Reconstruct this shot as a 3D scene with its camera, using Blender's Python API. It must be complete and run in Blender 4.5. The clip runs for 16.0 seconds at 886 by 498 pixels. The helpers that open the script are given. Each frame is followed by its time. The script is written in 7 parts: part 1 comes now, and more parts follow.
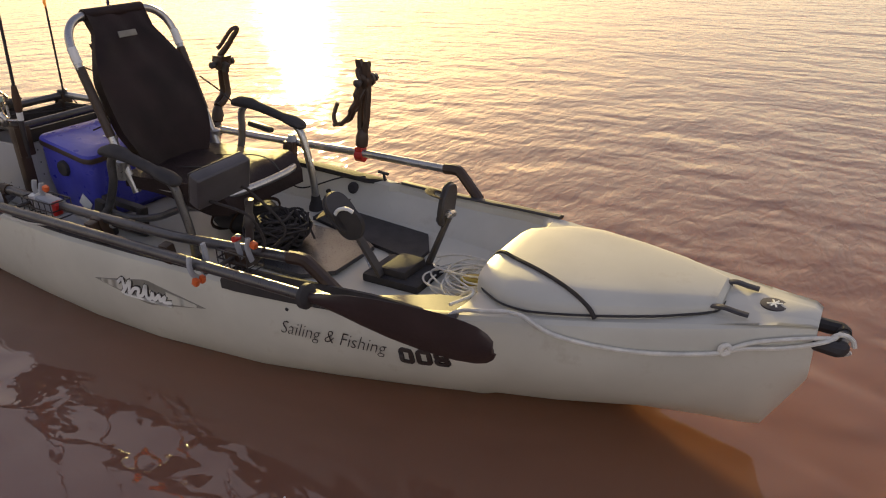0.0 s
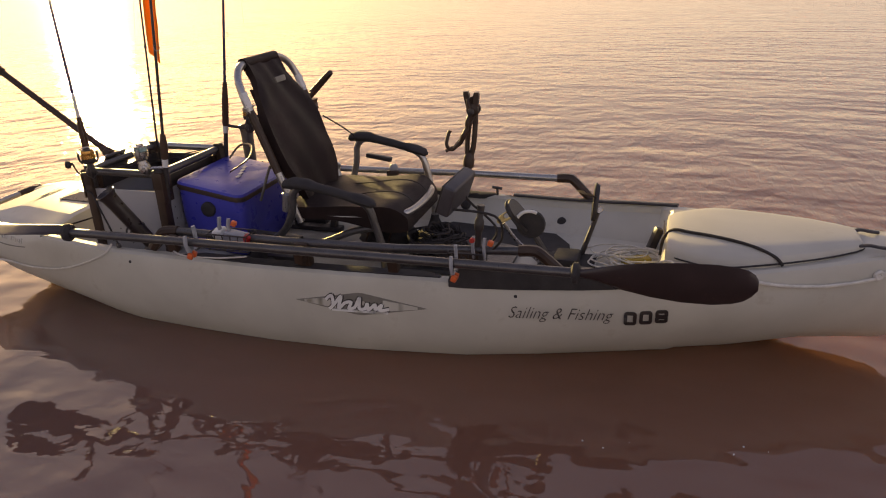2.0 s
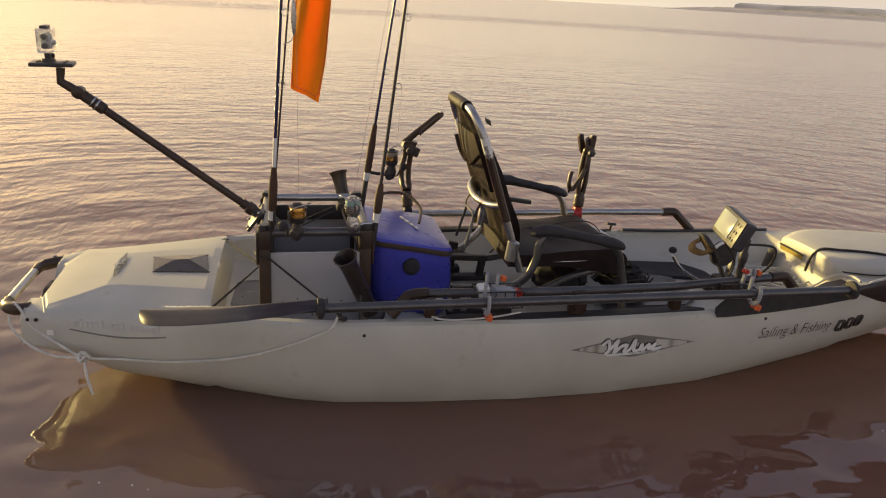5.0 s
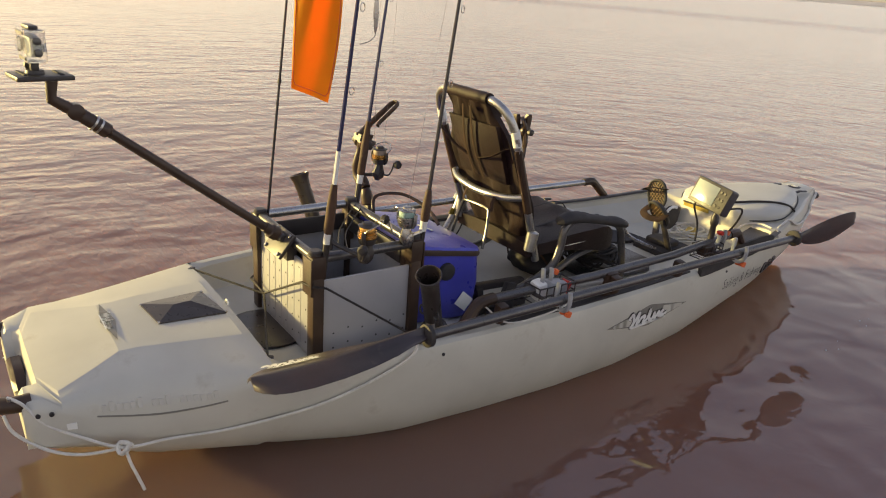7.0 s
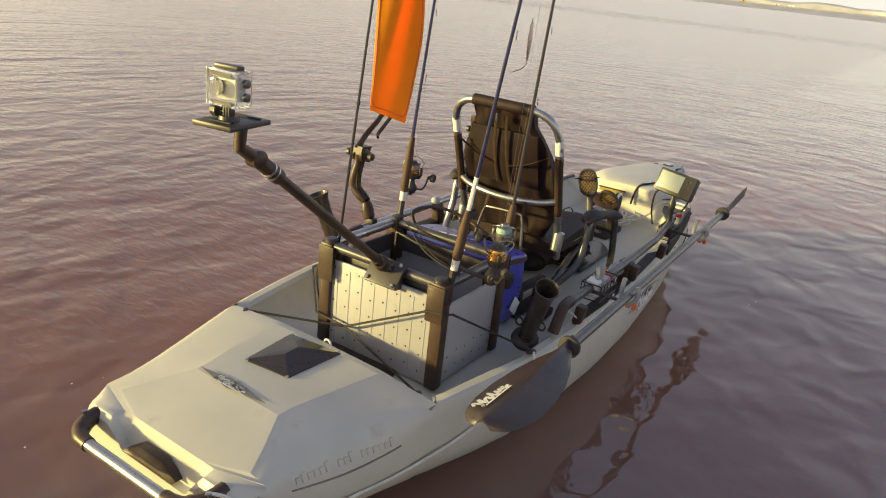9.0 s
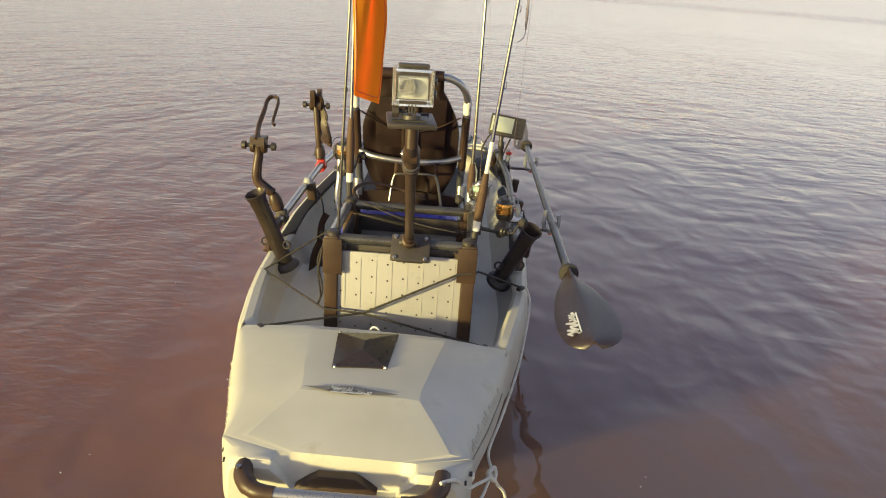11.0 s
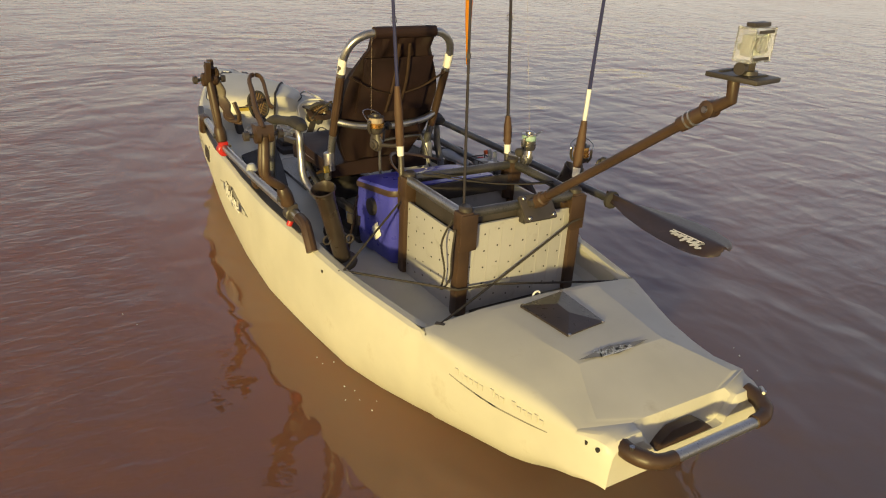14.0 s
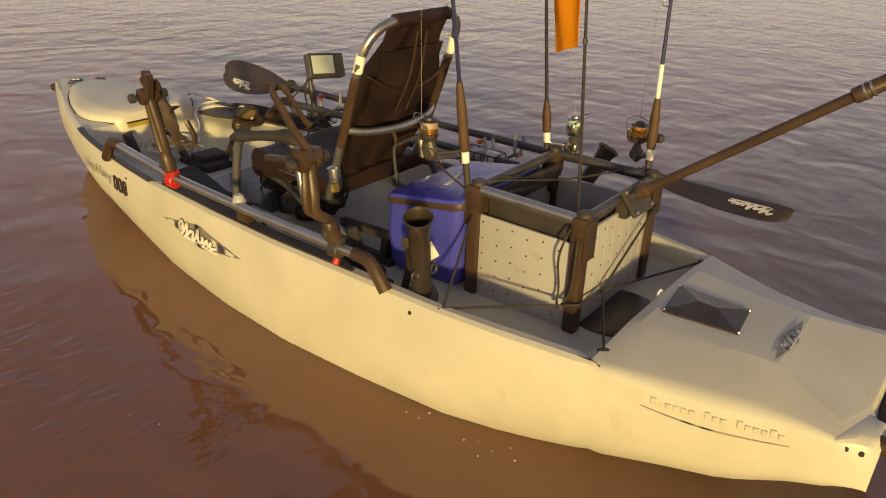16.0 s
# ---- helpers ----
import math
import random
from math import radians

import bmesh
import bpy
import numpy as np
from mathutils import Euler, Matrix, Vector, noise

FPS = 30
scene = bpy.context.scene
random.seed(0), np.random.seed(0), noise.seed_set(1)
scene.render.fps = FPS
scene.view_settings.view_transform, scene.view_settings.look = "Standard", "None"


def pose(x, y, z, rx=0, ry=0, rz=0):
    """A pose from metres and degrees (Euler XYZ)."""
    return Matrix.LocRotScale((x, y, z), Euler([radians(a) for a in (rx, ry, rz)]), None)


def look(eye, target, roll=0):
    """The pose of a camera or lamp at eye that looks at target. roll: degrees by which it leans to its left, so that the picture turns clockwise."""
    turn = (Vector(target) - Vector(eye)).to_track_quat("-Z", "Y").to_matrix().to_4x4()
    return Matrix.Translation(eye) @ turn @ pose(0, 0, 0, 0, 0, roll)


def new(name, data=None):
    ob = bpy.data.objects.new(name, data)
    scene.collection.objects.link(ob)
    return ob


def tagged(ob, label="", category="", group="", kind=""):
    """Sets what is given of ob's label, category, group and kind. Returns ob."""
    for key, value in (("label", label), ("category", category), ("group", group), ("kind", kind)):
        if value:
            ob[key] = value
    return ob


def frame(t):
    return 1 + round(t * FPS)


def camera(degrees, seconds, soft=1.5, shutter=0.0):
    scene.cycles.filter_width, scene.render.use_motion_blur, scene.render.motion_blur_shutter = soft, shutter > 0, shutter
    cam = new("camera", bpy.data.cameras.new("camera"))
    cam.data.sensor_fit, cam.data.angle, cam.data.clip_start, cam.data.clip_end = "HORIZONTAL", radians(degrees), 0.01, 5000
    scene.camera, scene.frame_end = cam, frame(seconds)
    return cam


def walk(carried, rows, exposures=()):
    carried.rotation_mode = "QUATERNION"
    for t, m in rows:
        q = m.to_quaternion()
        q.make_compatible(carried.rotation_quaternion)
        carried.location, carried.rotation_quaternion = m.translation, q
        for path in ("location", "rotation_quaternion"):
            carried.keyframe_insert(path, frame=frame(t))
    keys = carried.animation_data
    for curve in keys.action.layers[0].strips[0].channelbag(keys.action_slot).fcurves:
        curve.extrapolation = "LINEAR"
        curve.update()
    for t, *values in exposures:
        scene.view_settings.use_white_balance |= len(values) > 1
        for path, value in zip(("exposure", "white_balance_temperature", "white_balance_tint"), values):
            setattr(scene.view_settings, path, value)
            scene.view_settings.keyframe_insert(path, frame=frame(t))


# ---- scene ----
cam = camera(62.4, 16.0, 1.1)
PATH = [
    (0, (1.827, -1.644, 1.255), (0.887, -0.1, 0.4), -1.3),
    (0.5, (1.693, -1.847, 1.261), (0.816, -0.281, 0.379), -3.2),
    (1, (1.469, -2.133, 1.239), (0.704, -0.489, 0.396), -3.4),
    (1.5, (1.277, -2.339, 1.229), (0.629, -0.613, 0.454), -3.0),
    (2, (1.0, -2.445, 1.291), (0.438, -0.679, 0.539), -2.2),
    (2.5, (0.646, -2.51, 1.322), (0.302, -0.679, 0.593), -2.0),
    (3, (0.321, -2.552, 1.34), (0.087, -0.697, 0.629), -0.1),
    (3.5, (-0.093, -2.654, 1.287), (-0.17, -0.766, 0.629), 1.1),
    (4, (-0.394, -2.667, 1.274), (-0.343, -0.773, 0.634), 1.9),
    (4.2, (-0.522, -2.627, 1.277), (-0.418, -0.736, 0.634), 2.5),
    (6.3, (-1.687, -2.214, 1.34), (-0.787, -0.582, 0.613), 4.7),
    (6.5, (-1.763, -2.136, 1.349), (-0.806, -0.541, 0.613), 5.4),
    (7, (-1.936, -1.923, 1.315), (-0.824, -0.419, 0.605), 4.5),
    (7.5, (-2.071, -1.743, 1.254), (-0.849, -0.305, 0.593), 3.1),
    (8, (-2.271, -1.552, 1.291), (-0.835, -0.333, 0.62), 4.1),
    (8.5, (-2.506, -1.367, 1.34), (-0.979, -0.283, 0.637), 4.7),
    (8.7, (-2.567, -1.296, 1.347), (-1.02, -0.246, 0.638), 5.7),
    (10.8, (-3.083, -0.273, 1.318), (-1.216, -0.156, 0.612), 3.1),
    (11, (-3.095, -0.197, 1.316), (-1.23, -0.166, 0.593), 4.0),
    (11.5, (-3.089, 0.039, 1.295), (-1.222, -0.04, 0.582), 3.6),
    (12, (-3.033, 0.235, 1.313), (-1.197, 0.05, 0.543), 3.5),
    (12.5, (-2.952, 0.449, 1.295), (-1.162, 0.026, 0.51), 3.8),
    (13, (-2.914, 0.765, 1.273), (-1.19, 0.097, 0.51), 3.3),
    (13.5, (-2.829, 0.988, 1.303), (-1.198, 0.158, 0.497), 3.0),
    (14, (-2.668, 1.209, 1.297), (-1.131, 0.229, 0.474), 3.2),
    (14.5, (-2.555, 1.408, 1.307), (-1.123, 0.308, 0.447), 4.4),
    (15, (-2.387, 1.623, 1.279), (-1.03, 0.415, 0.444), 3.7),
    (15.5, (-2.158, 1.721, 1.3), (-0.926, 0.406, 0.433), 3.4),
    (16, (-1.858, 1.65, 1.271), (-0.749, 0.237, 0.391), 1.7),
]

walk(cam, [(t, look(eye, target, roll)) for t, eye, target, roll in PATH],
     [(0, 0.58, 6500, 23), (1, 0.60, 6550, 28), (2, 0.30, 6800, 32), (4, 0.15, 6650, 25), (6.5, 0.75, 6450, 20), (8.5, 0.68, 6250, 16), (11, 0.58, 5980, 16), (13, 0.58, 6000, 16), (14.5, -0.08, 6400, 22), (16, -0.07, 6780, 26)])

# ---- world, sun ----
SUN_AZ, SUN_EL = radians(132), radians(7.5)
world = bpy.data.worlds.new("evening_sky")
scene.world = world
world.use_nodes = True
wn = world.node_tree
sky = wn.nodes.new("ShaderNodeTexSky")
sky.sky_type = "NISHITA"
sky.sun_disc = False
sky.sun_elevation = SUN_EL
sky.sun_rotation = radians(90) - SUN_AZ
sky.dust_density = 4.0
sky.air_density = 1.2
sky.ozone_density = 1.0
background = wn.nodes["Background"]
# evening haze: pale and warm near the horizon, lavender grey overhead
direction = wn.nodes.new("ShaderNodeTexCoord")
split = wn.nodes.new("ShaderNodeSeparateXYZ")
wn.links.new(direction.outputs["Generated"], split.inputs[0])
veil = wn.nodes.new("ShaderNodeValToRGB")
veil.color_ramp.elements[0].position = 0.0
veil.color_ramp.elements[0].color = (1.0, 0.92, 0.70, 1)
veil.color_ramp.elements[1].position = 1.0
veil.color_ramp.elements[1].color = (0.19, 0.21, 0.28, 1)
for at, colour in ((0.10, (0.95, 0.885, 0.69, 1)), (0.25, (0.66, 0.63, 0.59, 1)), (0.5, (0.31, 0.345, 0.43, 1))):
    veil.color_ramp.elements.new(at).color = colour
wn.links.new(split.outputs[2], veil.inputs[0])
# brighter and warmer towards the sun, greyest at right angles to it
facing = wn.nodes.new("ShaderNodeVectorMath")
facing.operation = "DOT_PRODUCT"
facing.inputs[1].default_value = (math.cos(SUN_AZ), math.sin(SUN_AZ), 0)
wn.links.new(direction.outputs["Generated"], facing.inputs[0])
half_way = wn.nodes.new("ShaderNodeMapRange")
half_way.inputs["From Min"].default_value = -1
wn.links.new(facing.outputs["Value"], half_way.inputs["Value"])
glow = wn.nodes.new("ShaderNodeValToRGB")
glow.color_ramp.interpolation = "EASE"
glow.color_ramp.elements[0].position = 0.0
glow.color_ramp.elements[0].color = (0.98, 1.0, 1.06, 1)
glow.color_ramp.elements[1].position = 1.0
glow.color_ramp.elements[1].color = (1.12, 1.06, 0.88, 1)
for at, colour in ((0.25, (0.80, 0.83, 0.88, 1)), (0.58, (0.74, 0.74, 0.75, 1)), (0.75, (0.95, 0.92, 0.85, 1)), (0.88, (1.08, 1.02, 0.88, 1))):
    glow.color_ramp.elements.new(at).color = colour
wn.links.new(half_way.outputs[0], glow.inputs[0])
lit_veil = wn.nodes.new("ShaderNodeVectorMath")
lit_veil.operation = "MULTIPLY"
wn.links.new(veil.outputs[0], lit_veil.inputs[0])
wn.links.new(glow.outputs[0], lit_veil.inputs[1])
lift = wn.nodes.new("ShaderNodeVectorMath")
lift.operation = "SCALE"
lift.inputs["Scale"].default_value = 7.7
wn.links.new(lit_veil.outputs[0], lift.inputs[0])
haze = wn.nodes.new("ShaderNodeMix")
haze.data_type = "RGBA"
haze.inputs[0].default_value = 0.66
wn.links.new(sky.outputs[0], haze.inputs[6])
wn.links.new(lift.outputs[0], haze.inputs[7])
wn.links.new(haze.outputs[2], background.inputs[0])
background.inputs[1].default_value = 0.15
sun = new("sun", bpy.data.lights.new("sun", "SUN"))
sun.data.energy = 4.9
sun.data.angle = radians(3.0)
sun.data.color = (1.0, 0.83, 0.28)
sun.matrix_world = look((math.cos(SUN_AZ) * 30, math.sin(SUN_AZ) * 30, math.tan(SUN_EL) * 30), (0, 0, 0))


# ---- materials ----
def material(name, colour, rough=0.5, metal=0.0, vary=0.12, scale=6.0, grain=60.0, bump=0.1, spec=0.5, depth=0.002, second=None):
    m = bpy.data.materials.new(name)
    m.use_nodes = True
    n, l = m.node_tree.nodes, m.node_tree.links
    b = n["Principled BSDF"]
    b.inputs["Metallic"].default_value = metal
    b.inputs["Specular IOR Level"].default_value = spec
    co = n.new("ShaderNodeTexCoord")
    big = n.new("ShaderNodeTexNoise")
    big.inputs["Scale"].default_value = scale
    big.inputs["Detail"].default_value = 5
    fine = n.new("ShaderNodeTexNoise")
    fine.inputs["Scale"].default_value = grain
    fine.inputs["Detail"].default_value = 3
    l.new(co.outputs["Object"], big.inputs["Vector"])
    l.new(co.outputs["Object"], fine.inputs["Vector"])
    ramp = n.new("ShaderNodeMapRange")
    ramp.inputs["From Min"].default_value = 0.3
    ramp.inputs["From Max"].default_value = 0.7
    l.new(big.outputs[0], ramp.inputs["Value"])
    mix = n.new("ShaderNodeMix")
    mix.data_type = "RGBA"
    low = second or [c * (1 - vary) for c in colour]
    mix.inputs[6].default_value = (*low, 1)
    mix.inputs[7].default_value = (*[min(1, c * (1 + vary)) for c in colour], 1)
    l.new(ramp.outputs[0], mix.inputs[0])
    l.new(mix.outputs[2], b.inputs["Base Color"])
    r = n.new("ShaderNodeMapRange")
    r.inputs["To Min"].default_value = max(0.02, rough - 0.1)
    r.inputs["To Max"].default_value = min(1, rough + 0.1)
    l.new(fine.outputs[0], r.inputs["Value"])
    l.new(r.outputs[0], b.inputs["Roughness"])
    if bump:
        bp = n.new("ShaderNodeBump")
        bp.inputs["Strength"].default_value = bump
        bp.inputs["Distance"].default_value = depth
        l.new(fine.outputs[0], bp.inputs["Height"])
        l.new(bp.outputs[0], b.inputs["Normal"])
    return m


HULL = material("hull_plastic", (0.53, 0.505, 0.43), 0.42, vary=0.09, scale=4.5, grain=220, bump=0.12, spec=0.35, depth=0.001)
INNER = material("deck_plastic", (0.50, 0.475, 0.43), 0.5, vary=0.08, scale=5, grain=200, bump=0.15, spec=0.3, depth=0.001)
BLACK = material("black_plastic", (0.040, 0.033, 0.031), 0.45, vary=0.3, scale=12, grain=180, bump=0.1)
BRACKET = material("brown_black_plastic", (0.052, 0.030, 0.019), 0.42, vary=0.3, scale=12, grain=180, bump=0.1, spec=0.4)
RUBBER = material("rubber", (0.030, 0.026, 0.026), 0.75, vary=0.3, scale=20, grain=250, bump=0.2)
FABRIC = material("black_mesh_fabric", (0.020, 0.0105, 0.010), 0.56, vary=0.4, scale=9, grain=420, bump=0.6, spec=0.22)
STRAP = material("tan_strap_webbing", (0.046, 0.027, 0.018), 0.85, vary=0.3, scale=30, grain=500, bump=0.5, spec=0.2)
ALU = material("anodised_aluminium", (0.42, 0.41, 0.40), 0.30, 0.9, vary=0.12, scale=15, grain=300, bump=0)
# also the shade-side copy of the aluminium on rails and chair arm
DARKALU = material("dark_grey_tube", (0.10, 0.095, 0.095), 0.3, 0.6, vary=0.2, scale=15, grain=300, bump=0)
GREYPANEL = material("grey_panel_plastic", (0.37, 0.36, 0.365), 0.38, vary=0.06, scale=6, grain=200, bump=0.1, spec=0.75)
BLUE = material("blue_vinyl", (0.055, 0.058, 0.40), 0.30, vary=0.15, scale=7, grain=25, bump=0.25, depth=0.006)
BLUETRIM = material("brown_piping", (0.050, 0.030, 0.020), 0.5, vary=0.2, scale=20, grain=200)
ORANGE = material("orange_nylon", (0.98, 0.47, 0.015), 0.7, vary=0.06, scale=14, grain=400, bump=0.2, spec=0.2)
WHITE = material("white_paint", (0.75, 0.74, 0.70), 0.45, vary=0.06, scale=20)
ROPE = material("white_rope", (0.66, 0.63, 0.56), 0.85, vary=0.12, scale=40, grain=500, bump=0.8)
CORD = material("black_bungee", (0.030, 0.024, 0.022), 0.8, vary=0.4, scale=60, grain=700, bump=0.6)
DECAL = material("dark_decal_vinyl", (0.035, 0.025, 0.022), 0.45, vary=0.15, scale=20)
DECALGREY = material("grey_decal_vinyl", (0.20, 0.185, 0.155), 0.45, vary=0.15, scale=20)
EMBOSS = material("raised_grey_mark", (0.52, 0.49, 0.42), 0.5, vary=0.08, scale=20)
RED = material("red_plastic", (0.45, 0.02, 0.015), 0.4, vary=0.1, scale=20)
ORANGEP = material("orange_plastic", (0.70, 0.13, 0.03), 0.4, vary=0.1, scale=20)
DARKGREY = material("dark_grey_plastic", (0.062, 0.056, 0.060), 0.42, vary=0.2, scale=14, grain=200)
CLIPGREY = material("pale_grey_plastic", (0.33, 0.34, 0.36), 0.45, vary=0.1, scale=20)
BLADE = material("dark_paddle_plastic", (0.034, 0.022, 0.022), 0.40, vary=0.35, scale=8, grain=120, bump=0.05, spec=0.6)
GRIP = material("brown_foam_grip", (0.075, 0.038, 0.02), 0.7, vary=0.2, scale=30, grain=300, bump=0.3)
RODBLANK = material("rod_blank", (0.03, 0.026, 0.03), 0.22, vary=0.2, scale=15, grain=200, bump=0)
RODBLUE = material("blue_rod_blank", (0.022, 0.024, 0.085), 0.22, vary=0.2, scale=15, grain=200, bump=0)
GOLD = material("gold_metal", (0.55, 0.30, 0.08), 0.25, 0.9, vary=0.2, scale=40)
STEEL = material("steel", (0.36, 0.34, 0.33), 0.28, 0.95, vary=0.1, scale=40)
LINE = material("pale_fishing_line", (0.32, 0.25, 0.19), 0.5, vary=0.1, scale=60, grain=600, bump=0.4)
GREENLINE = material("green_fishing_line", (0.30, 0.44, 0.40), 0.5, vary=0.1, scale=60, grain=600, bump=0.4)
SCREEN = material("lcd_screen", (0.40, 0.44, 0.39), 0.16, vary=0.04, scale=20, bump=0)
BEZEL = material("brown_grey_plastic", (0.036, 0.030, 0.026), 0.42, vary=0.1, scale=20, spec=0.45)
PEDAL = material("brown_pedal_mesh", (0.17, 0.105, 0.05), 0.5, vary=0.25, scale=30, grain=260, bump=0.4)
YELLOW = material("yellow_plastic", (0.40, 0.29, 0.04), 0.45, vary=0.15, scale=20)
# distance haze is put into these pale shore colours
SAND = material("far_sand", (0.52, 0.46, 0.37), 0.9, vary=0.25, scale=0.2, grain=3, bump=0.3)
# the wet flat's sky reflection is part of this pale colour
MUD = material("wet_mud_flat", (0.50, 0.44, 0.39), 0.5, vary=0.2, scale=0.05, grain=2, bump=0.2)
SCRUB = material("hazy_far_woods", (0.46, 0.46, 0.50), 0.95, vary=0.25, scale=0.05, grain=1.5, bump=0.5)
HATCHBLACK = material("black_hatch_plastic", (0.034, 0.025, 0.021), 0.30, vary=0.25, scale=14, grain=40, bump=0.03)


def clear_plastic():
    m = bpy.data.materials.new("clear_housing")
    m.use_nodes = True
    b = m.node_tree.nodes["Principled BSDF"]
    b.inputs["Base Color"].default_value = (0.95, 0.95, 0.95, 1)
    b.inputs["Roughness"].default_value = 0.14
    b.inputs["Transmission Weight"].default_value = 0.86
    b.inputs["IOR"].default_value = 1.3
    return m


def lit_through(m, share):
    """Let thin cloth pass some light from behind."""
    n, l = m.node_tree.nodes, m.node_tree.links
    b, out = n["Principled BSDF"], n["Material Output"]
    t = n.new("ShaderNodeBsdfTranslucent")
    t.inputs["Color"].default_value = (1.0, 0.30, 0.01, 1)
    mix = n.new("ShaderNodeMixShader")
    mix.inputs[0].default_value = share
    l.new(b.outputs[0], mix.inputs[1])
    l.new(t.outputs[0], mix.inputs[2])
    l.new(mix.outputs[0], out.inputs["Surface"])


def scuffed(m, colour, scale, low, high):
    """Small dirt specks and rubbed marks with a shape of their own."""
    n, l = m.node_tree.nodes, m.node_tree.links
    b = n["Principled BSDF"]
    base = b.inputs["Base Color"].links[0].from_socket
    co = n.new("ShaderNodeTexCoord")
    specks = n.new("ShaderNodeTexNoise")
    specks.inputs["Scale"].default_value = scale
    specks.inputs["Detail"].default_value = 6
    specks.inputs["Roughness"].default_value = 0.65
    l.new(co.outputs["Object"], specks.inputs["Vector"])
    mask = n.new("ShaderNodeMapRange")
    mask.inputs["From Min"].default_value = low
    mask.inputs["From Max"].default_value = high
    mask.inputs["To Max"].default_value = 0.6
    l.new(specks.outputs[0], mask.inputs["Value"])
    mix = n.new("ShaderNodeMix")
    mix.data_type = "RGBA"
    mix.inputs[7].default_value = (*colour, 1)
    l.new(mask.outputs[0], mix.inputs[0])
    l.new(base, mix.inputs[6])
    l.new(mix.outputs[2], b.inputs["Base Color"])


scuffed(HULL, (0.36, 0.31, 0.23), 9.0, 0.60, 0.78)
scuffed(INNER, (0.36, 0.31, 0.24), 12.0, 0.58, 0.76)
scuffed(GREYPANEL, (0.20, 0.18, 0.16), 16.0, 0.60, 0.76)
scuffed(BLUE, (0.09, 0.10, 0.36), 20.0, 0.58, 0.74)
scuffed(BLADE, (0.10, 0.075, 0.055), 18.0, 0.60, 0.72)
lit_through(ORANGE, 0.5)
CLEAR = clear_plastic()
PANE = clear_plastic()
PANE.name = "clear_pane"
PANE.node_tree.nodes["Principled BSDF"].inputs["Transmission Weight"].default_value = 0.97
PANE.node_tree.nodes["Principled BSDF"].inputs["Roughness"].default_value = 0.05
PANE.node_tree.nodes["Principled BSDF"].inputs["IOR"].default_value = 1.1


def water_material():
    m = bpy.data.materials.new("muddy_water")
    m.use_nodes = True
    n, l = m.node_tree.nodes, m.node_tree.links
    b = n["Principled BSDF"]
    b.subsurface_method = "BURLEY"
    b.inputs["Subsurface Weight"].default_value = 0.9
    b.inputs["Subsurface Radius"].default_value = (1.0, 0.7, 0.5)
    b.inputs["Subsurface Scale"].default_value = 0.10
    b.inputs["IOR"].default_value = 1.58
    co = n.new("ShaderNodeTexCoord")

    def noise_at(scale, stretch, angle, detail, rough=0.5):
        mp = n.new("ShaderNodeMapping")
        mp.inputs["Rotation"].default_value = (0, 0, radians(angle))
        mp.inputs["Scale"].default_value = (scale * stretch, scale, scale)
        l.new(co.outputs["Object"], mp.inputs["Vector"])
        t = n.new("ShaderNodeTexNoise")
        t.inputs["Scale"].default_value = 1.0
        t.inputs["Detail"].default_value = detail
        t.inputs["Roughness"].default_value = rough
        t.inputs["Distortion"].default_value = 0.4
        l.new(mp.outputs[0], t.inputs["Vector"])
        return t.outputs[0]

    mottle = noise_at(0.7, 0.6, 20, 4)
    mix = n.new("ShaderNodeMix")
    mix.data_type = "RGBA"
    # greyer body colour astern
    astern = n.new("ShaderNodeMix")
    astern.data_type = "RGBA"
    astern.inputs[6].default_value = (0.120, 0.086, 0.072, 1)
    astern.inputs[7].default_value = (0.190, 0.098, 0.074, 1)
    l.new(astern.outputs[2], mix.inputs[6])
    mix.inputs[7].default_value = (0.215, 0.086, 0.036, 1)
    # orange brown off the port side, mottled into a duller brown to starboard and astern
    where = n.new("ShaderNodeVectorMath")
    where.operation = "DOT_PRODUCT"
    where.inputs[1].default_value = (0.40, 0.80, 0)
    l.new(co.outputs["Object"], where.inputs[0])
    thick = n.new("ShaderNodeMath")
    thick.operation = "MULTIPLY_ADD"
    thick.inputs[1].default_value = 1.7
    l.new(mottle, thick.inputs[0])
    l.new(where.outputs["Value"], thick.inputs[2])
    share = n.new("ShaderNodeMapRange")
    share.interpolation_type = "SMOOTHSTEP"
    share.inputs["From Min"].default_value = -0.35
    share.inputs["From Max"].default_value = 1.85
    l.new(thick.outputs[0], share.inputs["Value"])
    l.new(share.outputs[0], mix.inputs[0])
    l.new(mix.outputs[2], b.inputs["Base Color"])

    def maths(operation, p, q):
        k = n.new("ShaderNodeMath")
        k.operation = operation
        for slot, value in zip(k.inputs, (p, q)):
            if isinstance(value, (int, float)):
                slot.default_value = value
            else:
                l.new(value, slot)
        return k.outputs[0]

    # distance from the boat's centre line, and the bearing from it
    xyz = n.new("ShaderNodeSeparateXYZ")
    l.new(co.outputs["Object"], xyz.inputs[0])
    along = maths("MAXIMUM", maths("MINIMUM", xyz.outputs[0], 1.3), -1.3)
    away = n.new("ShaderNodeCombineXYZ")
    l.new(maths("SUBTRACT", xyz.outputs[0], along), away.inputs[0])
    l.new(xyz.outputs[1], away.inputs[1])
    far = n.new("ShaderNodeVectorMath")
    far.operation = "LENGTH"
    l.new(away.outputs[0], far.inputs[0])
    bearing = n.new("ShaderNodeVectorMath")
    bearing.operation = "NORMALIZE"
    l.new(away.outputs[0], bearing.inputs[0])
    round_it = n.new("ShaderNodeSeparateXYZ")
    l.new(bearing.outputs[0], round_it.inputs[0])

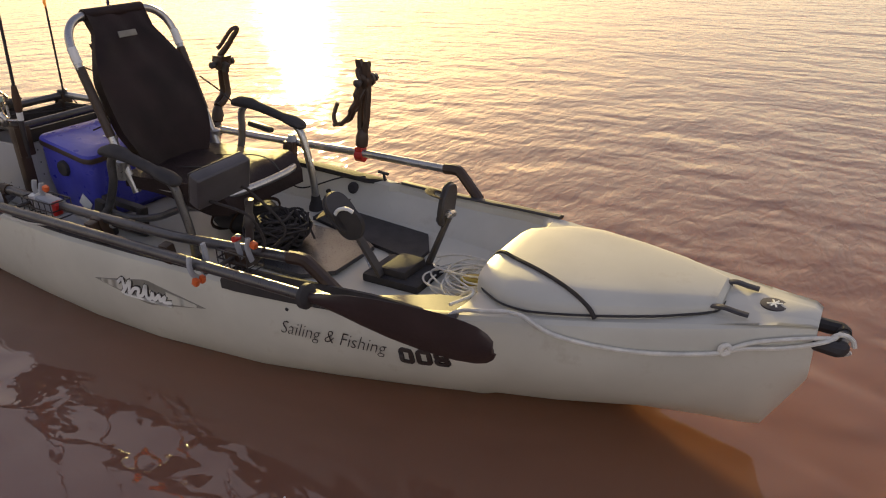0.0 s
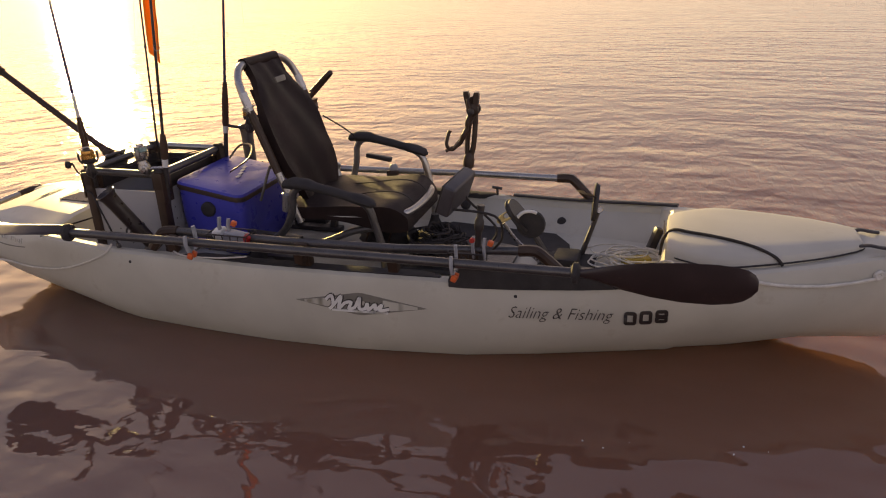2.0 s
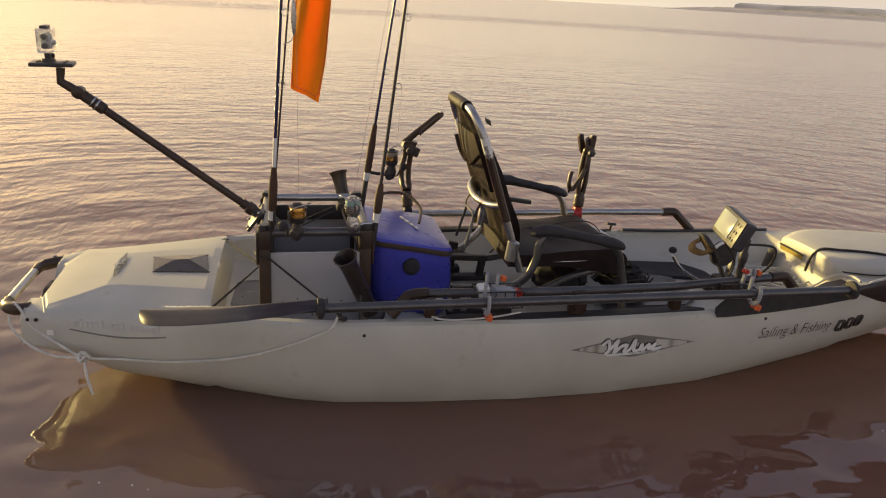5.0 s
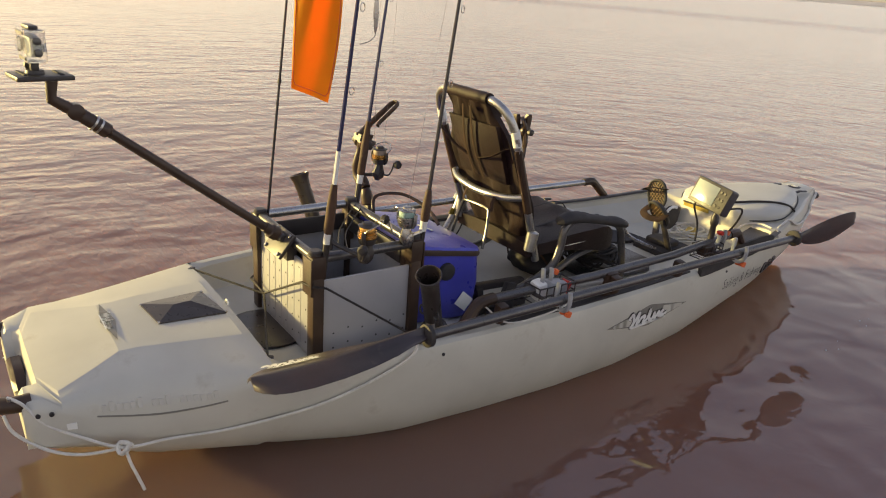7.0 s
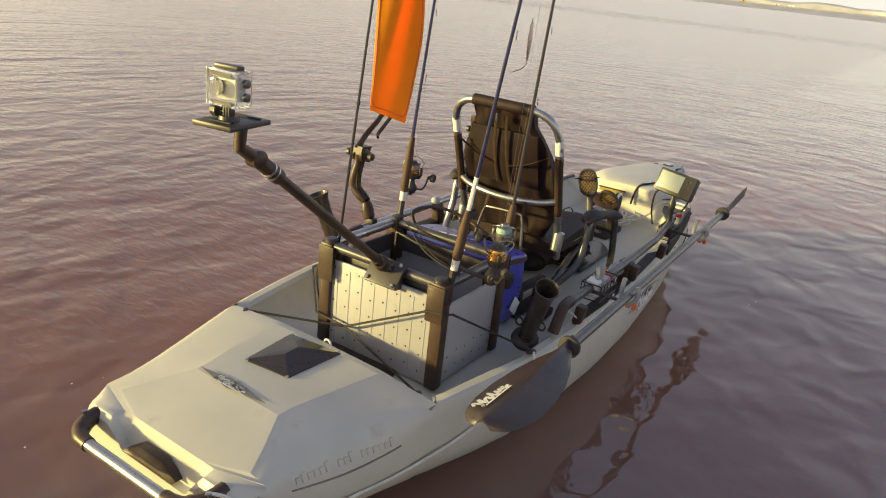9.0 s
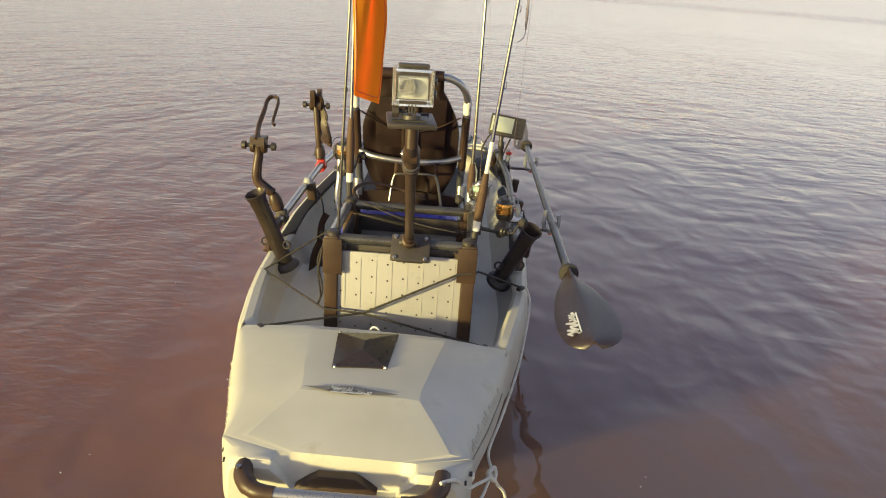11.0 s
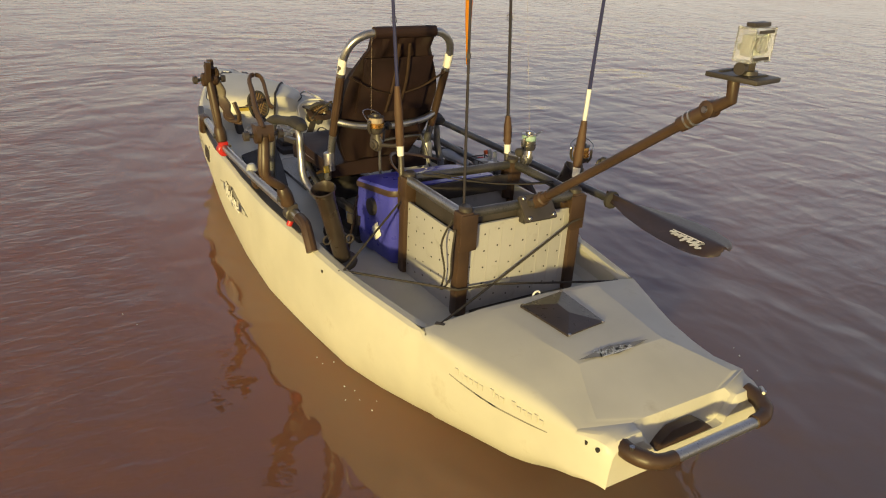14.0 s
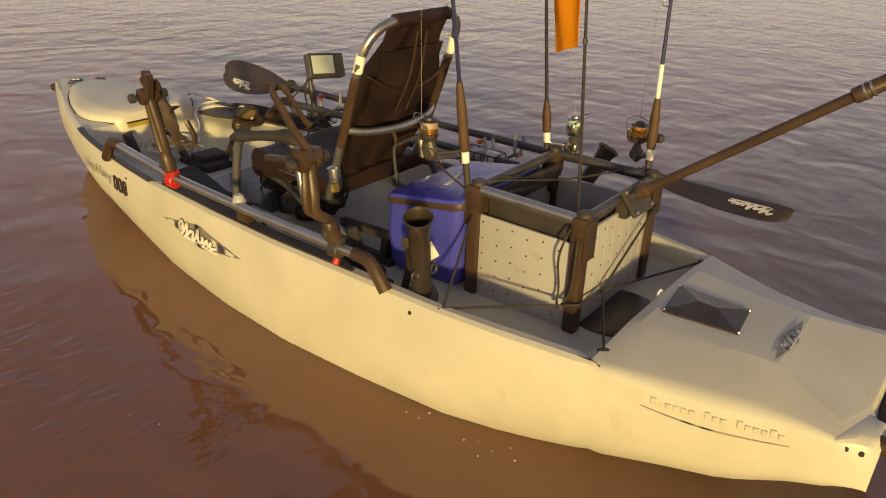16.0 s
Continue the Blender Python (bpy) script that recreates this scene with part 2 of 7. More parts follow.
    def rings(spacing, spread, wander, detail):
        """Long low crests spreading from the rocking boat."""
        bent = maths("ADD", far.outputs["Value"], maths("MULTIPLY", noise_at(0.9, 1.0, 0, 2), wander))
        at = n.new("ShaderNodeCombineXYZ")
        l.new(maths("MULTIPLY", bent, 1.0 / spacing), at.inputs[0])
        l.new(maths("ADD", maths("MULTIPLY", round_it.outputs[0], spread), maths("MULTIPLY", along, spread * 0.45)), at.inputs[1])
        l.new(maths("MULTIPLY", round_it.outputs[1], spread), at.inputs[2])
        t = n.new("ShaderNodeTexNoise")
        t.inputs["Scale"].default_value = 1.0
        t.inputs["Detail"].default_value = detail
        t.inputs["Roughness"].default_value = 0.4
        l.new(at.outputs[0], t.inputs["Vector"])
        return t.outputs[0]

    def by_distance(reach, *stops):
        """A factor that changes with the distance from the boat."""
        scaled = maths("MULTIPLY", far.outputs["Value"], 1.0 / reach)
        ramp = n.new("ShaderNodeValToRGB")
        ramp.color_ramp.elements[0].position = stops[0][0] / reach
        ramp.color_ramp.elements[0].color = (stops[0][1],) * 3 + (1,)
        ramp.color_ramp.elements[1].position = stops[-1][0] / reach
        ramp.color_ramp.elements[1].color = (stops[-1][1],) * 3 + (1,)
        for d, value in stops[1:-1]:
            ramp.color_ramp.elements.new(d / reach).color = (value,) * 3 + (1,)
        l.new(scaled, ramp.inputs[0])
        return ramp.outputs[0]

    # light wind: patches of ripples between smoother water
    patch = n.new("ShaderNodeMapRange")
    patch.inputs["From Min"].default_value = 0.36
    patch.inputs["From Max"].default_value = 0.64
    patch.inputs["To Min"].default_value = 0.45
    patch.inputs["To Max"].default_value = 1.35
    l.new(noise_at(0.45, 0.6, 35, 3), patch.inputs["Value"])
    # glassy far out but for a belt of wind ripples
    l.new(by_distance(60, (1.0, 0.018), (5, 0.05), (14, 0.10), (33, 0.13), (60, 0.15)), b.inputs["Roughness"])
    swell = by_distance(60, (0.3, 0.42), (1.2, 0.50), (3.0, 0.48), (7, 0.42), (16, 0.22), (60, 0.15))
    crest = maths("MULTIPLY", by_distance(60, (0.3, 0.10), (0.9, 0.35), (2.2, 0.95), (6, 1.0), (12, 0.8), (22, 0.5), (36, 0.3), (60, 0.2)), patch.outputs[0])
    fine = maths("MULTIPLY", by_distance(60, (0.3, 0.06), (1.5, 0.12), (4, 0.30), (9, 0.28), (20, 0.12), (37, 0.1), (60, 0.1)), patch.outputs[0])
    # open water to port carries small ripples right up to the boat's lee
    exposed = n.new("ShaderNodeMapRange")
    exposed.interpolation_type = "SMOOTHSTEP"
    exposed.inputs["From Min"].default_value = 0.60
    exposed.inputs["From Max"].default_value = 1.05
    l.new(xyz.outputs[1], exposed.inputs["Value"])
    # to starboard the boat's rings die away into wind ripples that run along it
    lee = n.new("ShaderNodeMapRange")
    lee.interpolation_type = "SMOOTHSTEP"
    lee.inputs["From Min"].default_value = -0.9
    lee.inputs["From Max"].default_value = -2.4
    l.new(xyz.outputs[1], lee.inputs["Value"])
    breeze = maths("MULTIPLY", crest, lee.outputs[0])
    crest = maths("MULTIPLY", crest, maths("SUBTRACT", 1.0, maths("MULTIPLY", lee.outputs[0], 0.75)))
    belt = by_distance(60, (36, 0.0), (40, 1.0), (45, 1.0), (50, 0.0))
    last = None
    for h, strength, dist, still in (
            (noise_at(1.3, 0.75, 25, 1), 0.5, 0.10, swell),
            (noise_at(4.6, 0.85, 12, 1), 0.75, 0.036, swell),
            (rings(0.20, 2.6, 0.45, 1), 1.0, 0.0145, crest),
            (rings(0.09, 4.6, 0.35, 1), 1.0, 0.0042, crest),
            (noise_at(1.7, 2.9, -8, 2), 1.0, 0.016, breeze),
            (noise_at(2.2, 0.5, 40, 3, 0.65), 1.0, 0.16, belt),
            (noise_at(9.0, 2.4, -15, 2), 0.5, 0.010, exposed.outputs[0]),
            (noise_at(11.0, 0.85, -12, 2), 1.0, 0.014, fine)):
        bp = n.new("ShaderNodeBump")
        bp.inputs["Distance"].default_value = dist
        l.new(maths("MULTIPLY", still, strength), bp.inputs["Strength"])
        l.new(h, bp.inputs["Height"])
        if last:
            l.new(last, bp.inputs["Normal"])
        last = bp.outputs[0]
    l.new(last, b.inputs["Normal"])
    # mix between the astern grey and the starboard brown along the boat
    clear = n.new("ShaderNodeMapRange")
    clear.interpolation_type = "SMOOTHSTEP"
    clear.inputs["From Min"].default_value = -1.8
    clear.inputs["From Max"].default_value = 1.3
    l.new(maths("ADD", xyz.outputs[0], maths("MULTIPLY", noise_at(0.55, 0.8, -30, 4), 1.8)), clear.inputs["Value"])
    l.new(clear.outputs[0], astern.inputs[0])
    return m


WATER = water_material()


# ---- builders ----
def smooth_mesh(bm, name, mat, angle=35):
    me = bpy.data.meshes.new(name)
    bmesh.ops.recalc_face_normals(bm, faces=bm.faces)
    bm.to_mesh(me)
    bm.free()
    for p in me.polygons:
        p.use_smooth = True
    me.set_sharp_from_angle(angle=radians(angle))
    me.materials.append(mat)
    return me


def part(name, bm, mat, parent=None, label="", angle=35):
    ob = new(name, smooth_mesh(bm, name, mat, angle))
    if parent is not None:
        ob.parent = parent
    if label:
        ob["label"] = label
    return ob


def thing(name, label, category, group="", kind=""):
    return tagged(new(name), label, category, group, kind)


def box(bm, centre, size, rot=None, bevel=0.0, seg=2, taper=1.0):
    m = Matrix.Translation(centre) @ (rot.to_4x4() if rot is not None else Matrix.Identity(4))
    made = bmesh.ops.create_cube(bm, size=1.0)["verts"]
    for v in made:
        k = taper if v.co.z > 0 else 1.0
        v.co = Vector((v.co.x * size[0] * k, v.co.y * size[1] * k, v.co.z * size[2]))
    if bevel > 0:
        edges = {e for v in made for e in v.link_edges}
        out = bmesh.ops.bevel(bm, geom=list(edges), offset=bevel, segments=seg, profile=0.6, affect="EDGES")
        made = list({v for f in out["faces"] for v in f.verts} | {v for v in made if v.is_valid})
        seen, todo = set(made), list(made)
        while todo:
            v = todo.pop()
            for e in v.link_edges:
                w = e.other_vert(v)
                if w not in seen:
                    seen.add(w)
                    todo.append(w)
        made = list(seen)
    for v in made:
        v.co = m @ v.co
    return bm


def spline(points, per=6):
    pts = [Vector(p) for p in points]
    if len(pts) < 3:
        return pts
    out = []
    for k in range(len(pts) - 1):
        a = pts[max(k - 1, 0)]
        b, c = pts[k], pts[k + 1]
        d = pts[min(k + 2, len(pts) - 1)]
        for s in range(per):
            t = s / per
            out.append(0.5 * ((2 * b) + (c - a) * t + (2 * a - 5 * b + 4 * c - d) * t * t + (3 * b - a - 3 * c + d) * t ** 3))
    out.append(pts[-1])
    return out


def tube(bm, points, radius, sides=10, flat=1.0, up=None, closed=False):
    """Sweep a round (or flattened) section along points; radius is a number or one per point."""
    pts = [Vector(p) for p in points]
    n = len(pts)
    rad = radius if isinstance(radius, (list, tuple)) else [radius] * n
    rings, ref = [], None
    for k in range(n):
        if closed:
            d = pts[(k + 1) % n] - pts[k - 1]
        else:
            d = pts[min(k + 1, n - 1)] - pts[max(k - 1, 0)]
        d.normalize()
        if ref is None:
            ref = Vector(up) if up is not None else (Vector((0, 0, 1)) if abs(d.z) < 0.9 else Vector((1, 0, 0)))
        side = d.cross(ref)
        if side.length < 1e-5:
            side = d.orthogonal()
        side.normalize()
        top = side.cross(d).normalized()
        if up is None:
            ref = top
        ring = [bm.verts.new(pts[k] + rad[k] * (side * math.cos(a) + top * flat * math.sin(a))) for a in (2 * math.pi * j / sides for j in range(sides))]
        rings.append(ring)
    pairs = list(zip(rings, rings[1:])) + ([(rings[-1], rings[0])] if closed else [])
    for a, b in pairs:
        for j in range(sides):
            bm.faces.new((a[j], a[(j + 1) % sides], b[(j + 1) % sides], b[j]))
    if not closed:
        bm.faces.new(list(reversed(rings[0])))
        bm.faces.new(rings[-1])
    return bm


def turned(bm, base, axis, profile, sides=16):
    """A lathe: profile of (distance along axis, radius)."""
    base, axis = Vector(base), Vector(axis).normalized()
    side = axis.orthogonal().normalized()
    top = axis.cross(side)
    rings = []
    for d, r in profile:
        c = base + axis * d
        rings.append([bm.verts.new(c + max(r, 1e-4) * (side * math.cos(a) + top * math.sin(a))) for a in (2 * math.pi * j / sides for j in range(sides))])
    for a, b in zip(rings, rings[1:]):
        for j in range(sides):
            bm.faces.new((a[j], a[(j + 1) % sides], b[(j + 1) % sides], b[j]))
    bm.faces.new(list(reversed(rings[0])))
    bm.faces.new(rings[-1])
    return bm


def loft(bm, sections, cap=True):
    rings = [[bm.verts.new(p) for p in s] for s in sections]
    n = len(rings[0])
    for a, b in zip(rings, rings[1:]):
        for j in range(n):
            bm.faces.new((a[j], a[(j + 1) % n], b[(j + 1) % n], b[j]))
    if cap:
        bm.faces.new(list(reversed(rings[0])))
        bm.faces.new(rings[-1])
    return bm


def ball(bm, centre, radii, rot=None, seg=14):
    m = Matrix.Translation(centre) @ (rot.to_4x4() if rot is not None else Matrix.Identity(4)) @ Matrix.Diagonal((*radii, 1))
    bmesh.ops.create_uvsphere(bm, u_segments=seg, v_segments=max(6, seg // 2), radius=1.0, matrix=m)
    return bm


def turn(x=0, y=0, z=0):
    return Euler((radians(x), radians(y), radians(z))).to_matrix()


def table(rows, x, column):
    for a, b in zip(rows, rows[1:]):
        if x <= b[0]:
            t = max(0.0, (x - a[0]) / (b[0] - a[0]))
            return a[column] + (b[column] - a[column]) * t
    return rows[-1][column]


# ---- water and far shore ----
bm = bmesh.new()
rings, sides = [0.0, 3, 6, 12, 30, 80, 200, 600, 2500], 48
prev = None
for r in rings:
    if r == 0:
        ring = [bm.verts.new((0, 0, 0))]
    else:
        ring = [bm.verts.new((r * math.cos(2 * math.pi * j / sides), r * math.sin(2 * math.pi * j / sides), 0)) for j in range(sides)]
    if prev:
        for j in range(sides):
            if len(prev) == 1:
                bm.faces.new((prev[0], ring[j], ring[(j + 1) % sides]))
            else:
                bm.faces.new((prev[j], ring[j], ring[(j + 1) % sides], prev[(j + 1) % sides]))
    prev = ring
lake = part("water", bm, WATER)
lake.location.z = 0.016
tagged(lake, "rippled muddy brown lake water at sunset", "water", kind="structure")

# ---- the kayak's hull ----
# station, half beam, gunwale height, keel height, section fullness, inner half width, floor half width, floor height
STATIONS = [
    (-1.848, 0.240, 0.308, 0.214, 3.4, 0.172, 0.120, 0.240),
    (-1.838, 0.250, 0.316, 0.207, 3.4, 0.170, 0.125, 0.243),
    (-1.826, 0.256, 0.320, 0.202, 3.3, 0.168, 0.128, 0.246),
    (-1.806, 0.264, 0.322, 0.192, 3.2, 0.244, 0.234, 0.324),
    (-1.77, 0.275, 0.324, 0.164, 3.1, 0.252, 0.222, 0.33),
    (-1.70, 0.288, 0.327, 0.120, 2.9, 0.272, 0.188, 0.342),
    (-1.615, 0.31, 0.329, 0.064, 2.8, 0.296, 0.142, 0.357),
    (-1.57, 0.323, 0.33, 0.042, 2.7, 0.308, 0.144, 0.358),
    (-1.45, 0.354, 0.332, 0.014, 2.6, 0.337, 0.166, 0.358),
    (-1.31, 0.384, 0.334, -0.026, 2.5, 0.362, 0.192, 0.357),
    (-1.285, 0.39, 0.335, -0.02, 2.5, 0.368, 0.196, 0.352),
    (-1.255, 0.402, 0.335, -0.028, 2.5, 0.345, 0.300, 0.262),
    (-1.22, 0.408, 0.336, -0.038, 2.5, 0.355, 0.320, 0.246),
    (-1.05, 0.434, 0.337, -0.08, 2.5, 0.380, 0.345, 0.245),
    (-0.90, 0.450, 0.338, -0.112, 2.5, 0.400, 0.360, 0.245),
    (-0.86, 0.452, 0.338, -0.117, 2.5, 0.4, 0.36, 0.245),
    (-0.62, 0.464, 0.34, -0.14, 2.5, 0.405, 0.355, 0.245),
    (-0.58, 0.465, 0.34, -0.143, 2.5, 0.405, 0.35, 0.225),
    (-0.30, 0.473, 0.34, -0.155, 2.5, 0.408, 0.35, 0.22),
    (0.0, 0.462, 0.338, -0.158, 2.5, 0.402, 0.345, 0.22),
    (0.30, 0.441, 0.335, -0.13, 2.4, 0.39, 0.33, 0.222),
    (0.37, 0.435, 0.334, -0.122, 2.4, 0.385, 0.325, 0.223),
    (0.40, 0.431, 0.33, -0.118, 2.4, 0.408, 0.32, 0.223),
    (0.60, 0.408, 0.332, -0.09, 2.2, 0.386, 0.295, 0.225),
    (0.80, 0.384, 0.34, -0.07, 2, 0.361, 0.26, 0.228),
    (0.95, 0.362, 0.350, -0.058, 1.85, 0.340, 0.225, 0.232),
    (1.00, 0.350, 0.354, -0.055, 1.8, 0.325, 0.215, 0.250),
    (1.045, 0.339, 0.358, -0.053, 1.75, 0.290, 0.190, 0.355),
    (1.08, 0.330, 0.361, -0.040, 1.7, 0.280, 0.180, 0.362),
    (1.25, 0.280, 0.370, -0.010, 1.65, 0.235, 0.150, 0.372),
    (1.45, 0.212, 0.381, 0.040, 1.65, 0.175, 0.100, 0.384),
    (1.60, 0.152, 0.390, 0.055, 1.65, 0.120, 0.060, 0.395),
    (1.70, 0.105, 0.396, 0.062, 1.6, 0.085, 0.045, 0.400),
    (1.735, 0.090, 0.399, 0.072, 1.6, 0.070, 0.040, 0.402),
    (1.80, 0.066, 0.402, 0.20, 1.5, 0.052, 0.030, 0.404),
    (1.815, 0.054, 0.396, 0.235, 1.5, 0.042, 0.024, 0.398),
]


HEEL = 0.022  # the kayak leans slightly to starboard


def heeled(x, y, z):
    return (x, y, z + HEEL * y)


def hull_row(x, side=1):
    row = [table(STATIONS, x, c) for c in range(1, 8)]
    if side < 0:
        # the starboard quarter is a little narrower at the gunwale
        k = 0.015 * max(0.0, min(1.0, (-0.9 - x) / 0.3, (x + 1.80) / 0.08))
        row[0] -= k
        row[4] -= k
    return row


def stern_shoulder(x, side):
    """How the stern deck's outer facet rolls over into the hull side: crease, start of the curve, its corner and its foot."""
    if not -1.80 < x < -1.29:
        return None
    g, zg, zk, p, wi, wf, zf = hull_row(x, side)
    q = (0.92 if side < 0 else 0.28) * min(1.0, (x + 1.80) / 0.10, 0.12 + max(0.0, (-1.29 - x) / 0.22))
    crease, corner = Vector((wf, zf)), Vector((g + 0.005, zg - 0.010 * q))
    return crease, corner.lerp(crease, 0.10 + 0.50 * q), corner, corner - Vector((0, 0.018 + 0.070 * q))


def rolled(shoulder, t):
    crease, start, corner, foot = shoulder
    return foot * (1 - t) ** 2 + corner * (2 * t * (1 - t)) + start * t * t


def hull_side(x, z, side=1):
    """Half breadth of the hull's outside at a height; it heels a little, so the starboard bilge shows slacker."""
    g, zg, zk, p = hull_row(x, side)[:4]
    if side < 0:
        p = max(1.0, p * (0.84 + 0.10 * min(1.0, max(0.0, (x - 1.0) / 0.4))))
    else:
        p *= 1 + 0.45 * max(0.0, 1 - abs(x + 0.35) / 1.2)
    top = zg - 0.10
    shoulder = stern_shoulder(x, side)
    if shoulder and z > shoulder[3].y:
        lo, hi = 0.0, 1.0
        for _ in range(14):
            mid = (lo + hi) / 2
            lo, hi = (mid, hi) if rolled(shoulder, mid).y < z else (lo, mid)
        return rolled(shoulder, lo).x
    if z >= top:
        return g + 0.006 * min(1.0, (zg - z) / 0.10)
    k = min(1.0, max(0.0, (top - z) / (top - zk)))
    return (g + 0.006) * (1 - k ** p) ** (1 / p)


def hull_section(x, side=1):
    g, zg, zk, p, wi, wf, zf = hull_row(x, side)
    top = zg - 0.10
    pts = []
    for k in (1.0, 0.985, 0.94, 0.87, 0.78, 0.66, 0.52, 0.36, 0.18, 0.0):
        z = top - k * (top - zk)
        pts.append((hull_side(x, z, side), z))
    shoulder = stern_shoulder(x, side)
    if shoulder:
        pts += [tuple(rolled(shoulder, k / 6)) for k in range(7)]
        return pts + [tuple(shoulder[1].lerp(shoulder[0], 0.5)), (wf, zf), (wf * 0.9, zf + 0.001), (wf * 0.5, zf + 0.002), (0.0, zf + 0.003)]
    pts += [(g + 0.004, zg - 0.055), (g, zg - 0.022), (g - 0.007, zg - 0.007), (g - 0.02, zg)]
    if x < -1.805:
        # shallow open well at the very stern: shoulders at deck height and sloping walls
        d = min(1.0, max(0.0, (-1.806 - x) / 0.020))
        tz = 0.324 - 0.018 * max(0.0, (-1.834 - x) / 0.014) ** 2
        zf = tz + (0.258 - tz) * d
        return pts + [(0.222, tz), (0.156, tz), (0.150, tz - 0.006 * d), (0.122, zf + 0.020 * d), (0.112, zf + 0.004 * d), (0.100, zf), (0.06, zf), (0.0, zf)]
    recessed = zf < zg - 0.03
    lip = 0.010 if recessed else 0.0
    pts += [(max(wi + 0.012, 0.004), zg), (wi, zg - lip)]
    if recessed:
        pts += [(wi - 0.004, zg - 0.03), (wf + 0.02, zf + 0.03), (wf, zf + 0.006), (wf - 0.03, zf)]
    else:
        pts += [(wi - (wi - wf) * 0.3, zg + (zf - zg) * 0.3), (wi - (wi - wf) * 0.9, zg + (zf - zg) * 0.9), (wf, zf), (wf * 0.9, zf + 0.001)]
    pts += [(wf * 0.5, zf + (0.0 if recessed else 0.002)), (0.0, zf + (0.0 if recessed else 0.003))]
    return pts


xs = []
for a, b in zip(STATIONS, STATIONS[1:]):
    steps = max(1, round((b[0] - a[0]) / 0.05))
    xs += [a[0] + (b[0] - a[0]) * k / steps for k in range(steps)]
xs.append(STATIONS[-1][0])
bm = bmesh.new()
grid = []
for x in xs:
    half = hull_section(x)
    right = [bm.verts.new(heeled(x, y, z)) for y, z in half]
    left = [bm.verts.new(heeled(x, -y, z)) for y, z in hull_section(x, -1)[1:-1]]
    grid.append(right + left[::-1])
count = len(grid[0])
for a, b in zip(grid, grid[1:]):
    for j in range(count):
        f = [a[j], a[(j + 1) % count], b[(j + 1) % count], b[j]]
        bm.faces.new(f)
bm.faces.new(list(reversed(grid[0])))
bm.faces.new(grid[-1])
bmesh.ops.remove_doubles(bm, verts=bm.verts, dist=0.0004)
kayak = thing("fishing_kayak", "off-white moulded plastic fishing kayak floating on muddy shallow water", "kayak")
hull = part("hull", bm, HULL, kayak, "off-white rotomoulded hull", angle=28)
# crisp moulded creases on the stern deck
around = {}
for face in hull.data.polygons:
    for key in face.edge_keys:
        around.setdefault(key, []).append(face.normal)
for edge in hull.data.edges:
    near = around.get(edge.key, [])
    mid = (hull.data.vertices[edge.vertices[0]].co + hull.data.vertices[edge.vertices[1]].co) / 2
    if len(near) == 2 and -1.81 < mid.x < -1.29 and abs(mid.y) < table(STATIONS, mid.x, 6) + 0.012 and near[0].angle(near[1], 0.0) > radians(5):
        edge.use_edge_sharp = True

# gunwale trim, deck lid, hatch, pads, eyes
for side in (1, -1):
    bm = bmesh.new()
    path = [heeled(x, side * (hull_row(x)[0] - 0.012), hull_row(x)[1] + 0.004) for x in (0.41, 0.5, 0.6, 0.7, 0.8, 0.9, 1.0, 1.06)]
    tube(bm, path, 0.014, 8, flat=0.45)
    part("edge_trim", bm, BLACK, kayak, "black rubber gunwale edging")


# half of the lid's cross section: share of its half width, share of its rise
LID_EDGE = [(0.0, 1.0), (0.30, 0.985), (0.58, 0.95), (0.70, 0.91), (0.76, 0.87), (0.90, 0.66), (0.945, 0.56), (0.975, 0.40), (1.0, 0.0)]


def lid_section(x, half, z, rise):
    right = [Vector((x, half * u, z + rise * v)) for u, v in reversed(LID_EDGE)]
    return right + [Vector((p.x, -p.y, p.z)) for p in right[-2::-1]] + [Vector((x, -half, z - 0.04)), Vector((x, half, z - 0.04))]


LID = [(1.024, 0.150, 0.353, 0.030), (1.029, 0.166, 0.354, 0.047), (1.042, 0.182, 0.355, 0.053), (1.085, 0.210, 0.357, 0.056), (1.125, 0.235, 0.359, 0.057), (1.175, 0.248, 0.363, 0.057), (1.235, 0.246, 0.366, 0.055),
       (1.36, 0.208, 0.374, 0.048), (1.48, 0.158, 0.382, 0.041), (1.56, 0.112, 0.387, 0.034), (1.600, 0.084, 0.390, 0.029), (1.611, 0.070, 0.391, 0.016)]


def on_lid(x, y, off=0.004):
    half, z, rise = (table(LID, x, c) for c in (1, 2, 3))
    return (x, y, z + rise * table(LID_EDGE, min(1.0, abs(y) / half), 1) + off)


bm = bmesh.new()
loft(bm, [lid_section(*row) for row in LID])
part("bow_lid", bm, HULL, kayak, "low angular off-white bow hatch lid", angle=24)
bm = bmesh.new()
tube(bm, spline([(1.008, -0.040, 0.31), (1.016, -0.048, 0.375), on_lid(1.045, -0.060), on_lid(1.10, -0.088), on_lid(1.17, -0.123), on_lid(1.24, -0.158), on_lid(1.30, -0.187), on_lid(1.345, -0.207), (1.365, -0.216, 0.376)]), 0.0055, 6)
part("lid_cord", bm, CORD, kayak, "black elastic lid cord")
# thin dark tube drawn for the gap along the lid's base
bm = bmesh.new()
seam = [(1.030, 0.150), (1.055, 0.188), (1.085, 0.212), (1.125, 0.237), (1.175, 0.250), (1.235, 0.248), (1.36, 0.210), (1.48, 0.160), (1.56, 0.114), (1.597, 0.086), (1.613, 0.060), (1.615, 0.0)]
seam = seam + [(x, -y) for x, y in reversed(seam[:-1])]
tube(bm, spline([(x, y, table(STATIONS, x, 2) + 0.004) for x, y in seam], 3), 0.0028, 6)
part("lid_gap", bm, RUBBER, kayak, "dark line along the gap round the lid")
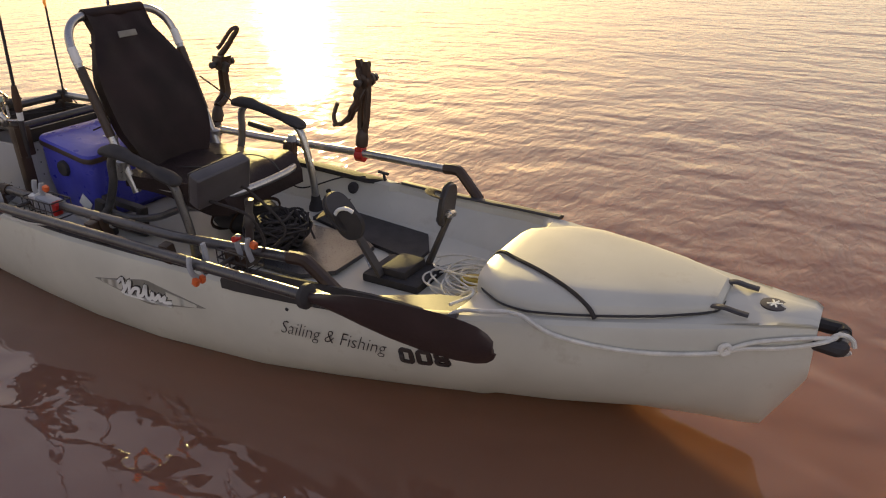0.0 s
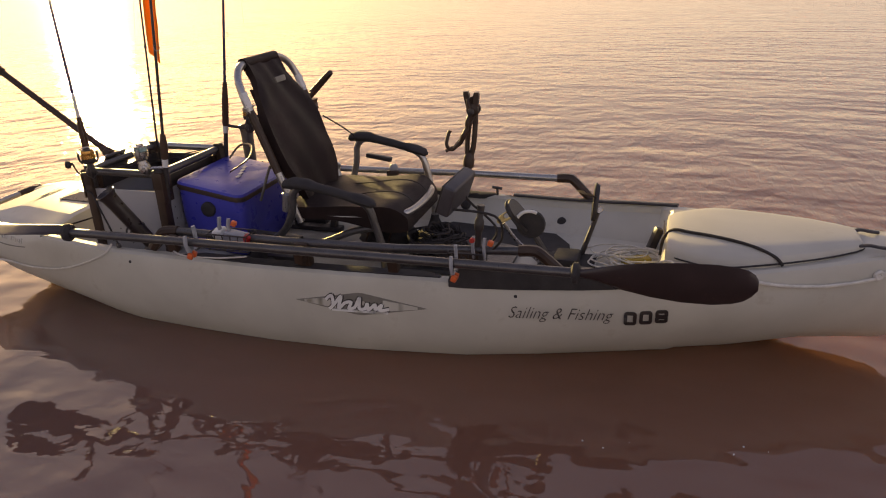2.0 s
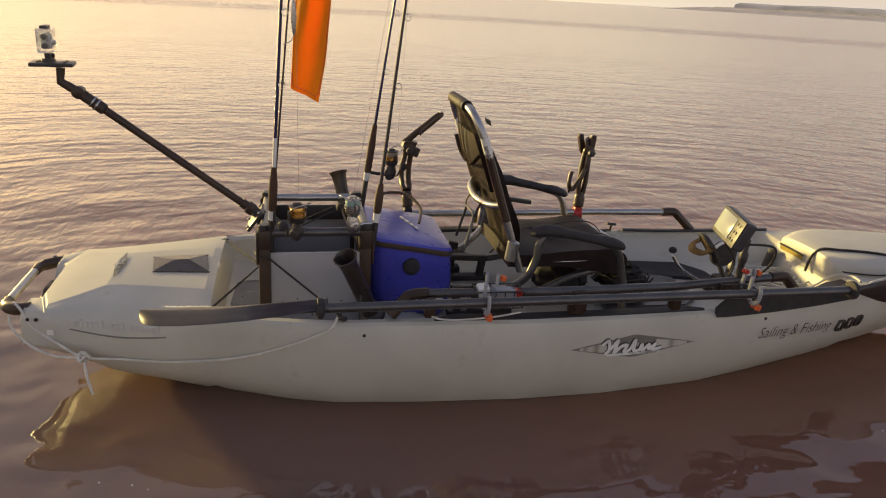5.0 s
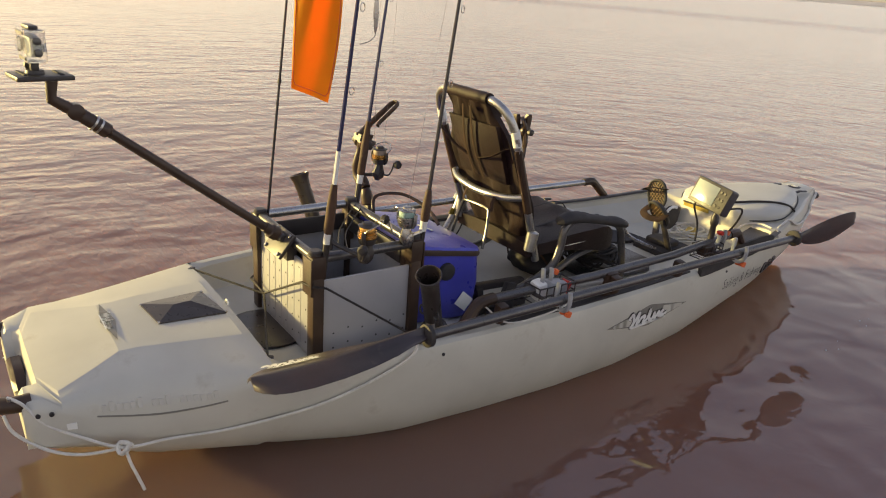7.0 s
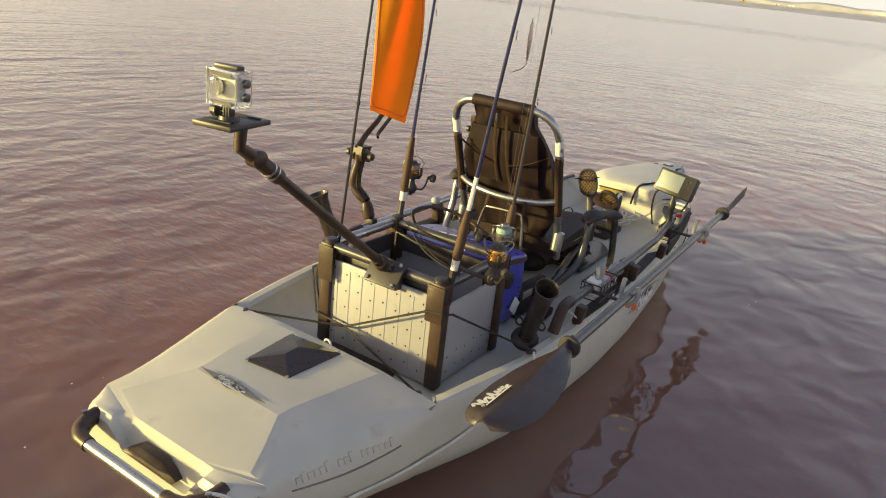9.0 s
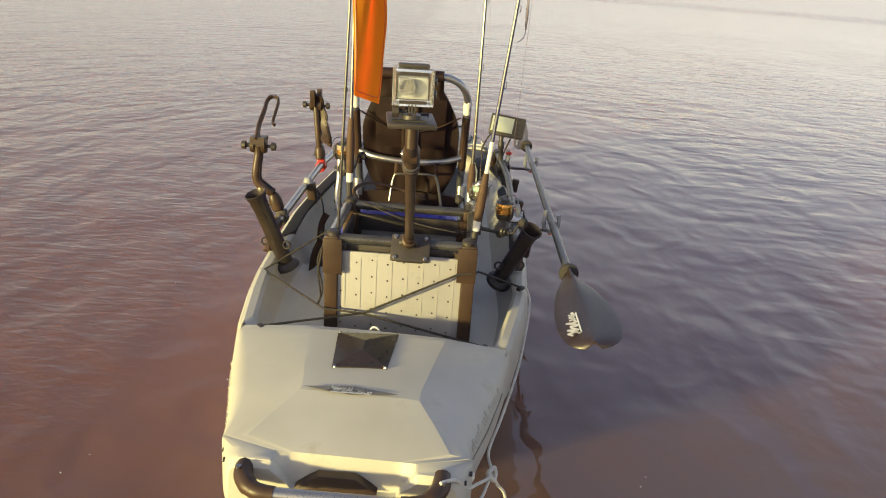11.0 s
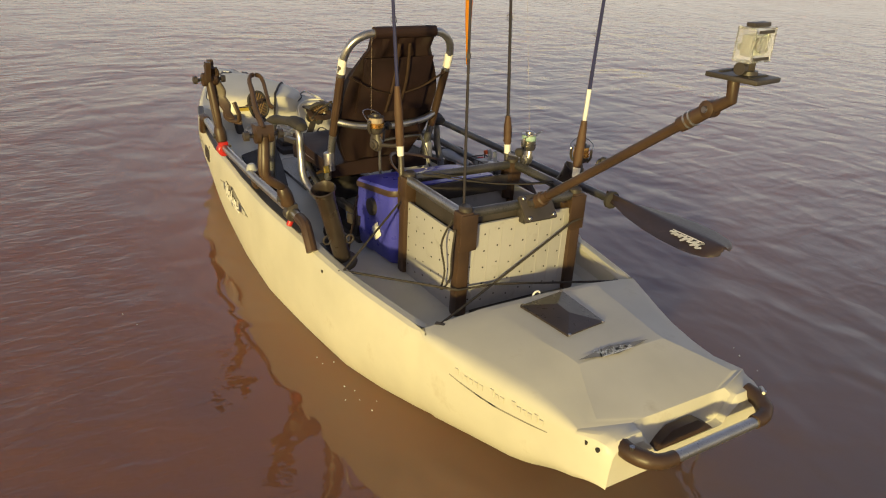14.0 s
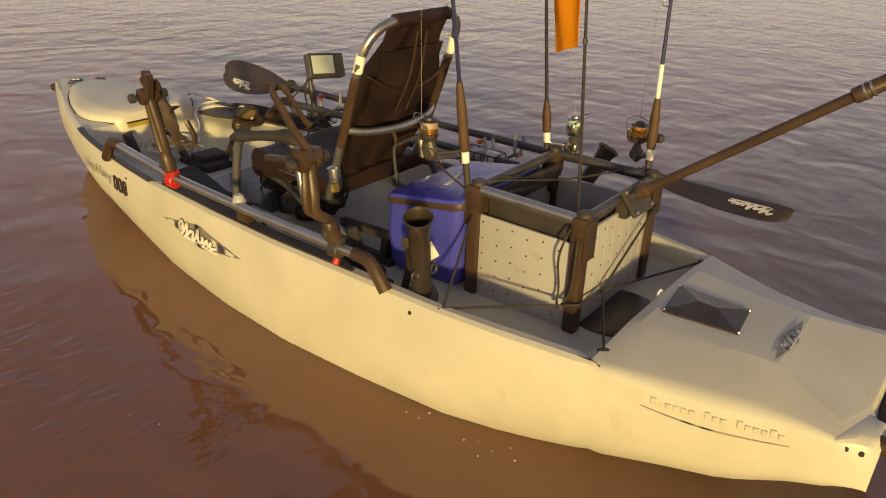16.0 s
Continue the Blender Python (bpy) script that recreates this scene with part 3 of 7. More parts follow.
for y in (-0.085, 0.055):
    bm = bmesh.new()
    tube(bm, spline([(1.595, y * 0.9, 0.405), (1.62, y, 0.412), (1.65, y, 0.408), (1.675, y, 0.406)]), 0.010, 8, flat=0.5)
    part("lid_latch", bm, BLACK, kayak, "black rubber latch")
bm = bmesh.new()
turned(bm, (1.717, 0.0, 0.400), (0.02, 0, 1), [(0, 0.031), (0.004, 0.031), (0.005, 0.028)], 28)
badge = part("bow_badge", bm, DECAL, kayak, "round dark bow badge")
for a in (20, 65, 110):
    bm = bmesh.new()
    box(bm, (1.717, 0, 0.4062), (0.034, 0.004, 0.002), turn(0, -1, a))
    part("badge_mark", bm, WHITE, badge)
# deck hatch cover: a low pyramid
bm = bmesh.new()
b0 = [(-1.330, 0.104), (-1.308, -0.064), (-1.492, -0.052), (-1.508, 0.088)]
low = [bm.verts.new(heeled(x, y, 0.352)) for x, y in b0]
mid = [bm.verts.new(heeled(x * 0.998 - 0.0028, y * 0.97, 0.364)) for x, y in b0]
rid = [bm.verts.new((-1.385, 0.020, 0.379)), bm.verts.new((-1.432, 0.020, 0.377))]
for k in range(4):
    bm.faces.new((low[k], low[(k + 1) % 4], mid[(k + 1) % 4], mid[k]))
bm.faces.new((mid[0], mid[1], rid[0]))
bm.faces.new((mid[1], mid[2], rid[1], rid[0]))
bm.faces.new((mid[2], mid[3], rid[1]))
bm.faces.new((mid[3], mid[0], rid[0], rid[1]))
bm.faces.new(list(reversed(low)))
hatch = part("stern_hatch", bm, HATCHBLACK, kayak, "glossy black stern hatch cover", angle=10)
for x, y in b0:
    bm = bmesh.new()
    turned(bm, heeled(x * 0.994 - 0.008, y * 0.9, 0.363), (0, 0, 1), [(0, 0.005), (0.003, 0.004)], 8)
    part("screw", bm, STEEL, hatch)
# round access plate in the cargo well
bm = bmesh.new()
turned(bm, (-1.165, 0.0, 0.246), (0, 0, 1), [(0, 0.13), (0.006, 0.13), (0.008, 0.12), (0.008, 0.1)], 28)
part("access_plate", bm, HATCHBLACK, kayak, "round black access plate")
# small pad eyes and drain holes
for x, y, z in ((-1.282, 0.008, 0.353),):
    bm = bmesh.new()
    tube(bm, [(x, y + 0.012 * math.cos(a), z + 0.012 * math.sin(a)) for a in (k * math.pi / 6 for k in range(7))], 0.003, 6)
    part("pad_eye", bm, WHITE, kayak, "small white pad eye")
for side in (1, -1):
    for x, z in ((-0.82, 0.305), (0.585, 0.293), (-1.793, 0.302), (-1.820, 0.298)):
        bm = bmesh.new()
        y = hull_side(x, z, side)
        turned(bm, heeled(x, side * (y - 0.004), z), (0, side, 0), [(0, 0.0055), (0.005, 0.0055)], 10)
        part("drain_hole", bm, RUBBER, kayak)
# dark prism standing in for the open, shaded rudder notch in the stern well's front wall
bm = bmesh.new()
loft(bm, [[Vector((x, 0.016 + y, z)) for y, z in ((-0.088, 0.2645), (-0.040, top), (0.040, top), (0.088, 0.2645))] for x, top in ((-1.820, 0.296), (-1.842, 0.296), (-1.8515, 0.272))])
part("dark_notch", bm, BRACKET, kayak, "dark solid for the shaded rudder notch in the stern well")
# stern handle
handle = thing("carry_handle", "grey tube carry handle with black elbows on the stern", "handle")
bm = bmesh.new()
tube(bm, [(-1.912, 0.135, 0.302), (-1.912, -0.135, 0.300)], 0.0135, 14)
part("bar", bm, ALU, handle, "grey aluminium bar")
for side in (1, -1):
    bm = bmesh.new()
    tube(bm, spline([(-1.825, side * 0.208, 0.308), (-1.86, side * 0.206, 0.306), (-1.890, side * 0.190, 0.304), (-1.908, side * 0.165, 0.302), (-1.912, side * 0.128, 0.301)], 4), [0.020] * 10 + [0.0175] * 4 + [0.0165] * 3, 12)
    part("elbow", bm, BRACKET, handle, "dark brown moulded elbow")
    bm = bmesh.new()
    turned(bm, (-1.868, side * 0.212, 0.322), (0, 0, 1), [(0, 0.006), (0.008, 0.006)], 8)
    part("screw", bm, STEEL, handle)
bow_handle = thing("carry_handle", "black tube carry handle on the kayak's bow", "handle")
bm = bmesh.new()
tube(bm, [(1.868, 0.045, 0.352), (1.868, -0.045, 0.350)], 0.0125, 12)
part("bar", bm, DARKALU, bow_handle)
for side in (1, -1):
    bm = bmesh.new()
    tube(bm, spline([(1.80, side * 0.045, 0.356), (1.835, side * 0.047, 0.354), (1.862, side * 0.047, 0.352), (1.868, side * 0.03, 0.351)], 4), 0.017, 10)
    part("elbow", bm, RUBBER, bow_handle)


# ---- writing and marks on the hull ----
def on_hull(name, mat, parent, cells, side, lift=0.0022, label=""):
    """Thin shape on the hull's side; cells are lists of (x, z)."""
    bm = bmesh.new()
    for cell in cells:
        outer = [bm.verts.new(heeled(x, side * (hull_side(x, z, side) + lift), z)) for x, z in cell]
        inner = [bm.verts.new(heeled(x, side * (hull_side(x, z, side) - 0.002), z)) for x, z in cell]
        bm.faces.new(outer)
        n = len(cell)
        for k in range(n):
            bm.faces.new((outer[k], inner[k], inner[(k + 1) % n], outer[(k + 1) % n]))
    bmesh.ops.remove_doubles(bm, verts=bm.verts, dist=0.0003)
    return part(name, bm, mat, parent, label)


def hull_text(text, x, z, height, side, parent, shear=0.0, bold=0.0, squeeze=1.0, drop=0.0, label=""):
    curve = bpy.data.curves.new("lettering", "FONT")
    curve.body = text
    curve.size = height
    curve.shear = shear
    curve.offset = bold
    curve.resolution_u = 3
    ob = new("lettering", curve)
    me = bpy.data.meshes.new_from_object(ob.evaluated_get(bpy.context.evaluated_depsgraph_get()))
    bpy.data.objects.remove(ob)
    for v in me.vertices:
        px = x - side * v.co.x * squeeze
        pz = z + v.co.y + drop * v.co.x
        v.co = Vector(heeled(px, side * (hull_side(px, pz, side) + 0.0045), pz))
    me.materials.append(DECAL)
    ob = new("lettering", me)
    ob.parent = parent
    ob["label"] = label or "dark lettering"
    return ob


def slices(x0, x1, top, bottom, step=0.02):
    n = max(1, round(abs(x1 - x0) / step))
    out = []
    for k in range(n):
        a, b = x0 + (x1 - x0) * k / n, x0 + (x1 - x0) * (k + 1) / n
        out.append([(a, bottom(a)), (b, bottom(b)), (b, top(b)), (a, top(a))])
    return out


# the flowing line of the ribbon marks, as shares of a metre
RIBBON = [(-0.118, 0.012), (-0.100, 0.026), (-0.092, -0.006), (-0.104, -0.022), (-0.088, -0.004), (-0.066, 0.026), (-0.072, -0.018), (-0.050, 0.004), (-0.030, 0.006), (-0.036, -0.016), (-0.016, -0.010),
          (-0.002, 0.024), (0.0, -0.014), (0.020, -0.012), (0.026, 0.006), (0.032, -0.016), (0.052, 0.004), (0.056, -0.014), (0.076, 0.004), (0.070, -0.016), (0.100, -0.010)]
for side in (1, -1):
    cx, cz, hl, hh = 0.075, 0.236, 0.228, 0.042
    dia = lambda x: hh * max(0.0, 1 - abs(x - cx) / hl)
    on_hull("diamond_mark", DECALGREY, kayak, slices(cx - hl, cx + hl, lambda x: cz + dia(x), lambda x: cz - dia(x)), side, 0.0018, "dark grey diamond mark")
    on_hull("diamond_inlay", HULL, kayak, slices(cx - hl * 0.86, cx - 0.08, lambda x: cz + dia(x) * 0.72, lambda x: cz - dia(x) * 0.72), side, 0.003)
    on_hull("diamond_inlay", HULL, kayak, slices(cx + 0.08, cx + hl * 0.86, lambda x: cz + dia(x) * 0.72, lambda x: cz - dia(x) * 0.72), side, 0.003)
    line = spline([(u, v, 0) for u, v in RIBBON], 4)
    for mat, half, lift in ((DECAL, 0.0085, 0.0040), (WHITE, 0.0055, 0.0052)):
        cells = []
        for a, b in zip(line, line[1:]):
            d = (b - a).normalized()
            nrm = Vector((-d.y, d.x, 0)) * half
            cells.append([(cx - side * (q.x + 0.12 * q.y), cz + q.y) for q in (a - nrm - d * 0.002, b - nrm + d * 0.002, b + nrm + d * 0.002, a + nrm - d * 0.002)])
        on_hull("script_ribbon", mat, kayak, cells, side, lift, "pale flowing ribbon mark" if mat is WHITE else "dark ribbon edge")
    on_hull("ribbon_underline", WHITE, kayak, slices(cx - 0.10, cx + 0.095, lambda x: cz - 0.022, lambda x: cz - 0.029), side, 0.0052)
    # raised bars and a swoosh low on the stern quarter
    for k in range(17):
        if k in (6, 10):
            continue
        x = -1.43 - 0.0155 * k
        tall = 0.020 if k in (0, 7, 11, 15) else 0.014
        on_hull("raised_bar", EMBOSS, kayak, [[(x, 0.280), (x - 0.010, 0.280), (x - 0.010, 0.280 + tall), (x, 0.280 + tall)]], side, 0.0035)
    on_hull("swoosh", DECALGREY, kayak, slices(-1.70, -1.41, lambda x: 0.272 - 0.012 * math.sin(math.pi * (x + 1.70) / 0.29), lambda x: 0.269 - 0.013 * math.sin(math.pi * (x + 1.70) / 0.29)), side, 0.002)
hull_text("Sailing & Fishing", 0.56, 0.222, 0.058, -1, kayak, shear=0.4, bold=-0.0007, squeeze=0.86, drop=0.01, label="dark slanted lettering")
hull_text("Sailing & Fishing", 0.99, 0.245, 0.054, 1, kayak, shear=0.4, bold=-0.0007, squeeze=0.78, drop=-0.01, label="dark slanted lettering")


def block_digit(kind, x, z, side, wide=0.038, tall=0.050, stroke=0.0105):
    """A bold block numeral; x is its leading edge, read along the hull."""
    r = 0.010

    def ring(z0, z1):
        def outline(inset):
            c = max(0.002, r - inset)
            out = []
            for cx, cz, a0 in ((wide - inset - c, z1 - inset - c, 0), (inset + c, z1 - inset - c, 90), (inset + c, z0 + inset + c, 180), (wide - inset - c, z0 + inset + c, 270)):
                out += [(cx + c * math.cos(radians(a0 + 30 * k)), cz + c * math.sin(radians(a0 + 30 * k))) for k in range(4)]
            return out
        o, q = outline(0.0), outline(stroke)
        return [[o[k], o[(k + 1) % 16], q[(k + 1) % 16], q[k]] for k in range(16)]

    cells = ring(0, tall) if kind == "0" else ring(0, tall * 0.56) + ring(tall * 0.44, tall)
    on_hull("numeral", DECAL, kayak, [[(x - side * u, z + v) for u, v in c] for c in cells], side, 0.004, "bold dark block numeral")


for k, kind in enumerate("008"):
    block_digit(kind, 0.916 + 0.046 * k, 0.207 + 0.003 * k, -1)
    block_digit(kind, 0.700 - 0.040 * k, 0.222, 1, 0.034, 0.055)
bm = bmesh.new()
box(bm, heeled(-1.765, -hull_side(-1.765, 0.262, -1) - 0.0005, 0.262), (0.042, 0.003, 0.016), turn(0, 0, -17))
part("sticker", bm, WHITE, kayak, "small white sticker")



def ribbon_mark(name, origin, ux, uy, size, mat, parent, half=0.0055, label="pale flowing ribbon mark"):
    """The flowing ribbon laid on a flat face spanned by ux and uy."""
    origin, ux, uy = Vector(origin), Vector(ux).normalized(), Vector(uy).normalized()
    up = ux.cross(uy)
    bm = bmesh.new()
    line = spline([(u, v, 0) for u, v in RIBBON], 3)
    for a, b in zip(line, line[1:]):
        d = (b - a).normalized()
        w = Vector((-d.y, d.x, 0)) * half
        bm.faces.new([bm.verts.new(origin + (ux * (q.x + 0.12 * q.y) + uy * q.y) * size + up * 0.0012) for q in (a - w - d * 0.002, b - w + d * 0.002, b + w + d * 0.002, a + w - d * 0.002)])
    bm.faces.new([bm.verts.new(origin + (ux * u + uy * v) * size + up * 0.0013) for u, v in ((-0.10, -0.031), (0.10, -0.031), (0.09, -0.024), (-0.09, -0.024))])
    return part(name, bm, mat, parent, label)


# diamond mark on the stern deck
bm = bmesh.new()
for k in range(16):
    a, b = -0.115 + 0.23 * k / 16, -0.115 + 0.23 * (k + 1) / 16
    ha, hb = 0.019 * (1 - abs(a) / 0.115), 0.019 * (1 - abs(b) / 0.115)
    zt = 0.3622
    bm.faces.new([bm.verts.new(heeled(*p)) for p in ((-1.606 - ha, a + 0.022, zt), (-1.606 + ha, a + 0.022, zt), (-1.606 + hb, b + 0.022, zt), (-1.606 - hb, b + 0.022, zt))])
part("deck_mark", bm, DECALGREY, kayak, "grey diamond mark on the stern deck")
ribbon_mark("deck_mark", (-1.606, 0.022, 0.3626), (0, -1, 0), (1, 0, 0), 0.50, WHITE, kayak, 0.007)


# ---- side rails ----
def side_rail(side):
    t = thing("side_rail", "grey aluminium accessory rail on black feet along the gunwale", "rail", "side rails")
    out = 0.030 if side > 0 else 0.0
    low = -0.002 if side > 0 else 0.0

    def at(x, y, z):
        return (x, side * (y + out), z + low)

    bm = bmesh.new()
    tube(bm, [at(0.61, 0.382, 0.428), at(0.2, 0.420, 0.418), at(-0.2, 0.422, 0.412), at(-0.64, 0.417, 0.414)], 0.0145, 12)
    # same aluminium both sides; the starboard tube's shade is put into a darker grey
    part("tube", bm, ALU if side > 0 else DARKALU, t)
    bm = bmesh.new()
    tube(bm, spline([at(0.59, 0.384, 0.428), at(0.635, 0.382, 0.430), at(0.66, 0.380, 0.418), at(0.735, 0.366, 0.345)], 4), 0.0185, 10)
    part("front_elbow", bm, BRACKET, t)
    bm = bmesh.new()
    tube(bm, spline([at(-0.62, 0.417, 0.414), at(-0.665, 0.418, 0.412), at(-0.69, 0.420, 0.40), at(-0.735, 0.422, 0.345)], 4), 0.0185, 10)
    part("aft_elbow", bm, BRACKET, t)
    for x in (-0.13,):
        bm = bmesh.new()
        box(bm, (x, side * 0.425, 0.375), (0.05, 0.035, 0.09), turn(side * -8), 0.008)
        foot = part("foot", bm, BRACKET, t)
        if side < 0:
            continue
        bm = bmesh.new()
        turned(bm, (x, side * 0.440, 0.410), (0, side * 0.1, 1), [(0, 0.022), (0.012, 0.022), (0.030, 0.015), (0.034, 0.010)], 14)
        part("cap", bm, CLIPGREY, foot, "pale grey rounded cap")
    return t


def gunwale_track(side):
    """A long shallow black pocket strip under the rail."""
    bm = bmesh.new()
    rows = []
    for k in range(15):
        x = -0.60 + 0.94 * k / 14
        g, zg = hull_row(x)[:2]
        taper = min(1.0, (k + 0.4) / 1.2, (14.4 - k) / 1.2)
        y0, y1 = g - 0.022, g - 0.022 - 0.040 * taper
        rows.append([Vector(heeled(x, side * y, z)) for y, z in ((y0, zg - 0.004), (y0, zg + 0.004), ((y0 + y1) / 2, zg + 0.0055), (y1, zg + 0.004), (y1, zg - 0.014))])
    loft(bm, rows)
    return part("gunwale_track", bm, RUBBER, kayak, "black pocket strip along the gunwale")


for side in (1, -1):
    gunwale_track(side)
for side in (1, -1):
    side_rail(side)


# ---- bungee and ropes ----
def cord(name, label, category, points, radius, mat, per=6, group="", parent=None):
    bm = bmesh.new()
    tube(bm, spline(points, per), radius, 7)
    if parent is not None:
        return part(name, bm, mat, parent, label)
    return tagged(part(name, bm, mat), label, category, group)


P_AFT, S_AFT, P_FWD, S_FWD = (-1.290, 0.325, 0.346), (-1.282, -0.298, 0.330), (-0.900, 0.422, 0.345), (-0.885, -0.424, 0.345)
for run in ((P_FWD, (-1.144, 0.178, 0.342), (-1.146, 0.06, 0.336), S_AFT),
            (P_AFT, (-1.148, 0.06, 0.338), (-1.148, -0.215, 0.486), (-1.140, -0.262, 0.488), (-1.100, -0.272, 0.480), S_FWD),
            (P_FWD, (-0.807, 0.190, 0.491))):
    bm = bmesh.new()
    tube(bm, run, 0.0034, 7)
    part("bungee_cord", bm, CORD, kayak, "black elastic bungee stretched over the cargo well")
for p in (P_AFT, S_AFT, P_FWD, S_FWD):
    bm = bmesh.new()
    box(bm, (p[0], p[1], p[2] - 0.004), (0.03, 0.016, 0.012), turn(0, 0, 40 if p[1] > 0 else -40), 0.004)
    part("bungee_hook", bm, BLACK, kayak, "black plastic bungee hook")


def wall(x, z, side=-1, off=0.008):
    return heeled(x, side * (hull_side(x, z, side) + off), z)


cord("bow_rope", "white braided rope slung from the bow handle along the hull", "rope",
     [(1.86, 0.0, 0.366), (1.835, -0.058, 0.37), wall(1.76, 0.352), wall(1.68, 0.345), wall(1.62, 0.330), wall(1.5, 0.322), wall(1.38, 0.330), wall(1.28, 0.352), (1.2, -0.285, 0.378), (1.12, -0.305, 0.374), (1.06, -0.320, 0.365), wall(1.02, 0.345)], 0.0055, ROPE)
bm = bmesh.new()
tube(bm, spline([(1.868 + 0.024 * math.cos(a), -0.02, 0.352 + 0.024 * math.sin(a)) for a in (k * math.pi / 5 for k in range(10))], 3), 0.0055, 7)
tube(bm, spline([wall(1.655, 0.342), wall(1.648, 0.352), wall(1.636, 0.344), wall(1.642, 0.330), wall(1.655, 0.336)], 4), 0.007, 7)
tube(bm, spline([wall(1.645, 0.338), wall(1.70, 0.362), (1.80, -0.075, 0.378), (1.85, -0.03, 0.368)], 5), 0.005, 7)
tagged(part("rope_knot", bm, ROPE), "white rope loop and knot at the bow handle", "rope")
KNOT = Vector((-1.655, -0.326, 0.193))
cord("stern_rope", "thin white rope drooping along the hull to the stern handle", "rope",
     [(-0.90, -0.440, 0.352), wall(-0.93, 0.325), wall(-1.05, 0.270), wall(-1.2, 0.222), wall(-1.4, 0.190), wall(-1.55, 0.186), KNOT, (-1.74, -0.285, 0.225), (-1.81, -0.262, 0.272), (-1.845, -0.235, 0.318), (-1.872, -0.205, 0.328)], 0.004, ROPE)
cord("stern_rope", "thin white rope drooping along the hull to the stern handle", "rope",
     [(-1.885, -0.215, 0.290), (-1.87, -0.245, 0.255), (-1.81, -0.272, 0.205), (-1.74, -0.300, 0.186), KNOT], 0.004, ROPE)
bm = bmesh.new()
tube(bm, [KNOT + Vector((0.016 * math.cos(a), -0.008 * math.sin(2 * a), 0.014 * math.sin(a))) for a in (k * math.pi / 6 for k in range(12))], 0.0055, 7, closed=True)
tube(bm, [KNOT + Vector((0.008 * math.sin(2 * a), -0.010 * math.cos(a), 0.016 * math.sin(a))) for a in (k * math.pi / 6 for k in range(12))], 0.005, 7, closed=True)
tube(bm, spline([KNOT, KNOT + Vector((0.006, -0.018, -0.035)), (-1.640, -0.362, 0.130), (-1.628, -0.372, 0.090)], 5), 0.004, 7)
tagged(part("rope_knot", bm, ROPE), "knot with a loose end in the thin white stern rope", "rope")

# ---- cargo crate ----
CX0, CX1, CY0, CY1, CZ = -1.118, -0.800, -0.245, 0.162, 0.248
crate = thing("cargo_crate", "grey panelled gear crate with dark posts and aluminium tube rails", "crate")
for x, y in ((CX0, CY0), (CX0, CY1), (CX1, CY0), (CX1, CY1)):
    sx, sy = (1 if x == CX1 else -1), (1 if y == CY1 else -1)
    bm = bmesh.new()
    box(bm, (x, y - sy * 0.002, CZ + 0.135), (0.036, 0.040, 0.270), None, 0.008)
    post = part("corner_post", bm, BRACKET, crate, "dark brown corner post")
    bm = bmesh.new()
    box(bm, (x, y - sy * 0.004, CZ + 0.288), (0.044, 0.046, 0.070), None, 0.010)
    part("post_cap", bm, BRACKET, post)
    bm = bmesh.new()
    box(bm, (x + sx * 0.022, y - sy * 0.008, CZ + 0.262), (0.006, 0.056, 0.108), None, 0.0028)
    part("corner_plate", bm, BRACKET, post, "rounded brown corner plate")
    bm = bmesh.new()
    box(bm, (x - sx * 0.012, y - sy * 0.032, CZ + 0.245), (0.02, 0.026, 0.09), None, 0.006)
    part("cap_lug", bm, BRACKET, post)
    bm = bmesh.new()
    turned(bm, (x, y - sy * 0.008, CZ + 0.318), (0, 0, 1), [(0, 0.020), (0.014, 0.020), (0.018, 0.015)], 12)
    part("rod_socket", bm, BLACK, post)


def crate_panel(axis, at, lo, hi, out, height):
    """A grooved panel between two posts with rows of small holes."""
    bm = bmesh.new()
    mid, width = (lo + hi) / 2, hi - lo
    c = (mid, at, CZ + height / 2) if axis == "x" else (at, mid, CZ + height / 2)
    size = (width, 0.010, height) if axis == "x" else (0.010, width, height)
    box(bm, c, size, None, 0.003)
    p = part("panel", bm, GREYPANEL, crate, "pale grey side panel with small drilled holes")
    columns = 8 if axis == "y" else 6
    for k in range(columns):
        u = lo + width * (k + 0.5) / columns
        bm = bmesh.new()
        c = (u, at + out * 0.0052, CZ + height * 0.5) if axis == "x" else (at + out * 0.0052, u, CZ + height * 0.5)
        if axis == "y":
            box(bm, c, (0.0018, 0.003, height * 0.86))
            part("groove_rib", bm, GREYPANEL, p)
        for r in range(5 if axis == "y" or out > 0 else 2):
            z = CZ + height * (0.12 + 0.19 * r) + (0.01 if k % 2 else 0)
            bm = bmesh.new()
            c = (u + 0.012, at + out * 0.0044, z) if axis == "x" else (at + out * 0.0044, u + 0.012, z)
            turned(bm, c, (0, out, 0) if axis == "x" else (out, 0, 0), [(0, 0.0030), (0.0012, 0.0030)], 6)
            part("hole", bm, RUBBER, p)
    return p


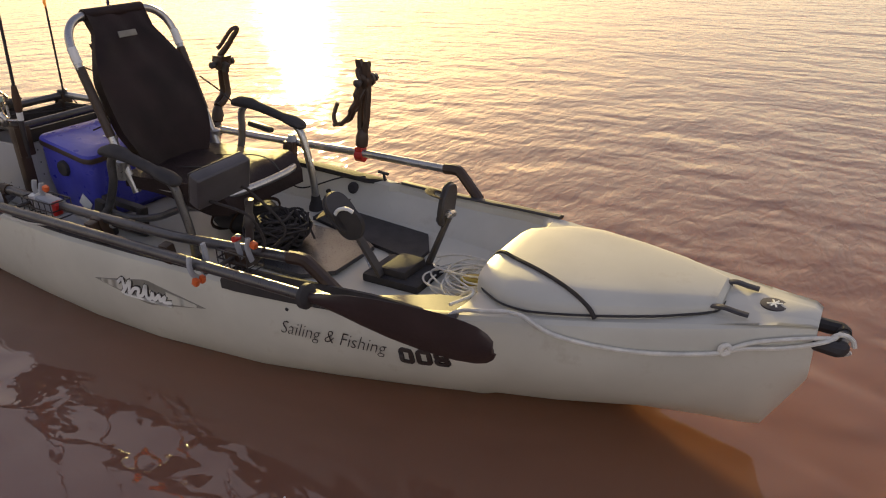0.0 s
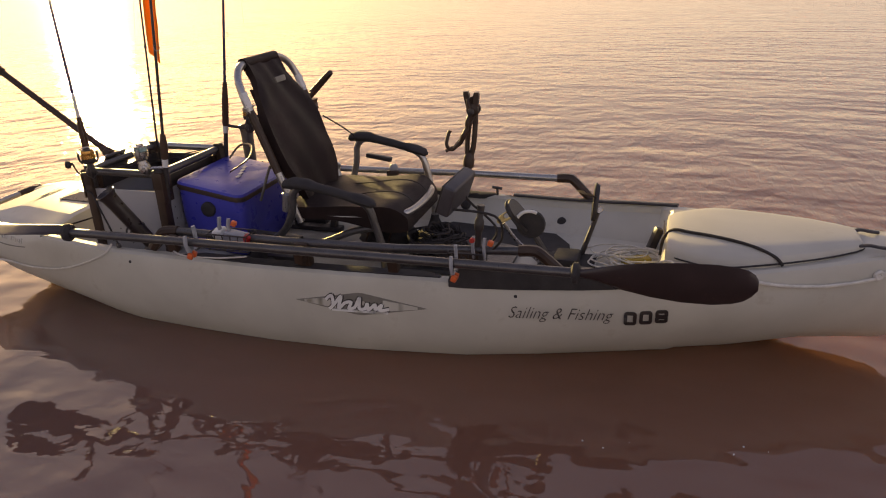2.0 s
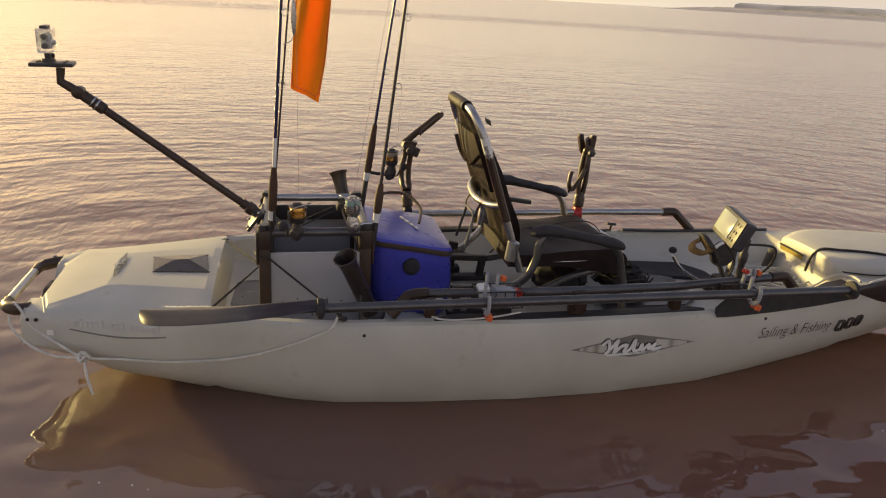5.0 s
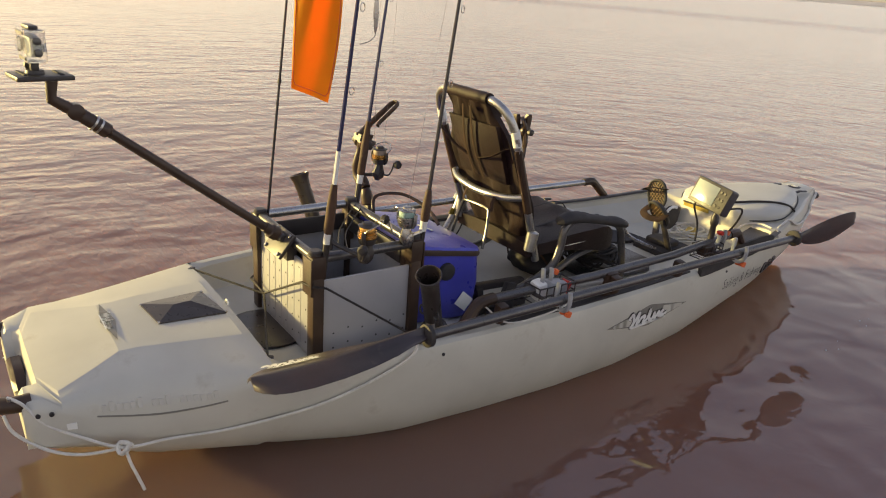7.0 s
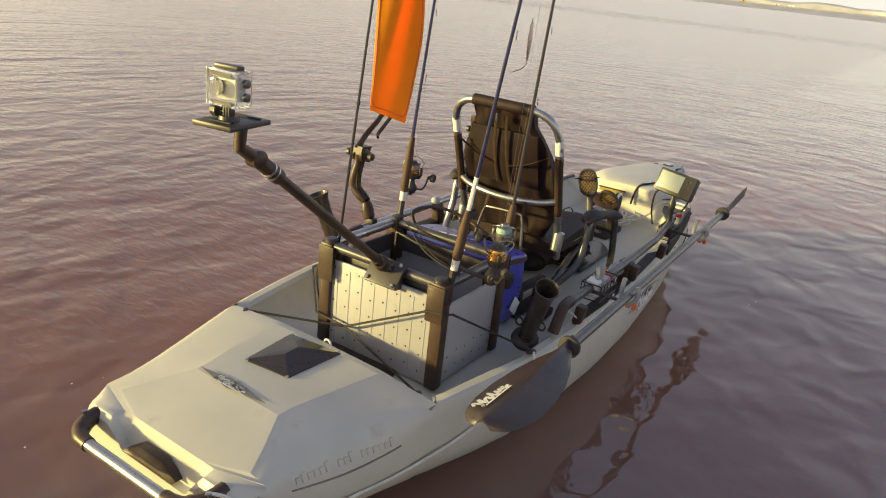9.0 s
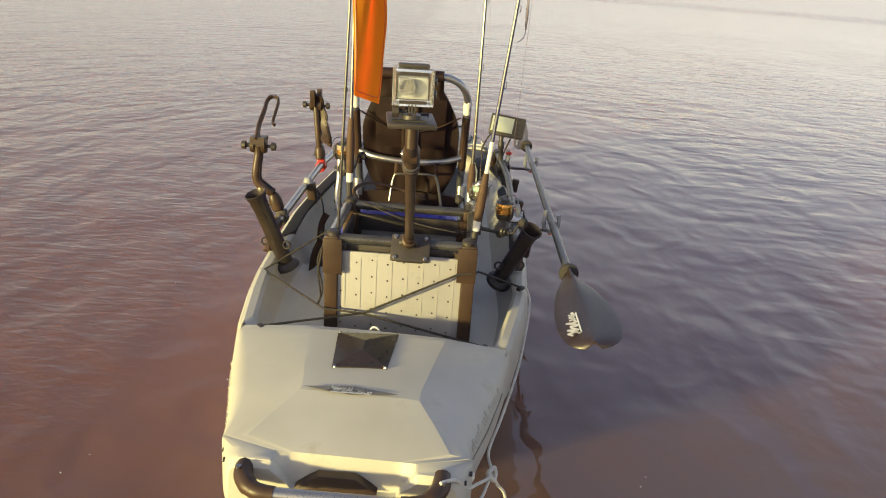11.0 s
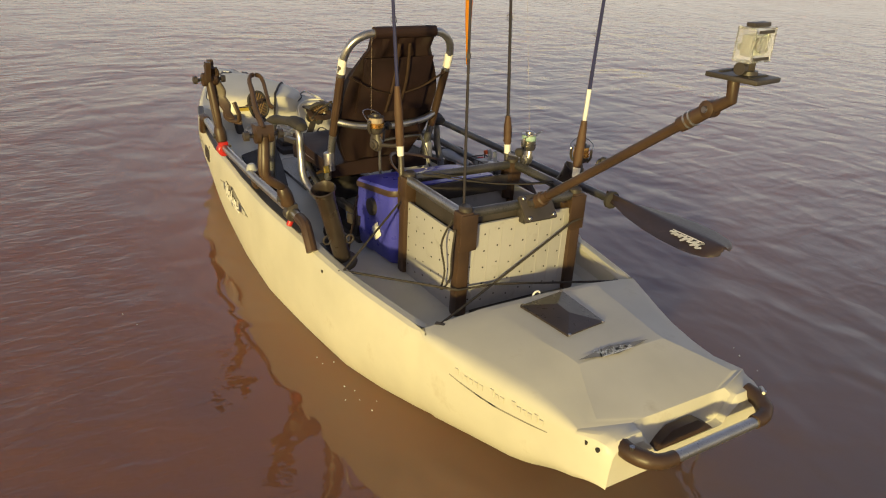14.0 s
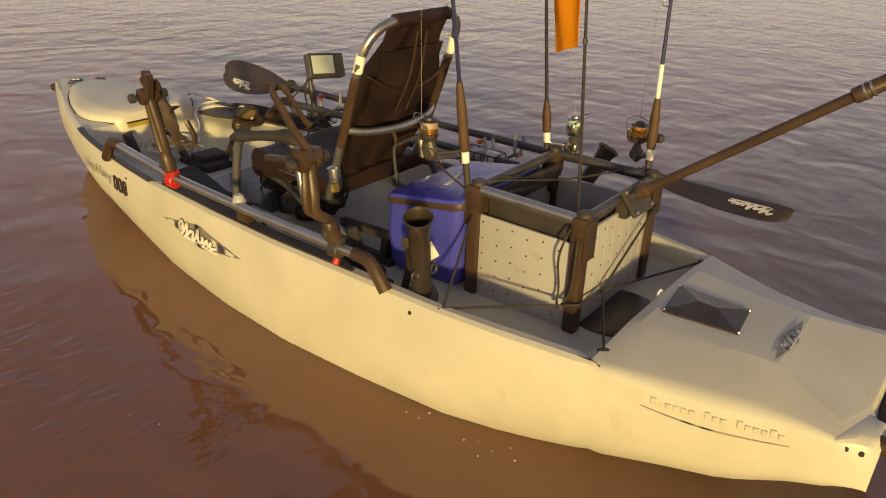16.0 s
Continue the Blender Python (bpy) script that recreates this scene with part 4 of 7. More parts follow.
crate_panel("y", CX0, CY0 + 0.02, CY1 - 0.02, -1, 0.274)
crate_panel("y", CX1, CY0 + 0.02, CY1 - 0.02, 1, 0.245)
crate_panel("x", CY1, CX0 + 0.018, CX1 - 0.018, 1, 0.245)
crate_panel("x", CY0, CX0 + 0.018, CX1 - 0.018, -1, 0.245)
bm = bmesh.new()
box(bm, ((CX0 + CX1) / 2, (CY0 + CY1) / 2, CZ + 0.006), (CX1 - CX0, CY1 - CY0, 0.012), None, 0.003)
part("floor", bm, BLACK, crate)
ZR = CZ + 0.312
# one aluminium set: sunlit port rail bright, shade coloured into the other three
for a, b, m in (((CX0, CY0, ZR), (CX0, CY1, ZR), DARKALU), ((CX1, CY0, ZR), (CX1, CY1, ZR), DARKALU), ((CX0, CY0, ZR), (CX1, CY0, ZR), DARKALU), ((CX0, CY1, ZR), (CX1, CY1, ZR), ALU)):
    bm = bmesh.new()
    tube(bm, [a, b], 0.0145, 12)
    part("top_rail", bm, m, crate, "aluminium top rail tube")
# black strips put in as the shade seen between panel tops and rails
bm = bmesh.new()
box(bm, (CX0 + 0.02, -0.04, CZ + 0.262), (0.012, 0.33, 0.055), None, 0.004)
box(bm, (CX1 - 0.02, -0.04, CZ + 0.262), (0.012, 0.33, 0.055), None, 0.004)
box(bm, (-0.96, CY1 - 0.02, CZ + 0.262), (0.26, 0.012, 0.055), None, 0.004)
part("gap_shade", bm, BLACK, crate, "dark strips for the shaded gap below the top rails")
# lines crossing the crate
cord("net_line", "thin dark cord stretched across the crate's rails", "cord", [(CX1, 0.12, ZR + 0.012), (-0.95, -0.06, ZR + 0.004), (CX0 + 0.08, -0.22, ZR + 0.012)], 0.002, CORD, group="crate cords")
cord("net_line", "thin dark cord stretched across the crate's rails", "cord", [(CX1, 0.08, ZR + 0.012), (-0.94, -0.08, ZR - 0.002), (CX0 + 0.10, -0.235, ZR + 0.010)], 0.002, CORD, group="crate cords")
cord("leash", "thin black leash hanging from a crate post", "cord", [(CX0 + 0.02, CY1 + 0.02, 0.54), (CX0 + 0.03, CY1 + 0.045, 0.47), (CX0 + 0.03, CY1 + 0.03, 0.38), (CX0 + 0.02, CY1 + 0.045, 0.33), (CX0 + 0.0, CY1 + 0.03, 0.37), (CX0 - 0.01, CY1 + 0.035, 0.45), (CX0 - 0.005, CY1 + 0.025, 0.52)], 0.003, CORD)


# ---- camera pole ----
pole = thing("camera_pole", "black telescopic camera pole clamped to the crate's aft rail", "camera pole")
PA, PB, PC = Vector((-1.135, -0.066, 0.562)), Vector((-1.640, -0.095, 0.948)), Vector((-1.692, -0.098, 1.025))
PD = (PB - PA).normalized()
bm = bmesh.new()
box(bm, (-1.150, -0.072, 0.556), (0.080, 0.112, 0.012), turn(0, -52, 0), 0.005)
clamp = part("clamp_plate", bm, BLACK, pole, "square black flange plate")
for y in (-0.115, -0.029):
    for u in (-0.030, 0.030):
        bm = bmesh.new()
        turned(bm, Vector((-1.150, y, 0.556)) + turn(0, -52, 0) @ Vector((u, 0, 0.006)), turn(0, -52, 0) @ Vector((0, 0, 1)), [(0, 0.006), (0.004, 0.006), (0.006, 0.004)], 8)
        part("bolt", bm, STEEL, clamp)
bm = bmesh.new()
box(bm, (-1.128, -0.070, 0.538), (0.034, 0.080, 0.062), None, 0.006)
part("rail_clamp", bm, BLACK, pole)
bm = bmesh.new()
turned(bm, PA - PD * 0.015, PD, [(0, 0.021), (0.022, 0.023), (0.026, 0.017), (0.040, 0.017), (0.044, 0.021), (0.066, 0.021), (0.070, 0.016), (0.090, 0.015)], 16)
part("lower_joint", bm, BRACKET, pole)
bm = bmesh.new()
turned(bm, PA + PD * 0.018, PD.cross(Vector((0, 0, 1))), [(-0.028, 0.009), (-0.02, 0.012), (0.02, 0.012), (0.028, 0.009)], 12)
part("pivot_bolt", bm, BLACK, pole)
bm = bmesh.new()
tube(bm, [PA + PD * 0.05, PB - PD * 0.02], 0.0122, 14)
part("tube", bm, BRACKET, pole)
bm = bmesh.new()
turned(bm, PB - PD * 0.075, PD, [(0, 0.0125), (0.004, 0.0175), (0.030, 0.0185), (0.034, 0.0165), (0.072, 0.0165), (0.076, 0.014)], 16)
part("upper_joint", bm, BRACKET, pole)
for u in (0.050, 0.036):
    bm = bmesh.new()
    turned(bm, PB - PD * u, PD, [(0, 0.0192), (0.005, 0.0192)], 18)
    part("ring", bm, ALU, pole, "bright metal ring")
bm = bmesh.new()
knuckle = PB + PD * 0.012
turned(bm, knuckle - Vector((0, 0.017, 0)), (0, 1, 0), [(0, 0.012), (0.004, 0.019), (0.030, 0.019), (0.034, 0.012)], 16)
tube(bm, [knuckle, (PC.x - 0.004, PC.y, knuckle.z + 0.030), PC], [0.015, 0.013, 0.013], 12)
part("knuckle", bm, BRACKET, pole, "swivel knuckle under the plate")
bm = bmesh.new()
turned(bm, knuckle + Vector((0, 0.017, 0)), (0, 1, 0), [(0, 0.008), (0.003, 0.007)], 12)
part("screw", bm, STEEL, pole)
bm = bmesh.new()
box(bm, (-1.712, -0.096, 1.036), (0.116, 0.092, 0.011), turn(0, 0, 8), 0.004)
part("mounting_plate", bm, BLACK, pole)
for dx in (-0.036, 0.036):
    bm = bmesh.new()
    box(bm, (-1.712 + dx, -0.096, 1.0425), (0.007, 0.064, 0.003), turn(0, 0, 8))
    part("plate_slot", bm, RUBBER, pole)
acam = thing("action_camera", "small action camera in clear housing on the pole's plate", "camera")
R = turn(0, 0, 6)
AC = Vector((-1.722, -0.098, 1.102))
bm = bmesh.new()
for a in (-1, 1):
    box(bm, AC + R @ Vector((0, a * 0.0355, 0)), (0.040, 0.006, 0.068), R, 0.0025)
    box(bm, AC + R @ Vector((0, 0, a * 0.031)), (0.040, 0.066, 0.006), R, 0.0025)
housing = part("housing", bm, CLEAR, acam, "milky clear plastic housing frame")
for dx in (-0.019, 0.019):
    bm = bmesh.new()
    box(bm, AC + R @ Vector((dx, 0, 0)), (0.002, 0.066, 0.056), R)
    pane = part("clear_pane", bm, PANE, acam, "thin clear plastic wall")
    pane.visible_shadow = False
bm = bmesh.new()
box(bm, AC + R @ Vector((0.001, 0.0, -0.002)), (0.022, 0.056, 0.040), R, 0.004)
body = part("camera_body", bm, CLIPGREY, acam, "pale grey camera inside the housing")
bm = bmesh.new()
turned(bm, AC + R @ Vector((-0.011, 0.012, 0.002)), R @ Vector((-1, 0, 0)), [(0, 0.0125), (0.003, 0.0125), (0.004, 0.010), (0.003, 0.008)], 18)
part("lens_glass", bm, DARKGREY, body, "dark round lens")
bm = bmesh.new()
turned(bm, AC + R @ Vector((-0.0195, 0.012, 0.002)), R @ Vector((-1, 0, 0)), [(0, 0.0165), (0.006, 0.0160), (0.0065, 0.0140), (0.001, 0.0138)], 20)
part("lens_port", bm, CLEAR, acam, "round clear lens port")
bm = bmesh.new()
turned(bm, AC + R @ Vector((0.016, 0.016, -0.006)), R @ Vector((1, 0, 0)), [(0, 0.008), (0.006, 0.007)], 12)
turned(bm, AC + R @ Vector((0.016, -0.006, -0.006)), R @ Vector((1, 0, 0)), [(0, 0.008), (0.006, 0.007)], 12)
part("button", bm, CLIPGREY, acam)
for dz in (-0.013, 0.012):
    bm = bmesh.new()
    turned(bm, AC + R @ Vector((0.002, -0.0385, dz)), R @ Vector((0, -1, 0)), [(0, 0.0085), (0.005, 0.008), (0.006, 0.005)], 14)
    part("side_button", bm, DARKALU, acam, "round grey side button")
bm = bmesh.new()
box(bm, AC + R @ Vector((0.0, 0.0, 0.038)), (0.02, 0.058, 0.008), R, 0.003)
part("latch", bm, BLACK, acam)
for dz in (-0.026, 0.026):
    bm = bmesh.new()
    box(bm, AC + R @ Vector((-0.0208, 0, dz)), (0.002, 0.05, 0.006), R)
    part("front_stripe", bm, BLACK, acam)
bm = bmesh.new()
for dy in (-0.006, 0.0, 0.006):
    box(bm, AC + R @ Vector((0, dy, -0.044)), (0.016, 0.0035, 0.022), R, 0.001)
turned(bm, AC + Vector((0, 0, -0.060)), (0, 0, 1), [(0, 0.020), (0.008, 0.018)], 14)
part("mount", bm, BLACK, acam)
bm = bmesh.new()
turned(bm, AC + R @ Vector((0, 0.010, -0.046)), R @ Vector((0, 1, 0)), [(0, 0.004), (0.014, 0.004), (0.015, 0.013), (0.027, 0.013)], 10)
part("thumbscrew", bm, BLACK, acam)


# ---- cooler bag ----
cooler = thing("cooler_bag", "blue soft cooler bag with dark piping wedged behind the seat", "cooler")
KX0, KX1, KY0, KY1 = -0.775, -0.500, -0.195, 0.198


def cooler_ring(x0, x1, y0, y1, z0, z1, inset=0.0, r=0.035):
    """A rounded rectangle whose height falls from aft to front."""
    out = []
    for cx, cy, a0 in ((x1 - r, y1 - r, 0), (x0 + r, y1 - r, 90), (x0 + r, y0 + r, 180), (x1 - r, y0 + r, 270)):
        for k in range(5):
            a = radians(a0 + 22.5 * k)
            x, y = cx + (r - inset) * math.cos(a), cy + (r - inset) * math.sin(a)
            out.append(Vector((x, y, z0 + (z1 - z0) * (x - x0) / (x1 - x0))))
    return out


bm = bmesh.new()
loft(bm, [cooler_ring(KX0 + 0.02, KX1 - 0.01, KY0 + 0.015, KY1 - 0.015, 0.247, 0.226, 0.01), cooler_ring(KX0 + 0.012, KX1, KY0 + 0.008, KY1 - 0.008, 0.27, 0.25), cooler_ring(KX0 + 0.004, KX1 + 0.006, KY0 - 0.002, KY1 + 0.002, 0.38, 0.36), cooler_ring(KX0, KX1, KY0, KY1, 0.497, 0.450)])
part("body", bm, BLUE, cooler)
bm = bmesh.new()
loft(bm, [cooler_ring(KX0 - 0.004, KX1 + 0.004, KY0 - 0.004, KY1 + 0.004, 0.496, 0.449), cooler_ring(KX0 - 0.006, KX1 + 0.006, KY0 - 0.006, KY1 + 0.006, 0.505, 0.457), cooler_ring(KX0 - 0.004, KX1 + 0.004, KY0 - 0.004, KY1 + 0.004, 0.516, 0.468)])
part("zip_band", bm, BLUETRIM, cooler, "dark blue zip band")
bm = bmesh.new()
rings = []
for k, rise in ((1.0, 0.0), (0.97, 0.008), (0.8, 0.013), (0.5, 0.014), (0.2, 0.012)):
    base = cooler_ring(KX0 - 0.004, KX1 + 0.004, KY0 - 0.004, KY1 + 0.004, 0.516, 0.468)
    c = sum(base, Vector()) / len(base)
    rings.append([c + (p - c) * k + Vector((0, 0, rise + 0.006 * (1 - k) * math.sin(9 * p.x + 7 * p.y))) for p in base])
loft(bm, rings)
part("lid", bm, BLUE, cooler)
for k in range(4):
    bm = bmesh.new()
    x = -0.60 - 0.012 * k
    box(bm, (x, -0.03 + 0.035 * k, 0.531 - (x - KX0) * 0.16), (0.012, 0.030, 0.0016), turn(0, 10, 8))
    part("lid_mark", bm, WHITE, cooler, "pale printed mark")
for y, sgn in ((KY1, 1), (KY0, -1)):
    bm = bmesh.new()
    turned(bm, (-0.64, y + sgn * 0.001, 0.42), (0, sgn, 0), [(0, 0.030), (0.012, 0.028), (0.016, 0.018), (0.016, 0.012)], 16)
    part("strap_anchor", bm, RUBBER, cooler, "round black strap anchor")
bm = bmesh.new()
box(bm, (-0.675, KY1 + 0.0045, 0.345), (0.050, 0.003, 0.046), turn(0, 40, 0), 0.001)
part("side_mark", bm, WHITE, cooler, "pale printed side mark")
bm = bmesh.new()
box(bm, (-0.56, KY0 - 0.004, 0.30), (0.055, 0.003, 0.05), turn(0, 40, 0), 0.001)
part("side_mark", bm, WHITE, cooler, "pale printed side mark")
bm = bmesh.new()
tube(bm, spline([(-0.73, 0.12, 0.53), (-0.70, 0.16, 0.575), (-0.62, 0.12, 0.585), (-0.58, 0.02, 0.56), (-0.60, -0.08, 0.535)], 6), 0.006, 8, flat=0.5)
part("carry_strap", bm, BRACKET, cooler, "dark carry strap")


# ---- seat ----
seat = thing("folding_chair", "black mesh folding chair on a bent aluminium tube frame", "chair")


def back_axis(z):
    return -0.262 - (z - 0.40) * 0.362


bm = bmesh.new()
path = [(-0.255, 0.195, 0.395), (-0.322, 0.201, 0.58), (-0.386, 0.205, 0.76), (-0.418, 0.206, 0.85), (-0.442, 0.188, 0.908), (-0.458, 0.140, 0.941), (-0.463, 0.06, 0.948)]
path = path + [(x, -y, z) for x, y, z in reversed(path)]
tube(bm, spline(path, 5), 0.0135, 12)
part("back_frame", bm, ALU, seat, "bent aluminium back frame tube")
for side in (1, -1):
    bm = bmesh.new()
    tube(bm, [(-0.404, side * 0.2055, 0.812), (-0.421, side * 0.2055, 0.862)], 0.0150, 12)
    part("frame_sleeve", bm, WHITE, seat, "pale reflective sleeve on the frame")
    bm = bmesh.new()
    tube(bm, [(-0.322, side * 0.2015, 0.58), (-0.400, side * 0.205, 0.80)], 0.0150, 10)
    part("frame_cover", bm, BRACKET, seat, "dark frame cover")
bm = bmesh.new()
rows = []
for k in range(29):
    z = 0.40 + 0.548 * k / 28
    half = 0.182 if z < 0.72 else 0.182 - 0.066 * min(1.0, (z - 0.72) / 0.17) ** 1.6
    half -= 0.085 * max(0.0, (0.60 - z) / 0.20) ** 1.4
    front, back = [], []
    for j in range(21):
        u = -1 + 2 * j / 20
        bulge = 0.040 * math.sin(math.pi * min(1, max(0, (z - 0.40) / 0.55)) ** 0.8) ** 0.8
        x = back_axis(z) + bulge * (0.75 + 0.25 * u * u) + 0.004 * math.sin(11 * z + 3 * u) + 0.0035 * math.sin(29 * z + 5 * u * u) * u * u + 0.003 * math.sin(8 * u + 17 * z)
        front.append(Vector((x + 0.010, u * half, z)))
        back.append(Vector((back_axis(z) + bulge * 0.35 - 0.006 + 0.005 * math.sin(9 * u + 21 * z) + 0.004 * math.sin(31 * z - 6 * u * u) + 0.003 * math.sin(23 * u + 13 * z), u * half, z)))
    rows.append(front + back[::-1])
loft(bm, rows)
back = part("backrest", bm, FABRIC, seat, "black mesh sling backrest", angle=50)
bm = bmesh.new()
tube(bm, [(-0.463, -0.115, 0.947), (-0.463, 0.115, 0.947)], 0.0195, 12)
part("top_sleeve", bm, FABRIC, back, "fabric sleeve over the top tube")
bm = bmesh.new()
box(bm, (back_axis(0.885) + 0.072, -0.03, 0.885), (0.004, 0.070, 0.020), turn(0, -18, 0), 0.002)
part("back_mark", bm, DECALGREY, back, "small pale mark near the top")
# quilted lumbar pad and straps behind
bm = bmesh.new()
rows = []
for k in range(7):
    z = 0.66 + 0.20 * k / 6
    c = math.sin(math.pi * (k + 0.6) / 7.2)
    rows.append([Vector((back_axis(z) - 0.010 - 0.022 * c * (1 - abs(u) ** 3), u * 0.13, z)) for u in (-1, -0.6, -0.2, 0.2, 0.6, 1)] + [Vector((back_axis(z) + 0.008, u * 0.13, z)) for u in (1, 0, -1)])
loft(bm, rows)
part("lumbar_pad", bm, FABRIC, seat, "quilted dark pad behind the backrest")
for y0, y1 in ((-0.02, -0.025), (0.02, 0.025)):
    bm = bmesh.new()
    tube(bm, spline([(back_axis(0.90) - 0.022, y0, 0.91), (back_axis(0.78) - 0.040, y0 * 1.2, 0.78), (back_axis(0.66) - 0.026, y1, 0.66)], 4), 0.006, 6, flat=0.3)
    part("strap", bm, STRAP, seat, "brown webbing strap")
for side in (1, -1):
    bm = bmesh.new()
    tube(bm, spline([(back_axis(0.80) - 0.02, side * 0.185, 0.80), (back_axis(0.74) - 0.04, side * 0.10, 0.755), (back_axis(0.72) - 0.042, side * 0.03, 0.735)], 4), 0.008, 6, flat=0.3)
    part("strap", bm, STRAP, seat, "brown webbing strap")
bm = bmesh.new()
tube(bm, spline([(-0.340, 0.200, 0.632), (-0.372, 0.13, 0.618), (-0.385, 0.0, 0.610), (-0.372, -0.13, 0.618), (-0.340, -0.200, 0.632)], 6), 0.0125, 12)
part("cross_bar", bm, ALU, seat, "curved aluminium cross bar")
for side in (1, -1):
    bm = bmesh.new()
    turned(bm, (-0.30, side * 0.205, 0.44), (0.15, 0, 1), [(0, 0.020), (0.065, 0.021), (0.07, 0.012)], 12)
    part("pivot_barrel", bm, ALU, seat, "metal pivot barrel")
bm = bmesh.new()
tube(bm, spline([(-0.430, 0.066, 0.440), (-0.415, 0.062, 0.50), (-0.402, 0.052, 0.555), (-0.405, 0.030, 0.566), (-0.410, -0.085, 0.572), (-0.415, -0.108, 0.560), (-0.432, -0.125, 0.50), (-0.450, -0.135, 0.445)], 5), 0.0052, 8)
part("back_loop", bm, DARKALU, seat, "dark bent wire loop behind the back")
for y in (0.045, -0.100):
    bm = bmesh.new()
    tube(bm, spline([(-0.388, y, 0.612), (-0.402, y * 1.05, 0.59), (-0.406, y * 1.08, 0.565)], 4), 0.007, 6, flat=0.4)
    part("loop_strap", bm, STRAP, seat, "brown strap round the cross bar")
# cushion: dished towards the back, with a thick rolled front edge
bm = bmesh.new()
rows = []
for k in range(15):
    t = k / 14
    x = -0.30 + 0.452 * math.sin(t * math.pi / 2) ** 0.8
    roll = max(0.0, (x - 0.06) / 0.092)
    z = 0.455 + 0.034 * min(1.0, t * 1.15) - 0.062 * roll ** 2.4
    low = 0.412 - 0.036 * min(1.0, max(0.0, (x + 0.10) / 0.20)) + 0.006 * roll ** 2
    half = 0.200 - 0.024 * roll ** 2
    crease = 0.004 * math.sin(21 * x)
    rows.append([Vector((x, half * u, z + 0.012 * (1 - u * u) - 0.020 * (1 - abs(u)) * math.sin(math.pi * t) + crease * math.sin(7 * u))) for u in (-1, -0.9, -0.6, -0.3, 0, 0.3, 0.6, 0.9, 1)]
                + [Vector((x, half * u, low)) for u in (1, 0.5, 0, -0.5, -1)])
loft(bm, rows)
cushion = part("cushion", bm, FABRIC, seat, "black mesh seat cushion with a rolled front edge", angle=50)
for y in (-0.075, 0.075):
    bm = bmesh.new()
    tube(bm, spline([(-0.27, y, 0.452), (-0.10, y, 0.472), (0.04, y, 0.492), (0.11, y, 0.482), (0.150, y, 0.445)], 4), 0.004, 6, flat=0.5)
    part("piping", bm, RUBBER, cushion)
bm = bmesh.new()
ring = [(-0.28, 0.185, 0.425), (-0.05, 0.188, 0.43), (0.08, 0.18, 0.437), (0.14, 0.14, 0.44), (0.155, 0.0, 0.44)]
tube(bm, spline(ring + [(x, -y, z) for x, y, z in reversed(ring[:-1])], 5), 0.0125, 10)
part("base_frame", bm, ALU, seat, "aluminium seat base tube")
for side in (1, -1):
    bm = bmesh.new()
    y, low = (0.290, -0.014) if side > 0 else (-0.286, -0.042)
    tube(bm, spline([(-0.40, side * 0.240, 0.315), (-0.36, side * 0.248, 0.33), (-0.27, y, 0.40), (-0.235, y, 0.50 + low * 0.7), (-0.225, y, 0.575 + low), (-0.185, y, 0.605 + low), (-0.10, y, 0.595 + low), (0.01, y, 0.568 + low), (0.055, y, 0.540 + low), (0.075, y, 0.48 + low), (0.095, y, 0.36), (0.10, y, 0.275)], 5), 0.0135, 12)
    # starboard arm's shade is put into its colour by the darker tube
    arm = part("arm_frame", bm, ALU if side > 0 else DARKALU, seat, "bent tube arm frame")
    bm = bmesh.new()
    loft(bm, [[Vector((x, y + w * math.cos(a), z + low + h * math.sin(a))) for a in (2 * math.pi * j / 14 for j in range(14))] for x, z, w, h in (
        (-0.262, 0.604, 0.006, 0.006), (-0.252, 0.609, 0.022, 0.015), (-0.215, 0.615, 0.030, 0.021), (-0.165, 0.612, 0.029, 0.020), (-0.135, 0.604, 0.021, 0.017), (-0.06, 0.589, 0.020, 0.016),
        (-0.015, 0.578, 0.020, 0.016), (0.0, 0.576, 0.027, 0.018), (0.035, 0.568, 0.031, 0.019), (0.068, 0.558, 0.026, 0.015), (0.080, 0.553, 0.008, 0.006))])
    part("arm_pad", bm, RUBBER, arm, "black foam arm pad")
    bm = bmesh.new()
    turned(bm, (0.10, y, 0.226), (0, 0, 1), [(0, 0.030), (0.015, 0.028), (0.04, 0.018), (0.055, 0.016)], 12)
    part("foot", bm, RUBBER, seat, "black rubber foot")
    bm = bmesh.new()
    box(bm, (-0.425, side * 0.242, 0.240), (0.110, 0.050, 0.030), None, 0.008)
    box(bm, (-0.412, side * 0.242, 0.300), (0.062, 0.030, 0.115), turn(0, 14, 0), 0.008, 2, 0.7)
    part("foot", bm, RUBBER, seat, "black moulded foot bracket")
    bm = bmesh.new()
    for x in (-0.30, -0.47):
        box(bm, (x, side * 0.165, 0.272), (0.026, 0.034, 0.100), turn(0, 8 if x > -0.4 else -8, 0), 0.006)
    box(bm, (-0.385, side * 0.165, 0.318), (0.215, 0.030, 0.024), turn(0, 3, 0), 0.007)
    box(bm, (-0.385, side * 0.165, 0.234), (0.235, 0.044, 0.022), None, 0.006)
    part("base_bracket", bm, BLACK, seat, "black moulded bracket on the floor")
    bm = bmesh.new()
    tube(bm, spline([(-0.40, side * 0.235, 0.318), (-0.30, side * 0.205, 0.296), (-0.18, side * 0.190, 0.318), (-0.05, side * 0.186, 0.372), (0.06, side * 0.180, 0.392)], 5), 0.0125, 10)
    part("runner", bm, DARKALU, seat, "dark bent tube below the seat")
bm = bmesh.new()
tube(bm, spline([(-0.33, 0.21, 0.70), (-0.26, 0.225, 0.655), (-0.21, 0.235, 0.615)], 4), 0.003, 6)
